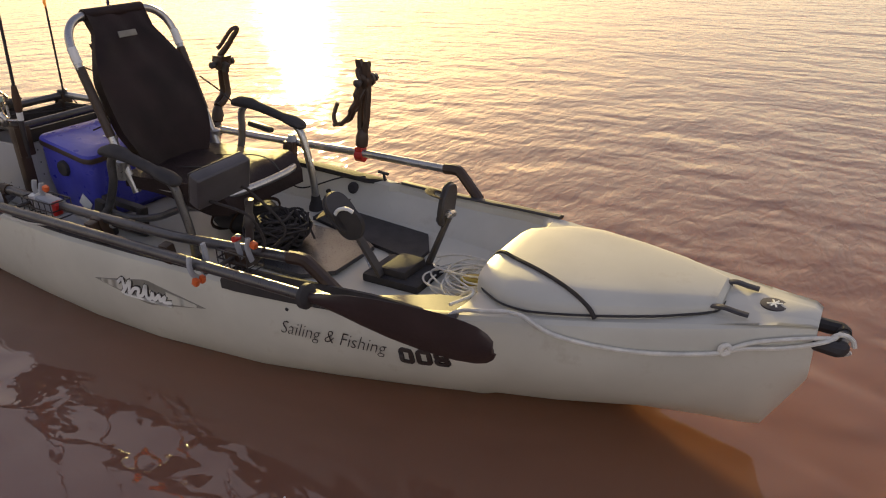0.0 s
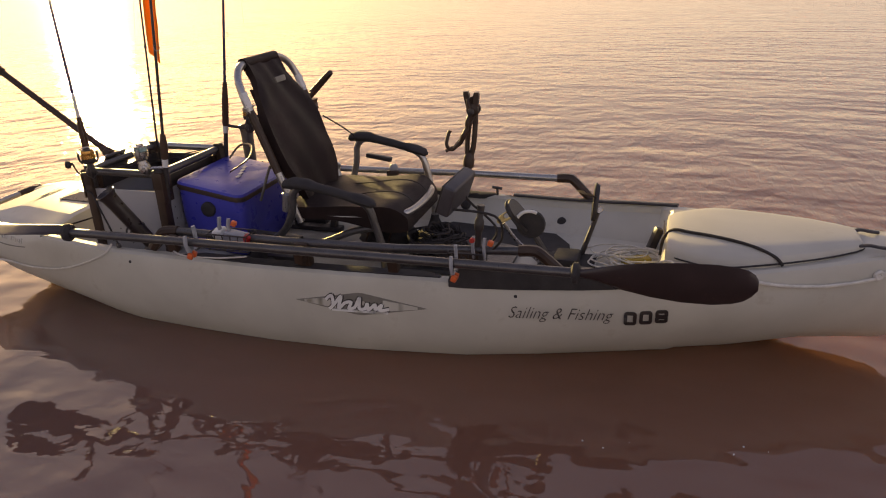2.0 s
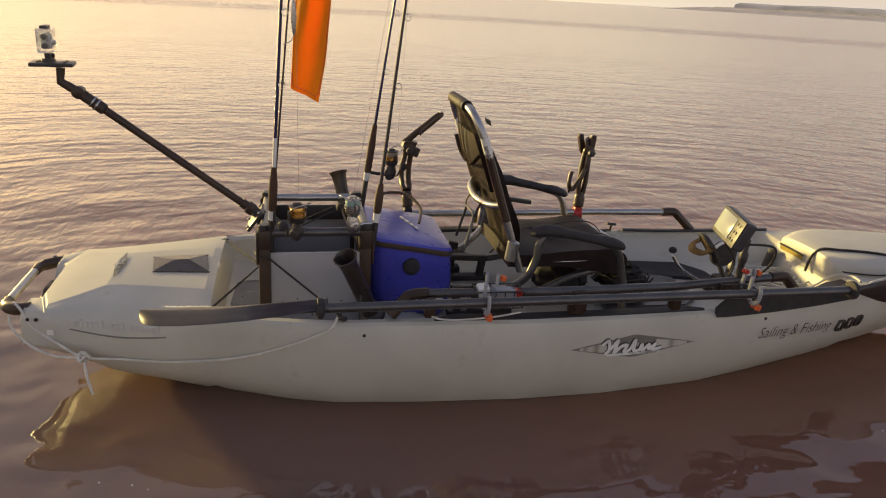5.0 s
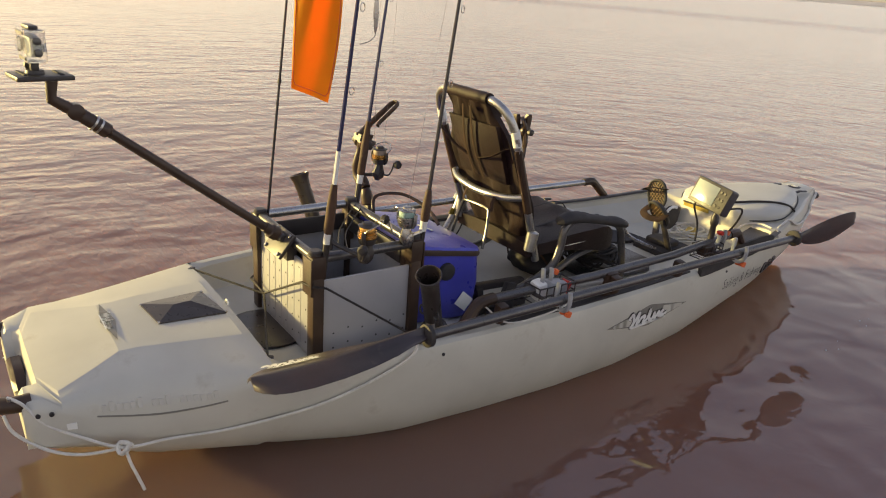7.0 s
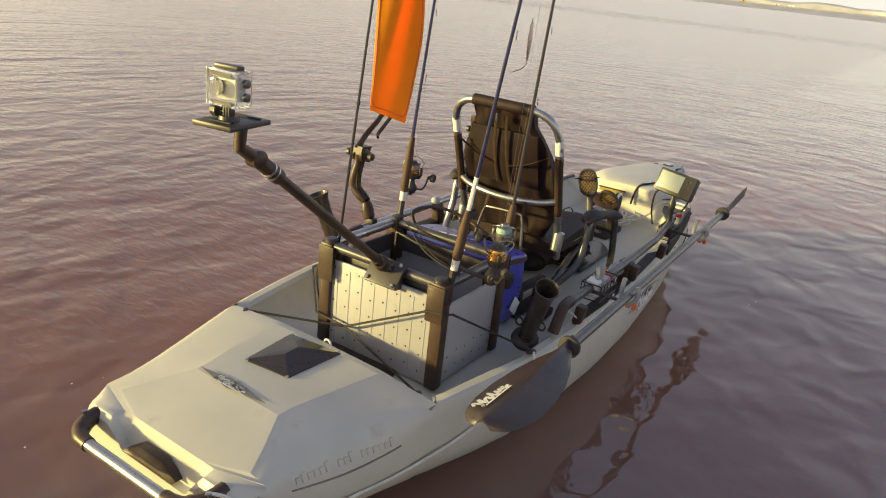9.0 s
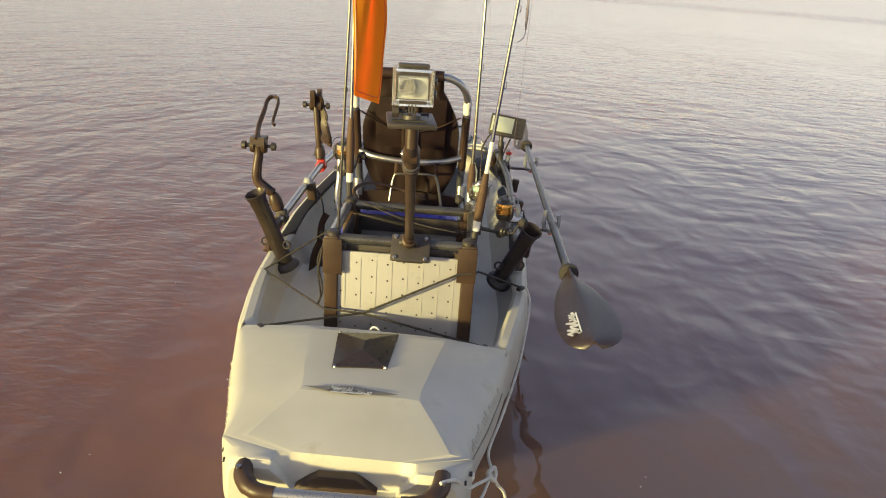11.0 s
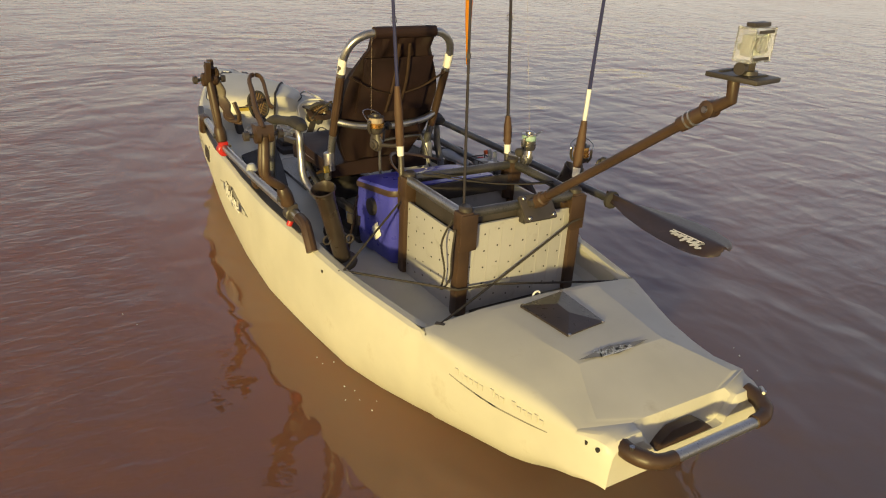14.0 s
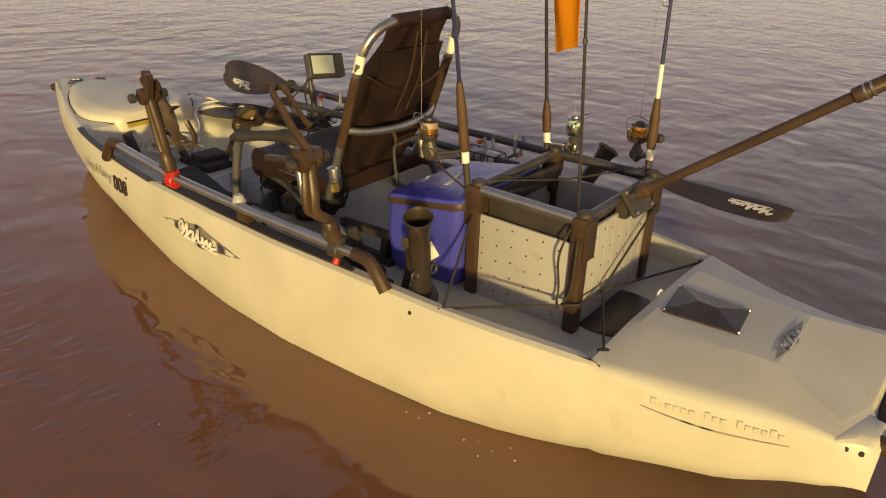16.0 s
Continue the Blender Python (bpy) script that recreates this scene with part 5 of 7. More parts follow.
part("side_strap", bm, CORD, seat)
bm = bmesh.new()
box(bm, (-0.13, 0.285, 0.516), (0.11, 0.025, 0.018), turn(0, 8, 0), 0.005)
part("adjuster_lever", bm, BLACK, seat)


# ---- fishing rods ----
def reel(parent, at, stem, spool_mat, body=BLACK, rim=GOLD):
    """A spinning reel hanging off a rod; stem is its foot on the rod."""
    at, stem = Vector(at), Vector(stem)
    r = thing("spinning_reel", parent[0], "reel", "fishing reels")
    out = (at - stem)
    out.z = 0
    out.normalize()
    side = Vector((-out.y, out.x, 0))
    up = Vector((0, 0, 1))
    # egg-shaped gear housing with round side plates, and the stem to the rod
    bm = bmesh.new()
    loft(bm, [[at + up * z + out * (shift + w * math.cos(a)) + side * (0.6 * w * math.sin(a)) for a in (2 * math.pi * j / 12 for j in range(12))]
              for z, w, shift in ((-0.078, 0.004, -0.006), (-0.074, 0.014, -0.006), (-0.060, 0.023, -0.005), (-0.044, 0.024, -0.003), (-0.030, 0.018, 0.0), (-0.018, 0.015, 0.0))])
    for s in (1, -1):
        turned(bm, at - up * 0.054 - out * 0.004 + side * s * 0.010, side * s, [(0, 0.018), (0.005, 0.016), (0.007, 0.009), (0.010, 0.008)], 14)
    tube(bm, spline([at - up * 0.058 - out * 0.018, at - up * 0.052 - out * 0.034, stem + out * 0.012 - up * 0.012, stem], 4), 0.0062, 8)
    tube(bm, [stem - up * 0.030, stem + up * 0.030], 0.0085, 8, flat=0.6)
    part("body", bm, body, r)
    bm = bmesh.new()
    turned(bm, at - up * 0.022, up, [(0, 0.012), (0.004, 0.021), (0.013, 0.0245), (0.020, 0.0245), (0.021, 0.020)], 18)
    for s in (1, -1):
        tube(bm, spline([at - up * 0.018 + side * s * 0.022, at - up * 0.006 + side * s * 0.030, at + up * 0.012 + side * s * 0.0315, at + up * 0.022 + side * s * 0.030], 3), 0.0058, 8, flat=0.7)
    part("rotor", bm, body, r, "dark rotor cup with two arms")
    bm = bmesh.new()
    turned(bm, at - up * 0.0015, up, [(0, 0.0235), (0.003, 0.0262), (0.006, 0.0262), (0.007, 0.0245), (0.010, 0.0245), (0.011, 0.0262), (0.0145, 0.0262), (0.0155, 0.022)], 20)
    part("spool_skirt", bm, rim, r, "bright ringed spool skirt")
    bm = bmesh.new()
    turned(bm, at + up * 0.0142, up, [(0, 0.0225), (0.004, 0.0232), (0.012, 0.0228), (0.016, 0.0215)], 20)
    part("spool", bm, spool_mat, r, "wound line on the spool")
    bm = bmesh.new()
    turned(bm, at + up * 0.0302, up, [(0, 0.0225), (0.0012, 0.0258), (0.0032, 0.0258), (0.0045, 0.020), (0.005, 0.0135), (0.011, 0.0125), (0.0125, 0.009), (0.0125, 0.003)], 20)
    part("drag_knob", bm, rim if rim is STEEL else body, r)
    bm = bmesh.new()
    tube(bm, spline([at + side * 0.031 + up * 0.020, at + side * 0.036 + out * 0.012 + up * 0.034, at + side * 0.020 + out * 0.036 + up * 0.046, at - side * 0.010 + out * 0.040 + up * 0.046, at - side * 0.033 + out * 0.018 + up * 0.034, at - side * 0.031 + up * 0.020], 5), 0.0016, 6)
    turned(bm, at + side * 0.029 + up * 0.020, side, [(0, 0.005), (0.006, 0.005)], 8)
    part("bail", bm, STEEL, r, "bright bail wire")
    bm = bmesh.new()
    tube(bm, spline([at - up * 0.054 - side * 0.018, at - up * 0.054 - side * 0.034, at - up * 0.050 - side * 0.042 + out * 0.004, at - up * 0.030 - side * 0.050 + out * 0.010, at - up * 0.012 - side * 0.054 + out * 0.012], 4), 0.0042, 7, flat=0.7)
    crank = part("crank", bm, body, r, "bent crank arm")
    bm = bmesh.new()
    turned(bm, at - up * 0.012 - side * 0.054 + out * 0.012, -side, [(0, 0.005), (0.006, 0.006), (0.010, 0.0135), (0.020, 0.0145), (0.026, 0.010), (0.027, 0.003)], 12)
    part("crank_knob", bm, RUBBER, crank, "rounded black knob")
    return r


def rod(name, label, low, high, grip_lo, grip_hi, base, blank, band=None):
    """A rod standing along the line low-high (points at z 0.7 and 1.3)."""
    low, high = Vector(low), Vector(high)
    d = (high - low) / (high.z - low.z)
    at = lambda z: low + d * (z - low.z)
    t = thing(name, label, "fishing rod", "fishing rods")
    bm = bmesh.new()
    zs = [grip_hi - 0.01, 1.3, 1.8, 2.35]
    tube(bm, [at(z) for z in zs], [0.0058, 0.0045, 0.003, 0.0015], 8)
    part("blank", bm, blank, t)
    bm = bmesh.new()
    turned(bm, at(grip_lo), d, [(0, 0.011), (0.01, 0.0135), ((grip_hi - grip_lo) * 0.6, 0.0135), (grip_hi - grip_lo, 0.0085)], 12)
    part("fore_grip", bm, GRIP, t, "brown foam grip")
    bm = bmesh.new()
    turned(bm, at(grip_lo - 0.03), d, [(0, 0.0105), (0.03, 0.0115)], 12)
    part("reel_seat", bm, WHITE, t, "pale reel seat ring")
    bm = bmesh.new()
    tube(bm, [at(base), at(grip_lo - 0.02)], 0.0095, 10)
    part("butt", bm, BLACK, t)
    if band:
        bm = bmesh.new()
        tube(bm, [at(band[0]), at(band[1])], 0.0062, 8)
        part("bright_wrap", bm, WHITE, t, "white wrap above the grip")
    for z in (1.02, 1.22, 1.42, 1.65):
        bm = bmesh.new()
        c = at(z) + Vector((0.012, -0.006, 0))
        tube(bm, [c + Vector((0.009 * math.cos(a), 0.005 * math.cos(a), 0.010 * math.sin(a))) for a in (k * 2 * math.pi / 10 for k in range(10))], 0.0012, 5, closed=True)
        part("line_guide", bm, STEEL, t)
    return t


rod("fishing_rod", "blue fishing rod with white wrap in an aft crate post", (-1.087, -0.264, 0.7), (-1.050, -0.322, 1.3), 0.635, 0.775, 0.50, RODBLUE, (0.775, 0.865))
rod("fishing_rod", "dark fishing rod standing in a forward crate post", (-0.757, -0.236, 0.7), (-0.693, -0.236, 1.3), 0.62, 0.715, 0.45, RODBLANK)
rod("fishing_rod", "blue-black fishing rod with long brown grip behind the chair", (-0.752, 0.168, 0.7), (-0.669, 0.176, 1.3), 0.655, 0.835, 0.48, RODBLUE)
reel(("bronze and black spinning reel with gold rim on a rod",), (-1.016, -0.337, 0.640), (-1.085, -0.262, 0.62), GOLD)
reel(("silver spinning reel with green line on a rod",), (-0.845, -0.262, 0.640), (-0.77, -0.236, 0.60), GREENLINE, STEEL, STEEL)
reel(("black spinning reel with pale line on a rod",), (-0.665, 0.205, 0.695), (-0.755, 0.170, 0.665), LINE)
for a, b in (((-0.645, 0.212, 0.72), (-0.60, 0.19, 1.9)), ((-0.845, -0.262, 0.67), (-0.66, -0.24, 1.8)), ((-1.01, -0.34, 0.67), (-1.02, -0.37, 1.8))):
    bm = bmesh.new()
    tube(bm, [a, b], 0.0004, 4)
    tagged(part("fishing_line", bm, LINE), "thin taut fishing line from reel to rod", "fishing line", "fishing lines")
# flag on its pole
flagpole = thing("safety_flag", "orange safety flag hanging from a thin dark pole", "flag")
FL, FH = Vector((-1.084, 0.143, 0.7)), Vector((-1.029, 0.130, 1.3))
fd = (FH - FL) / 0.6
bm = bmesh.new()
tube(bm, [FL + fd * (z - 0.7) for z in (0.555, 0.9, 1.3, 1.75)], [0.0042, 0.004, 0.0035, 0.003], 8)
part("pole", bm, RODBLANK, flagpole)


def cloth_at(u, v):
    """A point of the hanging cloth: u from the pole outwards, v from top to hem."""
    top_l, top_r = FL + fd * 0.85, FL + fd * 0.84 + Vector((0.085, -0.050, -0.01))
    low_l, low_r = Vector((-1.030, 0.118, 0.958)), Vector((-0.938, 0.060, 0.922))
    fold = 0.013 * math.sin(2.4 * math.pi * u + 3.2 * v + 0.5) * (0.25 + 0.75 * math.sin(math.pi * min(1, v + 0.1)))
    wrinkle = 0.0022 * math.sin(19 * v + 6 * u) * u
    belly = 0.03 * math.sin(math.pi * v) * u
    return top_l.lerp(low_l, v).lerp(top_r.lerp(low_r, v), u) + Vector((0.55 * (fold + wrinkle) + belly, 0.83 * (fold + wrinkle) - 0.5 * belly, 0))


bm = bmesh.new()
rows = [[cloth_at(j / 12, k / 28) for j in range(13)] for k in range(29)]
loft(bm, [row + [q + Vector((0.0008, 0.0012, 0)) for q in reversed(row)] for row in rows])
cloth = part("cloth", bm, ORANGE, flagpole, "orange nylon cloth", angle=80)
# stitched hem
bm = bmesh.new()
tube(bm, [cloth_at(0.04, v / 20) for v in range(2, 20)] + [cloth_at(u / 10, 0.975) for u in range(1, 10)] + [cloth_at(0.96, v / 20) for v in range(19, 1, -1)], 0.0016, 5)
part("hem", bm, ORANGEP, cloth, "darker stitched hem")
bm = bmesh.new()
turned(bm, FL + fd * 0.27, fd, [(0, 0.006), (0.012, 0.006)], 8)
part("clip", bm, BLACK, flagpole)


# ---- rod tubes ----
def rod_tube(top, bottom):
    t = thing("rod_tube", "black plastic rod tube with flared mouth set in the deck", "rod holder", "rod tubes")
    top, bottom = Vector(top), Vector(bottom)
    d = top - bottom
    n = d.length
    bm = bmesh.new()
    turned(bm, bottom, d, [(0, 0.026), (n * 0.8, 0.0265), (n * 0.93, 0.029), (n, 0.037), (n + 0.002, 0.034), (n * 0.94, 0.024), (n * 0.5, 0.022)], 20)
    part("tube", bm, HATCHBLACK, t)
    bm = bmesh.new()
    turned(bm, bottom - Vector((0, 0, 0.005)), d, [(0, 0.044), (0.012, 0.042), (0.022, 0.028)], 18)
    part("collar", bm, BLACK, t)
    # small lashing eyes low on either side
    out = Vector((0, math.copysign(1.0, top.y), 0))
    for k in (-1, 1):
        bm = bmesh.new()
        c = bottom + d * 0.34 + out * (k * 0.036) + Vector((-0.012, 0, 0.004 * k))
        tube(bm, [c + Vector((0, 0.012 * math.cos(a), 0.013 * math.sin(a))) for a in (k2 * math.pi / 6 for k2 in range(12))], 0.0034, 6, closed=True)
        part("lashing_eye", bm, BLACK, t)
    return t


rod_tube((-0.848, 0.460, 0.587), (-0.790, 0.372, 0.320))
rod_tube((-0.880, -0.440, 0.545), (-0.785, -0.355, 0.320))


# ---- paddle on its clips ----
paddle = thing("kayak_paddle", "dark two-bladed kayak paddle clipped along the starboard rail", "paddle")
SA, SF = Vector((-0.955, -0.562, 0.438)), Vector((0.785, -0.541, 0.440))
bm = bmesh.new()
tube(bm, [SA, SF], 0.0145, 12)
part("shaft", bm, DARKALU, paddle, "dark grey tube shaft")


def blade(root, tip, tilt, drop, spread):
    """A spoon blade from root to tip; tilt turns its face from facing port (0) towards the sky (90)."""
    root, tip = Vector(root), Vector(tip)
    along = tip - root
    length = along.length
    along.normalize()
    face = Vector((0, math.cos(radians(tilt)), math.sin(radians(tilt))))
    across = along.cross(face).normalized()
    if across.z > 0:
        across = -across
    rows = []
    for u, w, c in ((0.0, 0.015, 0), (0.08, 0.017, 0.0), (0.16, 0.030, 0.002), (0.3, 0.056, 0.008), (0.45, 0.074, 0.013), (0.62, 0.085, 0.017), (0.78, 0.086, 0.018), (0.88, 0.078, 0.017), (0.94, 0.066, 0.015), (0.98, 0.046, 0.013), (1.0, 0.022, 0.012)):
        w *= 0.88 if tilt < 60 else 1.0
        c0 = root + along * (u * length) + across * (c * spread)
        th = 0.014 * max(0, 1 - u * 1.6) + 0.0035
        row = []
        for v in (-1, -0.75, -0.4, -0.12, 0, 0.12, 0.4, 0.75, 1):
            row.append(c0 + across * (v * w) + face * (0.020 * u * (abs(v) ** 1.5) * drop + th * (1.6 if abs(v) < 0.13 else 0.6) * (1 - abs(v) ** 4)))
        for v in (1, 0.75, 0.4, 0, -0.4, -0.75, -1):
            row.append(c0 + across * (v * w) + face * (0.020 * u * (abs(v) ** 1.5) * drop - th * 0.6 * (1 - abs(v) ** 4) - 0.001))
        rows.append(row)
    bm = bmesh.new()
    loft(bm, rows)
    b = part("blade", bm, BLADE, paddle, "dark glossy spoon blade", angle=40)
    if tilt > 60:
        port = across if across.y > 0 else -across
        slope = (port * 0.086 + face * (0.016 * drop)).normalized()
        mid = root + along * 0.76 * length + across * (0.018 * spread) + slope * 0.046 + face * 0.0075
        ribbon_mark("blade_mark", mid, -along, slope if (-along).cross(slope).z > 0 else -slope, 0.62, WHITE, b, 0.007, "pale flowing ribbon mark on the blade")
        return b
    mid = root + along * 0.72 * length + across * (spread * 0.018 + 0.034) + face * (0.0035 + 0.006 * drop)
    ribbon_mark("blade_mark", mid, along, face.cross(along), 0.62, WHITE, b, 0.007, "pale flowing ribbon mark on the blade")
    return b


blade(SF - Vector((0.02, 0, 0)), (1.262, -0.538, 0.446), 20, 0.6, 1.0)
blade(SA + Vector((0.02, 0, 0)), (-1.432, -0.563, 0.446), 82, -0.9, -0.6)
for c in (SA, SF):
    bm = bmesh.new()
    turned(bm, c - Vector((0.014, 0, 0)), (1, 0, 0), [(0, 0.018), (0.006, 0.031), (0.018, 0.031), (0.026, 0.018)], 18)
    part("drip_ring", bm, RUBBER, paddle, "black rubber drip ring")


def paddle_clip(x, y):
    t = thing("paddle_clip", "pale grey plastic paddle clip with orange tips on the rail", "clip", "paddle clips")
    bm = bmesh.new()
    tube(bm, [(x, y + 0.01, 0.405), (x, -0.41, 0.405)], 0.006, 8)
    part("arm", bm, BLACK, t)
    bm = bmesh.new()
    tube(bm, spline([(x, y - 0.022, 0.468), (x, y - 0.026, 0.44), (x, y - 0.016, 0.412), (x, y + 0.006, 0.402), (x, y + 0.026, 0.414), (x, y + 0.030, 0.445), (x, y + 0.026, 0.485)], 4), 0.008, 8, flat=0.7)
    part("jaw", bm, CLIPGREY, t)
    for dy in (-0.020, 0.0):
        bm = bmesh.new()
        box(bm, (x + 0.006, y + dy, 0.397), (0.018, 0.014, 0.020), turn(0, 20, 0), 0.004)
        part("tip", bm, ORANGEP, t, "orange plastic tip")
    bm = bmesh.new()
    tube(bm, spline([(x + 0.03, -0.42, 0.41), (x + 0.03, -0.43, 0.45), (x + 0.032, -0.425, 0.482)], 4), 0.009, 8, flat=0.6)
    part("post", bm, CLIPGREY, t)
    bm = bmesh.new()
    tube(bm, spline([(x + 0.065, -0.42, 0.41), (x + 0.065, -0.43, 0.45), (x + 0.067, -0.425, 0.478)], 4), 0.009, 8, flat=0.6)
    part("post", bm, CLIPGREY, t)
    bm = bmesh.new()
    box(bm, (x + 0.085, -0.425, 0.462), (0.018, 0.016, 0.018), turn(0, 20, 0), 0.004)
    part("tip", bm, ORANGEP, t, "orange plastic tip")


paddle_clip(0.425, -0.542)
paddle_clip(-0.470, -0.556)

# ---- fish finder ----
finder = thing("fish_finder", "grey fish finder display on a black stalk beside the starboard rail", "fish finder")
R = turn(6, 20, -6)
C = Vector((0.400, -0.405, 0.614))
bm = bmesh.new()
box(bm, C, (0.042, 0.168, 0.100), R, 0.012, 3)
part("case", bm, DARKGREY, finder, "dark grey rounded case")
bm = bmesh.new()
box(bm, C + R @ Vector((-0.0205, 0, 0)), (0.006, 0.164, 0.096), R, 0.003)
part("bezel", bm, BEZEL, finder, "brown-grey face plate")
bm = bmesh.new()
box(bm, C + R @ Vector((-0.0240, 0.022, 0.002)), (0.003, 0.104, 0.072), R, 0.001)
part("screen", bm, SCREEN, finder, "pale lcd screen")
for r in range(3):
    for k in range(2):
        bm = bmesh.new()
        turned(bm, C + R @ Vector((-0.0230, -0.044 - 0.016 * k, 0.026 - 0.026 * r)), R @ Vector((-1, 0, 0)), [(0, 0.0055), (0.003, 0.0045)], 10)
        part("button", bm, BLACK, finder)
bm = bmesh.new()
turned(bm, (0.455, -0.395, 0.395), (0.10, 0.06, 1), [(0, 0.028), (0.02, 0.026), (0.035, 0.012), (0.09, 0.011), (0.10, 0.015), (0.125, 0.015), (0.135, 0.010), (0.175, 0.012)], 14)
part("stalk", bm, BLACK, finder)
bm = bmesh.new()
turned(bm, (0.455, -0.418, 0.47), (0, -1, 0.1), [(0, 0.006), (0.014, 0.009), (0.024, 0.008)], 10)
part("knob", bm, RED, finder, "red clamp knob")
bm = bmesh.new()
tube(bm, spline([C + R @ Vector((0.02, 0.05, -0.03)), C + Vector((0.02, 0.085, -0.06)), (0.50, -0.295, 0.46), (0.47, -0.32, 0.40)], 6), 0.004, 7)
tube(bm, spline([C + R @ Vector((0.02, -0.05, -0.03)), (0.53, -0.45, 0.56), (0.545, -0.42, 0.48), (0.49, -0.39, 0.41)], 6), 0.004, 7)
part("cable", bm, CORD, finder)


def wire_basket(at, size, group_label, bits):
    t = thing("wire_basket", group_label, "basket", "rail baskets")
    x, y, z = at
    lx, ly, lz = size
    for dz in (0, lz * 0.5, lz):
        bm = bmesh.new()
        pts = [(x - lx / 2, y - ly / 2, z + dz), (x + lx / 2, y - ly / 2, z + dz), (x + lx / 2, y + ly / 2, z + dz), (x - lx / 2, y + ly / 2, z + dz)]
        tube(bm, pts, 0.0025, 6, closed=True)
        part("rim_wire", bm, BLACK, t)
    for k in range(6):
        u = x - lx / 2 + lx * k / 5
        bm = bmesh.new()
        tube(bm, [(u, y - ly / 2, z + lz), (u, y - ly / 2, z), (u, y + ly / 2, z), (u, y + ly / 2, z + lz)], 0.002, 6)
        part("rib_wire", bm, BLACK, t)
    for name, label, mat, off, dim, rot in bits:
        bm = bmesh.new()
        box(bm, (x + off[0], y + off[1], z + off[2]), dim, turn(*rot), min(dim) * 0.25)
        tagged(part(name, bm, mat), label, name.replace("_", " "))
    return t


wire_basket((-0.40, -0.425, 0.375), (0.15, 0.07, 0.055), "black wire basket of small tackle on the starboard gunwale", (
    ("tackle_box", "grey plastic tackle box lying in the wire basket", CLIPGREY, (0.02, 0.0, 0.032), (0.09, 0.05, 0.05), (0, 12, 8)),
    ("lure_box", "small white lure box lying in the wire basket", WHITE, (-0.045, 0.005, 0.035), (0.04, 0.045, 0.06), (10, -8, 0)),
    ("float", "red plastic float lying in the wire basket", RED, (0.06, -0.005, 0.03), (0.025, 0.03, 0.045), (0, 25, 0))))
wire_basket((0.43, -0.405, 0.375), (0.11, 0.06, 0.05), "black wire basket of small tackle below the fish finder", (
    ("tackle_box", "dark plastic tackle box lying in the wire basket", BRACKET, (0.0, 0.0, 0.028), (0.08, 0.04, 0.045), (0, 0, 6)),))
bm = bmesh.new()
loft(bm, [[Vector((x, -0.400 + w * math.cos(a), 0.388 + h * math.sin(a))) for a in (2 * math.pi * j / 12 for j in range(12))] for x, w, h in ((-0.31, 0.008, 0.007), (-0.28, 0.015, 0.012), (-0.22, 0.020, 0.016), (-0.17, 0.028, 0.022), (-0.13, 0.027, 0.020), (-0.10, 0.018, 0.012))])
lever = thing("pliers_holder", "grey and black moulded holder lying along the starboard gunwale", "holder")
part("body", bm, CLIPGREY, lever)
bm = bmesh.new()
box(bm, (-0.07, -0.396, 0.390), (0.085, 0.03, 0.020), turn(0, 6, 4), 0.006)
part("grip", bm, BLACK, lever)


# ---- clamp-on rod holders on the port rail ----
def holder_base(t, clamp, joint, red):
    """The clamp round the rail and the socket on it; gives the direction of the shaft."""
    bm = bmesh.new()
    turned(bm, clamp - Vector((0.018, 0, 0)), (1, 0, 0), [(0, 0.021), (0.003, 0.025), (0.033, 0.025), (0.036, 0.021)], 16)
    box(bm, clamp + Vector((0, 0, 0.020)), (0.034, 0.036, 0.030), None, 0.007)
    part("rail_clamp", bm, RED if red else BLACK, t, "red rail clamp" if red else "")
    up = (joint - clamp).normalized()
    bm = bmesh.new()
    turned(bm, clamp + up * 0.030, up, [(0, 0.015), (0.008, 0.023), (0.040, 0.024), (0.062, 0.019), (0.070, 0.014)], 14)
    part("socket", bm, BRACKET, t)
    bm = bmesh.new()
    turned(bm, clamp + up * 0.058 + Vector((0, 0.018, 0)), (0.15, 1, 0.1), [(0, 0.012), (0.008, 0.012), (0.011, 0.008)], 12)
    part("socket_bolt", bm, DARKALU, t)
    return up


def ratchet(t, joint):
    """A toothed pivot disc with a knob on either side."""
    bm = bmesh.new()
    turned(bm, joint - Vector((0, 0.030, 0)), (0, 1, 0), [(0, 0.014), (0.004, 0.025), (0.017, 0.026), (0.020, 0.020), (0.040, 0.020), (0.043, 0.026), (0.056, 0.025), (0.060, 0.014)], 20)
    part("ratchet_disc", bm, BRACKET, t, "toothed pivot disc")
    for k in (-1, 1):
        bm = bmesh.new()
        turned(bm, joint + Vector((0, 0.030 * k, 0)), (0, k, 0), [(0, 0.006), (0.014, 0.007), (0.016, 0.015), (0.030, 0.014), (0.032, 0.009)], 10)
        part("knob", bm, BLACK, t)


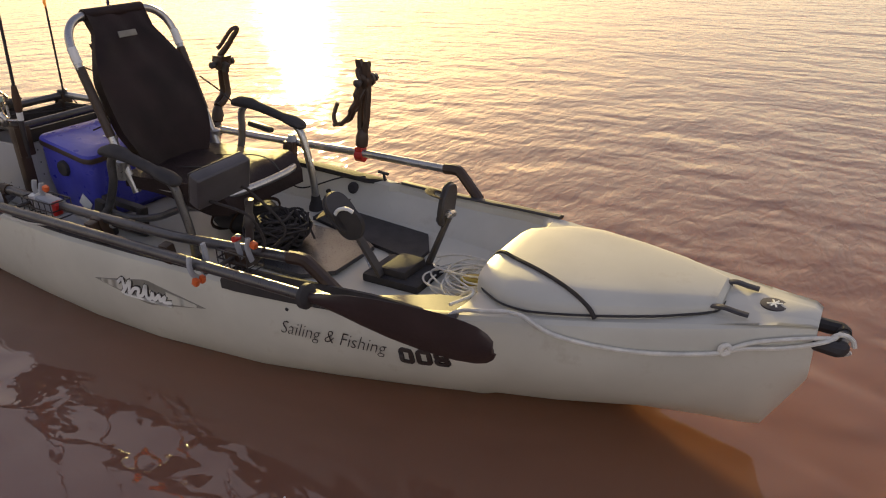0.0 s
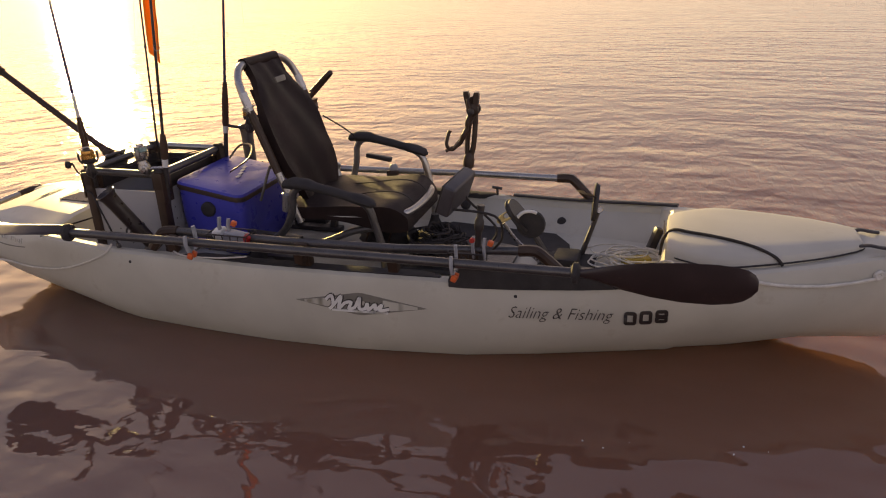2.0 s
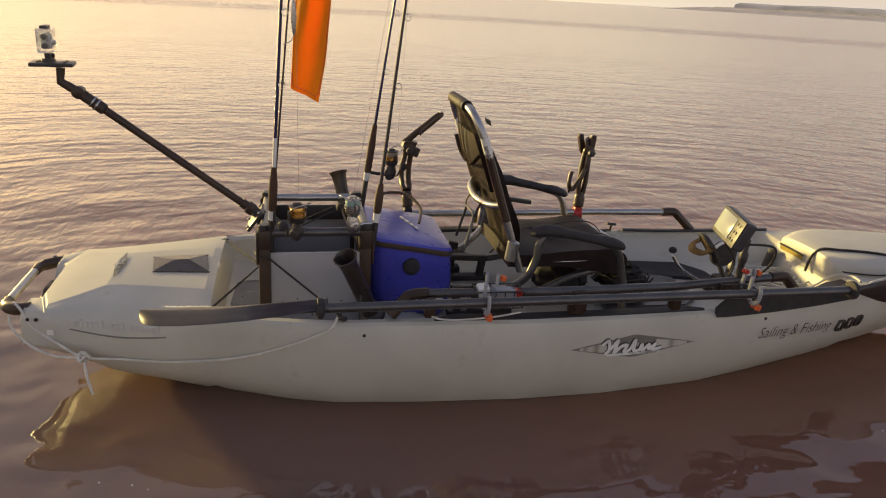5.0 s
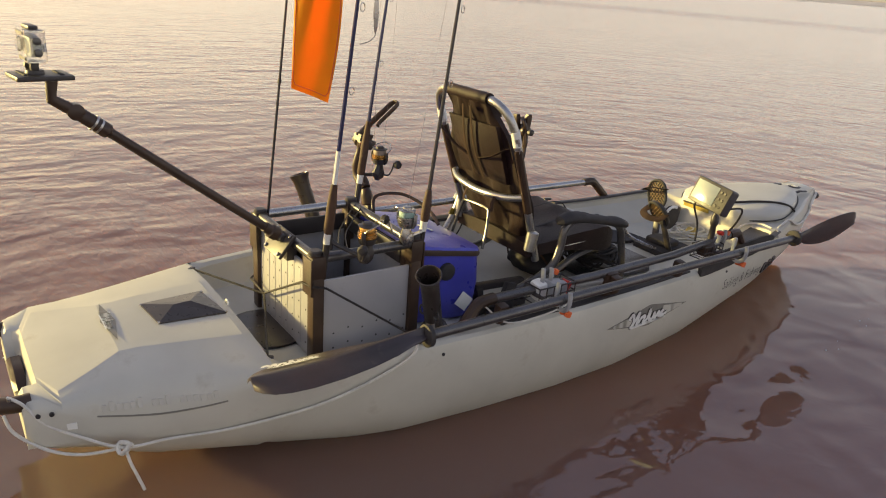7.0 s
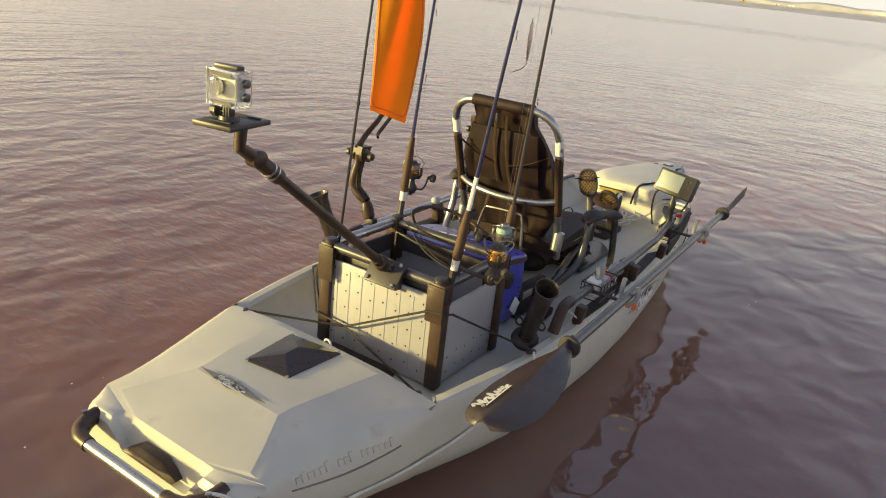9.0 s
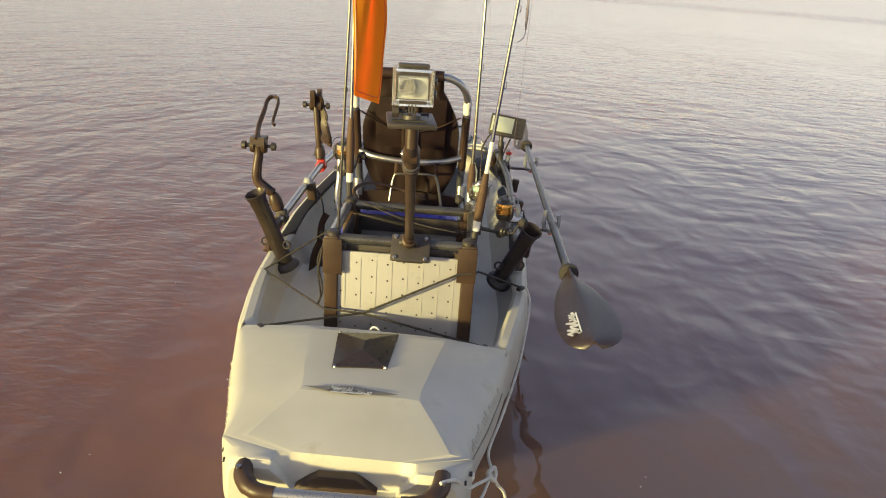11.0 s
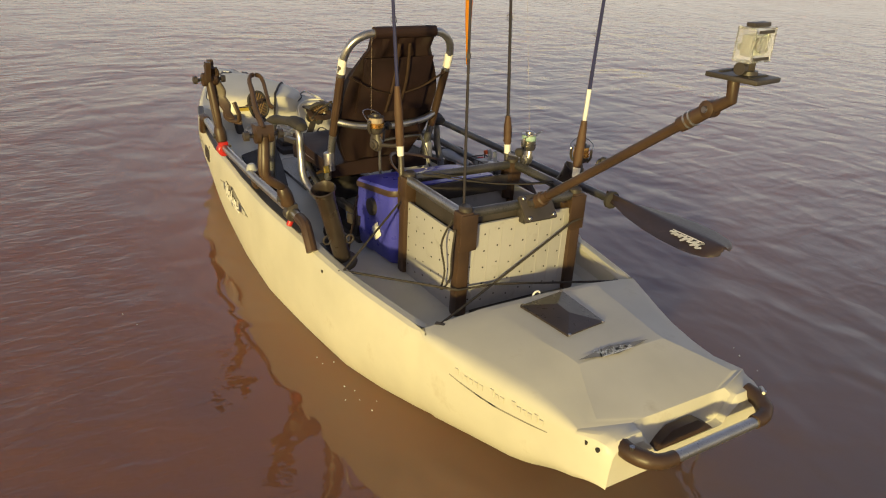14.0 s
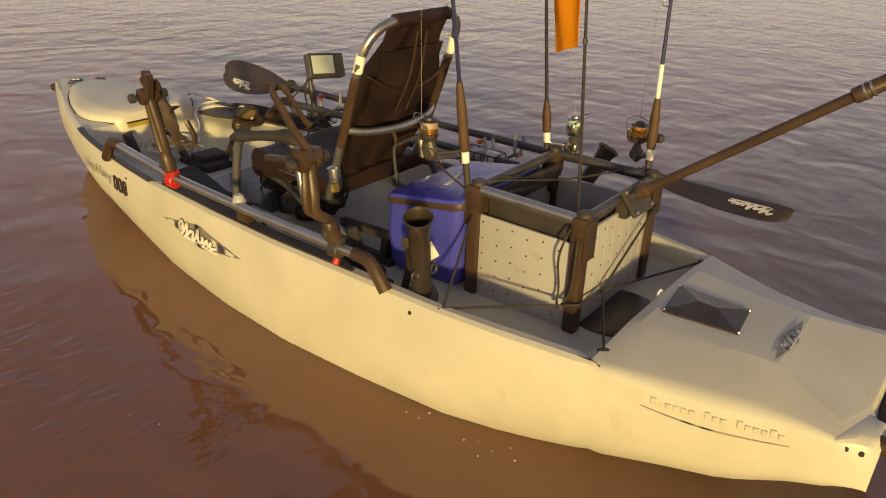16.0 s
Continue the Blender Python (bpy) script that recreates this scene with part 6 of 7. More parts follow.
def folded_holder(label, clamp, joint):
    """Two link bars up to a ratchet joint, and a wavy trough of a cradle that hangs folded from it and ends in an upturned finger."""
    t = thing("rod_holder", label, "rod holder", "clamp rod holders")
    clamp, joint = Vector(clamp), Vector(joint)
    up = holder_base(t, clamp, joint, True)
    across = up.cross(Vector((0, 1, 0))).normalized()
    start = clamp + up * 0.072
    for k in (-1, 1):
        bm = bmesh.new()
        tube(bm, spline([start + across * (0.006 * k), start.lerp(joint, 0.3) + across * (0.014 * k), start.lerp(joint, 0.7) + across * (0.013 * k), joint + across * (0.009 * k)], 5), 0.0112, 10, flat=1.2, up=(0, 1, 0))
        part("link_bar", bm, BRACKET, t)
    ratchet(t, joint)
    # two short prongs stand above the joint
    for dx, dy, lean in ((-0.020, 0.010, -0.014), (0.010, -0.012, 0.006)):
        bm = bmesh.new()
        loft(bm, [[joint + Vector((dx + lean * q + w * a, dy + 0.010 * b, z)) for a, b in ((-1, -1), (1, -1), (1, 1), (-1, 1))] for z, q, w in ((-0.005, 0.0, 0.010), (0.030, 0.5, 0.011), (0.058, 0.9, 0.012), (0.072, 1.0, 0.009))])
        part("prong", bm, BRACKET, t, angle=20)
    # the hanging trough: floor and two raised rims of uneven width
    line = spline([joint + Vector(p) for p in ((-0.012, -0.004, 0.050), (-0.004, -0.018, 0.006), (-0.012, -0.032, -0.042), (-0.022, -0.041, -0.078), (-0.042, -0.048, -0.115), (-0.068, -0.056, -0.146), (-0.090, -0.078, -0.150))], 5)
    wide = Vector((0.45, 0.85, 0.28)).normalized()
    widths = [0.018 + 0.005 * math.sin(k * 0.85) - 0.006 * (k / len(line)) for k in range(len(line))]
    floor_rows, rims = [], ([], [])
    for k, p in enumerate(line):
        d = (line[min(k + 1, len(line) - 1)] - line[max(k - 1, 0)]).normalized()
        out = d.cross(wide).normalized()
        floor_rows.append([p + wide * (widths[k] * a) + out * (0.006 * b) for a, b in ((-1, -1), (1, -1), (1, 1), (-1, 1))])
        for rim, a in zip(rims, (-1, 1)):
            rim.append(p + wide * (widths[k] * a) + out * 0.004)
    bm = bmesh.new()
    loft(bm, floor_rows)
    part("cradle_floor", bm, BRACKET, t, "wavy-edged trough floor")
    for rim in rims:
        bm = bmesh.new()
        tube(bm, rim, 0.0078, 8, flat=0.8)
        part("cradle_rim", bm, BRACKET, t)
    tip = line[-1]
    bm = bmesh.new()
    tube(bm, spline([tip + Vector((0.012, 0.012, 0.0)), tip, tip + Vector((-0.008, -0.002, 0.024)), tip + Vector((-0.002, 0.008, 0.058)), tip + Vector((0.004, 0.012, 0.074))], 5), 0.0102, 9, flat=0.75)
    part("finger", bm, BRACKET, t, "upturned finger")
    return t


def hook_holder(label, clamp, knee, joint, root, crown, gap):
    """Two bent link bars from the socket to a ratchet joint, and an open inverted-U hook that leans from root to crown."""
    t = thing("rod_holder", label, "rod holder", "clamp rod holders")
    clamp, knee, joint, root, crown, gap = Vector(clamp), Vector(knee), Vector(joint), Vector(root), Vector(crown), Vector(gap)
    top = clamp.lerp(knee, 0.78)
    top.y = clamp.y + 0.034
    up = holder_base(t, clamp, top, False)
    bm = bmesh.new()
    turned(bm, clamp + Vector((-0.005, 0.004, -0.022)), (0, 0.5, -1), [(0, 0.010), (0.018, 0.010), (0.021, 0.007)], 12)
    part("clamp_button", bm, RED, t, "red clamp button")
    for dx in (-0.016, 0.014):
        bm = bmesh.new()
        off = Vector((dx, 0, 0))
        tube(bm, spline([top + off * 0.5 - up * 0.012, top + off + Vector((0, 0.020, 0.004)), knee + off, knee + off + Vector((0, 0.002, 0.045)), joint + off * 0.8 - Vector((0, 0, 0.030)), joint + off * 0.8], 4), 0.0112, 10, flat=1.2, up=(0, 1, 0))
        part("link_bar", bm, BRACKET, t)
    ratchet(t, joint)
    lean = (crown - root).normalized()
    bm = bmesh.new()
    loft(bm, [[joint + Vector((dx, dy, dz)) for dx, dz in ((-0.028, 0.010), (0.026, 0.010), (0.034, 0.030), (-0.020, 0.034))] for dy in (-0.026, -0.022, 0.022, 0.026)])
    part("hook_base", bm, BRACKET, t)
    inner = crown - gap
    line = [root - lean * 0.018, root + lean * 0.006, root.lerp(crown, 0.35) + gap * 0.10, root.lerp(crown, 0.75), crown - lean * 0.004, crown - gap * 0.22 + lean * 0.018, crown - gap * 0.78 + lean * 0.018, inner - lean * 0.004, inner - lean * 0.050, inner - lean * 0.092, inner - lean * 0.105 - gap * 0.22]
    bm = bmesh.new()
    path = spline(line, 5)
    tube(bm, path, [0.0150 - 0.0065 * min(1.0, k / (0.6 * len(path))) for k in range(len(path))], 10, flat=0.62, up=gap)
    part("hook", bm, BRACKET, t, "open inverted-U hook")
    bm = bmesh.new()
    box(bm, joint + Vector((0.030, -0.012, -0.012)), (0.030, 0.020, 0.040), turn(0, 20, 0), 0.006)
    part("release_lever", bm, BLACK, t)
    return t


folded_holder("black folded rod holder with red clamp on the rail", (0.200, 0.452, 0.406), (0.226, 0.480, 0.683))
hook_holder("black clamp-on rod holder with an open hook on the port rail", (-0.556, 0.449, 0.406), (-0.560, 0.532, 0.545), (-0.552, 0.528, 0.672), (-0.556, 0.533, 0.705), (-0.436, 0.526, 0.812), (0.0, 0.042, 0.0))

# ---- pedal drive ----
drive = thing("pedal_drive", "black pedal drive unit standing in the cockpit floor well", "pedal drive")
bm = bmesh.new()
box(bm, (0.69, -0.01, 0.235), (0.20, 0.16, 0.030), None, 0.010)
box(bm, (0.69, -0.01, 0.258), (0.09, 0.12, 0.035), None, 0.012)
part("base", bm, RUBBER, drive)


def pedal(pivot, top, face):
    """A flat crank arm with an oval pad on top: dark rim, recessed plate and a diamond tread."""
    pivot, top, face = Vector(pivot), Vector(top), Vector(face).normalized()
    up = (top - pivot).normalized()
    side = up.cross(face).normalized()
    bm = bmesh.new()
    tube(bm, [pivot, pivot.lerp(top, 0.5), top], [0.018, 0.017, 0.015], 8, flat=0.55, up=face)
    arm = part("crank_arm", bm, BLACK, drive, "flat black crank arm")
    bm = bmesh.new()
    turned(bm, top - side * 0.022, side, [(0, 0.010), (0.004, 0.013), (0.040, 0.013), (0.044, 0.010)], 12)
    part("spindle", bm, STEEL, arm)
    c = top + up * 0.020 + face * 0.022
    tall, half = 0.066, 0.046
    tilt = (up + face * 0.25).normalized()
    out = side.cross(tilt).normalized()
    if out.dot(face) < 0:
        out = -out

    def rim(a, grow=1.0):
        k, q = math.cos(a), math.sin(a)
        return c + side * (half * grow * math.copysign(abs(k) ** 0.8, k)) + tilt * (tall * grow * math.copysign(abs(q) ** 0.8, q))

    ring = [2 * math.pi * k / 24 for k in range(24)]
    bm = bmesh.new()
    loft(bm, [[rim(a, 0.98) - out * 0.010 for a in ring], [rim(a, 1.0) - out * 0.004 for a in ring], [rim(a, 0.99) + out * 0.001 for a in ring]])
    p = part("pedal", bm, BLACK, drive, "dark oval pedal pad", angle=50)
    bm = bmesh.new()
    tube(bm, [rim(a, 0.97) + out * 0.003 for a in ring], 0.0062, 8, closed=True)
    part("pedal_rim", bm, RUBBER, p, "raised dark rim")
    for lean in (1, -1):
        for k in range(-5, 6):
            mid = c + side * (0.0155 * k)
            d = (tilt * 1.25 + side * lean).normalized()
            ends = []
            for way in (-1, 1):
                q = mid.copy()
                for j in range(60):
                    u, v = (q - c).dot(side) / (half * 0.93), (q - c).dot(tilt) / (tall * 0.93)
                    if u * u + v * v > 1:
                        break
                    q += d * (way * 0.003)
                ends.append(q + out * (0.0032 if lean > 0 else 0.0026))
            if (ends[0] - ends[1]).length < 0.012:
                continue
            bm = bmesh.new()
            tube(bm, ends, 0.0026, 6)
            part("tread", bm, PEDAL, p, "brown tread rib")
    bm = bmesh.new()
    tube(bm, spline([c - side * 0.046 + tilt * 0.02, c - side * 0.043 + tilt * 0.026 + out * 0.040, c + tilt * 0.034 + out * 0.058, c + side * 0.043 + tilt * 0.026 + out * 0.040, c + side * 0.046 + tilt * 0.02], 5), 0.015, 8, flat=0.16, up=tilt)
    part("strap", bm, STRAP, p, "webbing foot strap")
    return arm


pedal((0.735, 0.065, 0.25), (0.785, 0.115, 0.405), (-0.9, 0, 0.35))
pedal((0.655, -0.075, 0.25), (0.560, -0.085, 0.405), (-0.85, 0, 0.5))
bm = bmesh.new()
turned(bm, (0.575, -0.115, 0.415), (0, 1, 0), [(0, 0.05), (0.012, 0.052), (0.02, 0.04)], 18)
part("cover_disc", bm, RUBBER, drive, "dark round cover")
bm = bmesh.new()
tube(bm, [(0.575 - 0.050 * math.cos(a), -0.118, 0.415 + 0.050 * math.sin(a)) for a in (radians(10 + 12 * k) for k in range(10))], 0.006, 7)
part("cover_rim", bm, WHITE, drive, "pale curved rim")
bm = bmesh.new()
tube(bm, spline([(0.60, -0.05, 0.25), (0.50, 0.02, 0.30), (0.45, 0.03, 0.36)], 4), 0.007, 7)
part("adjuster_rod", bm, STEEL, drive)


# ---- cockpit floor, pockets and loose gear ----
def slab(bm, corners, thick):
    low = [bm.verts.new(c) for c in corners]
    top = [bm.verts.new((c[0], c[1], c[2] + thick)) for c in corners]
    n = len(low)
    bm.faces.new(list(reversed(low)))
    bm.faces.new(top)
    for k in range(n):
        bm.faces.new((low[k], low[(k + 1) % n], top[(k + 1) % n], top[k]))
    return bm


bm = bmesh.new()
slab(bm, [(0.153, 0.205, 0.226), (0.47, 0.119, 0.228), (0.685, 0.068, 0.231), (0.678, 0.159, 0.231), (0.61, 0.262, 0.231), (0.17, 0.322, 0.230), (0.15, 0.30, 0.228)], 0.012)
tagged(part("floor_mat", bm, RUBBER), "black rubber mat on the cockpit floor beside the drive", "mat", "floor mats")
bm = bmesh.new()
slab(bm, [(0.10, -0.17, 0.224), (0.42, -0.17, 0.225), (0.50, -0.10, 0.226), (0.50, 0.10, 0.226), (0.42, 0.15, 0.225), (0.10, 0.15, 0.224)], 0.014)
tagged(part("floor_mat", bm, DARKALU), "dark grey moulded foot plate on the cockpit floor", "mat", "floor mats")
bm = bmesh.new()
slab(bm, [(1.035, -0.325, 0.334), (1.04, -0.205, 0.330), (0.95, -0.225, 0.326), (0.72, -0.345, 0.318), (0.42, -0.414, 0.316), (0.42, -0.419, 0.316), (0.72, -0.378, 0.318), (0.95, -0.342, 0.326)][::-1], 0.010)
part("pocket_cover", bm, BLACK, kayak, "black pocket cover along the gunwale")
# upright black pocket panel along the starboard gunwale
bm = bmesh.new()
rows = []
for k in range(14):
    x = 0.375 + 0.60 * k / 13
    g, zg = hull_row(x)[:2]
    top = 0.378 - 0.016 * max(0.0, (x - 0.8) / 0.175) ** 2 - 0.04 * max(0.0, (0.40 - x) / 0.025) ** 2
    zg -= HEEL * g
    rows.append([Vector((x, -g - 0.004, zg - 0.016)), Vector((x, -g - 0.005, zg + 0.010)), Vector((x, -g + 0.004, top)), Vector((x, -g + 0.012, top)), Vector((x, -g + 0.010, zg - 0.004))])
loft(bm, rows)
part("side_pocket", bm, RUBBER, kayak, "black mesh pocket panel on the gunwale")
# added bag that fills the dark area below the chair's front
filler_bag = thing("filler_bag", "added dark bag shape filling the dark area under the chair's front", "bag")
bm = bmesh.new()
rows = []
for k in range(13):
    t = k / 12
    x = -0.115 + 0.20 * t
    fat = math.sin(math.pi * (0.06 + 0.88 * t)) ** 0.45
    rows.append([Vector((x + 0.006 * math.sin(5 * a + 9 * t), 0.05 + 0.115 * fat * math.cos(a) * (1 + 0.05 * math.sin(13 * t + 3 * a)),
                         0.274 + 0.046 * fat * math.sin(a) * (1 + 0.16 * math.sin(17 * t + 4 * a)))) for a in (2 * math.pi * j / 18 for j in range(18))])
loft(bm, rows)
part("bag_body", bm, RUBBER, filler_bag, angle=60)
for x in (-0.06, 0.03):
    bm = bmesh.new()
    tube(bm, [Vector((x, 0.05 + 0.122 * math.cos(a), 0.276 + 0.050 * math.sin(a))) for a in (2 * math.pi * j / 18 for j in range(18))], 0.006, 6, flat=0.35, closed=True)
    part("strap", bm, STRAP, filler_bag, "webbing strap round the bag")
bm = bmesh.new()
box(bm, (-0.015, 0.03, 0.330), (0.024, 0.016, 0.010), turn(0, 0, 20), 0.003)
part("buckle", bm, RED, filler_bag, "small red buckle")
random.seed(4)
bm = bmesh.new()
for k in range(56):
    p = Vector((0.215, -0.03, 0.245))
    pts = []
    a0 = random.uniform(0, 6.28)
    r = random.uniform(0.04, 0.10)
    for j in range(7):
        a = a0 + j * 0.9
        pts.append(p + Vector((r * math.cos(a) * random.uniform(0.7, 1.2), 1.1 * r * math.sin(a) * random.uniform(0.7, 1.2), random.uniform(0.0, 0.115) * (1 - r * 4) + 0.012)))
    tube(bm, spline(pts, 4), 0.0042, 5)
tagged(part("landing_net", bm, CORD), "heap of dark knotted netting on the cockpit floor", "net")
bm = bmesh.new()
for k in range(13):
    a0, r = random.uniform(0, 6.28), random.uniform(0.05, 0.11)
    c = Vector((0.905 + random.uniform(-0.05, 0.05), 0.02 + random.uniform(-0.05, 0.05), 0.240 + 0.0025 * k))
    tube(bm, spline([c + Vector((r * random.uniform(0.85, 1.2) * math.cos(a0 + a), 0.8 * r * random.uniform(0.85, 1.2) * math.sin(a0 + a), random.uniform(-0.003, 0.012))) for a in (0, 0.9, 1.8, 2.7, 3.6, 4.5, 5.4, 6.2)], 4), 0.0032, 6)
tube(bm, spline([(0.93, -0.10, 0.25), (0.97, -0.16, 0.30), (1.02, -0.18, 0.345), (1.05, -0.24, 0.365), (1.03, -0.31, 0.37)], 6), 0.0045, 6)
tagged(part("rope_coil", bm, ROPE), "loose coil of thin white rope on the cockpit floor", "rope")
bm = bmesh.new()
box(bm, (0.93, 0.02, 0.255), (0.10, 0.045, 0.03), turn(0, 0, 25), 0.008)
tagged(part("sponge", bm, YELLOW), "small yellow sponge on the cockpit floor", "sponge")
bm = bmesh.new()
box(bm, (1.0165, 0.075, 0.352), (0.004, 0.14, 0.018), turn(0, -6, 0))
sticker = tagged(part("warning_sticker", bm, YELLOW, kayak), "", "")
bm = bmesh.new()
box(bm, (1.0145, 0.075, 0.364), (0.004, 0.15, 0.006), turn(0, -6, 0))
part("sticker_band", bm, DECAL, sticker)
for x, y, z, r in ((0.211, 0.372, 0.300, 0.022), (0.622, 0.322, 0.270, 0.018), (0.10, 0.362, 0.270, 0.010)):
    bm = bmesh.new()
    turned(bm, (x, y + 0.012, z), (0, -1, 0.25), [(0, r), (0.012, r), (0.018, r * 0.6)], 12)
    part("wall_knob", bm, RUBBER, kayak, "round black wall knob")
bm = bmesh.new()
tube(bm, [(0.343, 0.40, 0.345), (0.343, 0.392, 0.375)], 0.005, 8)
tube(bm, [(0.322, 0.391, 0.380), (0.364, 0.391, 0.376)], 0.006, 8)
part("tee_handle", bm, BLACK, kayak, "black pull handle")
bm = bmesh.new()
tube(bm, spline([(0.26, 0.392, 0.35), (0.16, 0.375, 0.335), (0.04, 0.345, 0.29), (-0.02, 0.33, 0.28), (-0.10, 0.33, 0.30)], 6), 0.003, 6)
part("rudder_line", bm, CORD, kayak, "thin black control line")
bm = bmesh.new()
box(bm, (0.985, 0.16, 0.285), (0.03, 0.035, 0.10), turn(0, 20, 20), 0.01)
part("strap_buckle", bm, BLACK, kayak)
lure = thing("fishing_lure", "small silver fishing lure hanging on a rod", "lure")
bm = bmesh.new()
loft(bm, [[Vector((-1.020 + r * math.cos(a), -0.345 + r * 0.6 * math.sin(a), z)) for a in (2 * math.pi * j / 8 for j in range(8))] for z, r in ((1.16, 0.001), (1.175, 0.005), (1.21, 0.008), (1.25, 0.005), (1.265, 0.001))])
part("body", bm, STEEL, lure)
bm = bmesh.new()
tube(bm, spline([(-1.02, -0.345, 1.16), (-1.03, -0.340, 1.145), (-1.05, -0.325, 1.135)], 4), 0.0012, 5)
part("hook", bm, STEEL, lure)
# loose strap ends and clips on the starboard rail
cord("cord_loop", "thin pale cord hanging over the starboard gunwale", "cord", [(-0.66, -0.43, 0.40), (-0.60, -0.47, 0.352), (-0.45, -0.474, 0.350), (-0.33, -0.46, 0.36)], 0.003, ROPE)
for x in (-0.62, -0.13, 0.2):
    bm = bmesh.new()
    box(bm, (x, -0.455, 0.382), (0.035, 0.03, 0.06), turn(8), 0.006)
    tagged(part("rail_bracket", bm, BRACKET), "dark moulded bracket on the starboard gunwale", "bracket", "rail brackets")


strap = thing("tie_strap", "brown webbing tie strap hanging beside the cooler bag", "strap")
bm = bmesh.new()
tube(bm, spline([(-0.655, 0.262, 0.470), (-0.668, 0.276, 0.440), (-0.672, 0.280, 0.405), (-0.664, 0.286, 0.365), (-0.680, 0.300, 0.325), (-0.672, 0.312, 0.262)], 5), 0.021, 8, flat=0.16, up=(0.4, 0.9, 0))
part("webbing", bm, STRAP, strap)
bm = bmesh.new()
box(bm, (-0.672, 0.283, 0.40), (0.010, 0.050, 0.034), turn(0, 0, -65), 0.003)
part("buckle", bm, BLACK, strap)

# black cleat on the deck beside the cooler, and a leash from the rail down to the floor
cleat = thing("deck_cleat", "black plastic deck cleat beside the cooler bag", "cleat")
bm = bmesh.new()
box(bm, (-0.555, 0.312, 0.250), (0.105, 0.062, 0.016), turn(0, 0, 8), 0.005)
part("base", bm, BLACK, cleat)
for x, tall in ((-0.590, 0.060), (-0.525, 0.078)):
    bm = bmesh.new()
    loft(bm, [[Vector((x + w * a + lean, 0.312 + 0.55 * w * b, z)) for a, b in ((-1, -1), (1, -1), (1, 1), (-1, 1))] for z, w, lean in ((0.252, 0.017, 0.0), (0.252 + tall * 0.5, 0.011, 0.002), (0.252 + tall * 0.85, 0.013, 0.004), (0.252 + tall, 0.008, 0.005))])
    part("horn", bm, RUBBER, cleat, angle=20)
bm = bmesh.new()
tube(bm, [Vector((-0.556, 0.312 + 0.019 * math.cos(a), 0.284 + 0.021 * math.sin(a))) for a in (k * math.pi / 7 for k in range(14))], 0.0048, 7, closed=True)
part("ring", bm, DARKALU, cleat, "dark metal ring")
cord("leash", "thin black leash running from the port rail to the floor", "cord", [(-0.120, 0.408, 0.392), (-0.130, 0.392, 0.370), (-0.150, 0.374, 0.330), (-0.185, 0.366, 0.285), (-0.230, 0.372, 0.240), (-0.285, 0.352, 0.236), (-0.330, 0.345, 0.238)], 0.0032, CORD)

bm = bmesh.new()
box(bm, (-0.318, 0.226, 0.452), (0.030, 0.006, 0.026), turn(10, 20, 15), 0.002)
part("tag", bm, YELLOW, seat, "small yellow fabric tag")
# flecks of foam drifting beside the hull
random.seed(21)
bm = bmesh.new()
for cx, cy, count in ((-1.10, 0.455, 6), (-0.93, 0.445, 4), (-1.55, 0.75, 2), (-0.4, 0.95, 2), (-1.9, 0.6, 3), (-1.5, -0.75, 3), (0.9, -0.75, 3), (1.3, -0.7, 3)):
    for k in range(count):
        r = random.uniform(0.0012, 0.003)
        ball(bm, (cx + random.gauss(0, 0.05), cy + random.gauss(0, 0.025), 0.031), (r, r, r * 0.6), None, 6)
tagged(part("foam_flecks", bm, WHITE), "scattered tiny white foam flecks floating on muddy water", "foam", kind="stuff")

# ---- far shore ----
random.seed(8)


def shore_x(y):
    return 640 - (0.002 if y < -60 else 0.0006) * (y + 60) ** 2


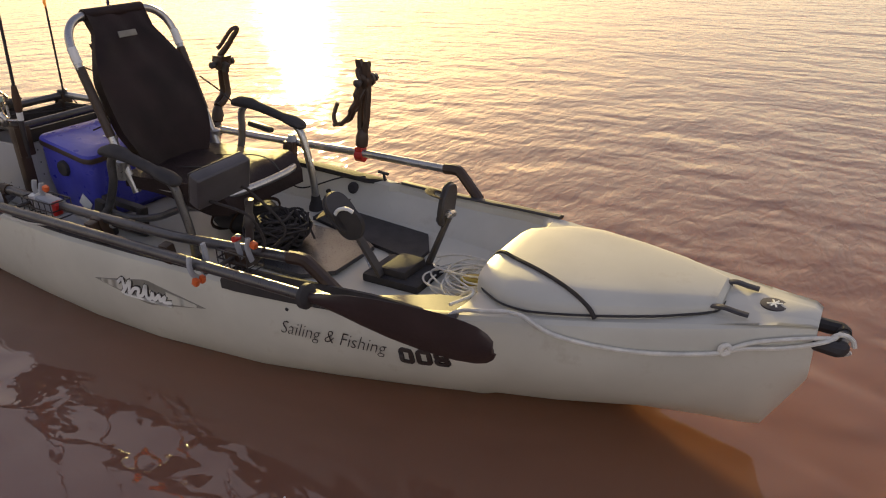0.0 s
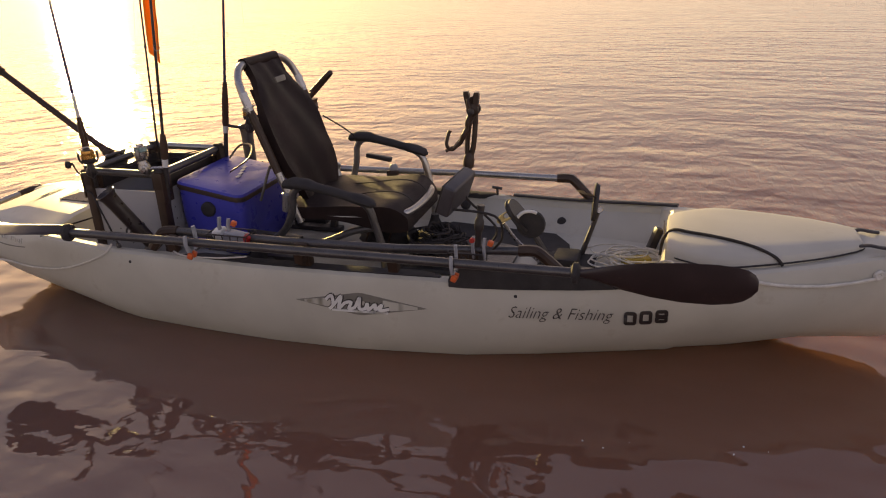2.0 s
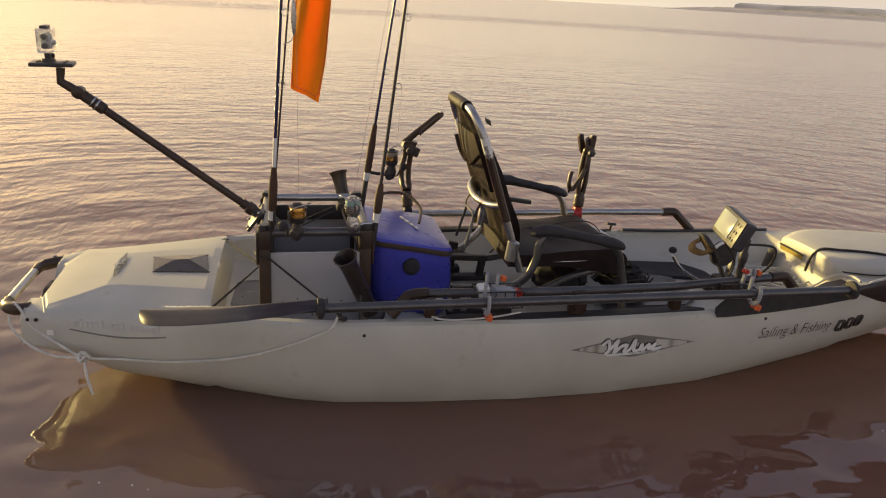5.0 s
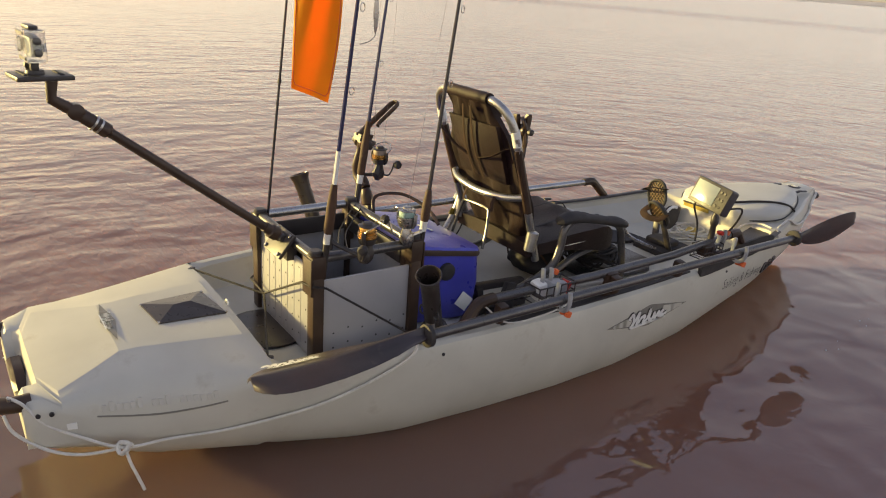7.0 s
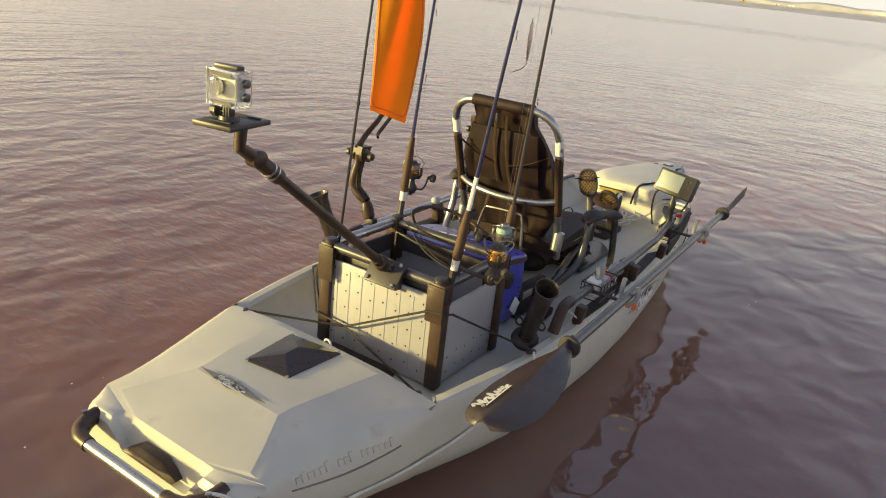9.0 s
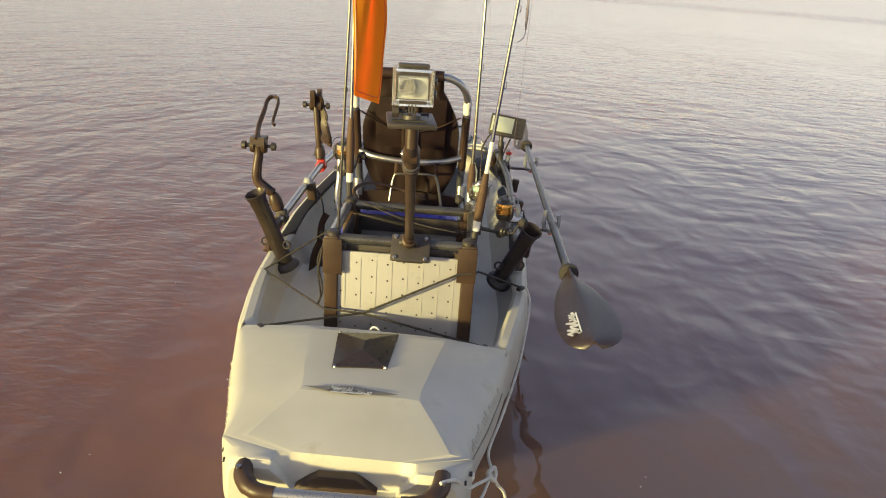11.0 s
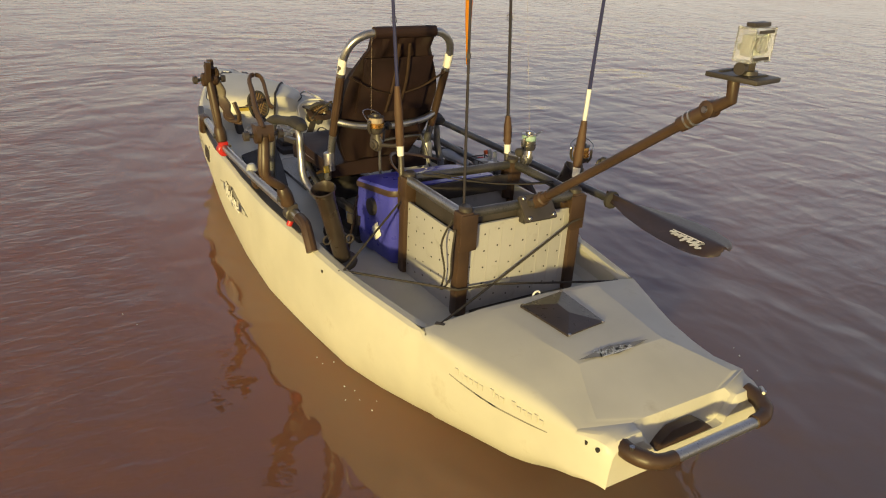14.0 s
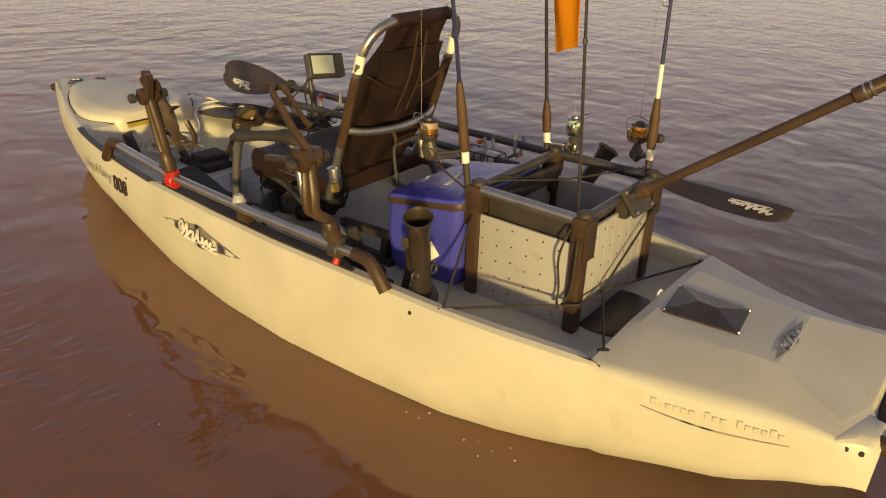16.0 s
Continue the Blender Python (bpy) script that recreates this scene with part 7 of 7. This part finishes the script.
# shore added further to port, to cover the bare sky there
flat, strand, woods = [], [], []
for k in range(110):
    y = 650 - 15.0 * k
    x = shore_x(y)
    h = 3.2 + 0.3 * math.sin(k * 0.5)
    flat.append([Vector((x - 14, y, -0.3)), Vector((x, y, 0.6)), Vector((x + 36, y, h)), Vector((x + 44, y, h)), Vector((x + 45, y, -0.3))])
    top = h + 1.0 + random.uniform(-0.12, 0.12)
    strand.append([Vector((x + 45, y, h - 0.3)), Vector((x + 47, y, top - 0.2)), Vector((x + 62, y, top)), Vector((x + 63, y, -0.5))])
    tall = top + 3.6 + 1.3 * math.sin(k * 0.37) + random.uniform(-0.9, 0.9)
    woods.append([Vector((x + 66, y, top - 1.0)), Vector((x + 67, y, tall - 1.5)), Vector((x + 71, y, tall)), Vector((x + 82, y, tall - 0.6)), Vector((x + 83, y, -0.5))])
for name, rows, mat, label, category in (("mud_bank", flat, MUD, "pale wet mud flat along the far shore", "mud flat"),
                                         ("backdrop", strand, SAND, "low pale sandy strand far across the water", "shore"),
                                         ("woods", woods, SCRUB, "hazy grey line of far woods behind the strand", "woods")):
    bm = bmesh.new()
    loft(bm, rows)
    tagged(part(name, bm, mat), label, category, kind="structure" if name != "woods" else "stuff")


def beach_tent(y, width, tall, mat, label):
    t = thing("beach_tent", label, "tent", "tents on the far shore")
    x = shore_x(y) + 52
    bm = bmesh.new()
    loft(bm, [[Vector((x + dx, y + width * (u - 0.5), 3.9 + tall * v)) for u, v in ((0, 0), (0.06, 0.55), (0.5, 1.0), (0.94, 0.55), (1, 0))] for dx in (0.0, 2.6)])
    part("canopy", bm, mat, t)
    # dark slab put in as the shade inside the entrance
    bm = bmesh.new()
    box(bm, (x - 0.03, y, 4.1 + tall * 0.25), (0.05, width * 0.3, tall * 0.5))
    part("entrance", bm, RUBBER, t, "dark slab for the shaded entrance")


# tents for the yellow specks ashore; far white boats reuse the tent shape
for y, width, tall, mat, label in ((206, 5.0, 1.6, YELLOW, "yellow beach tent on the far strand"), (176, 3.2, 1.5, YELLOW, "small yellow beach tent on the far strand"), (147, 3.6, 1.5, YELLOW, "small yellow beach tent on the far strand"),
                                   (122, 4.4, 1.1, WHITE, "far white boat drawn as a low tent shape"), (111, 4.6, 1.2, WHITE, "far white boat drawn as a low tent shape")):
    beach_tent(y, width, tall, mat, label)
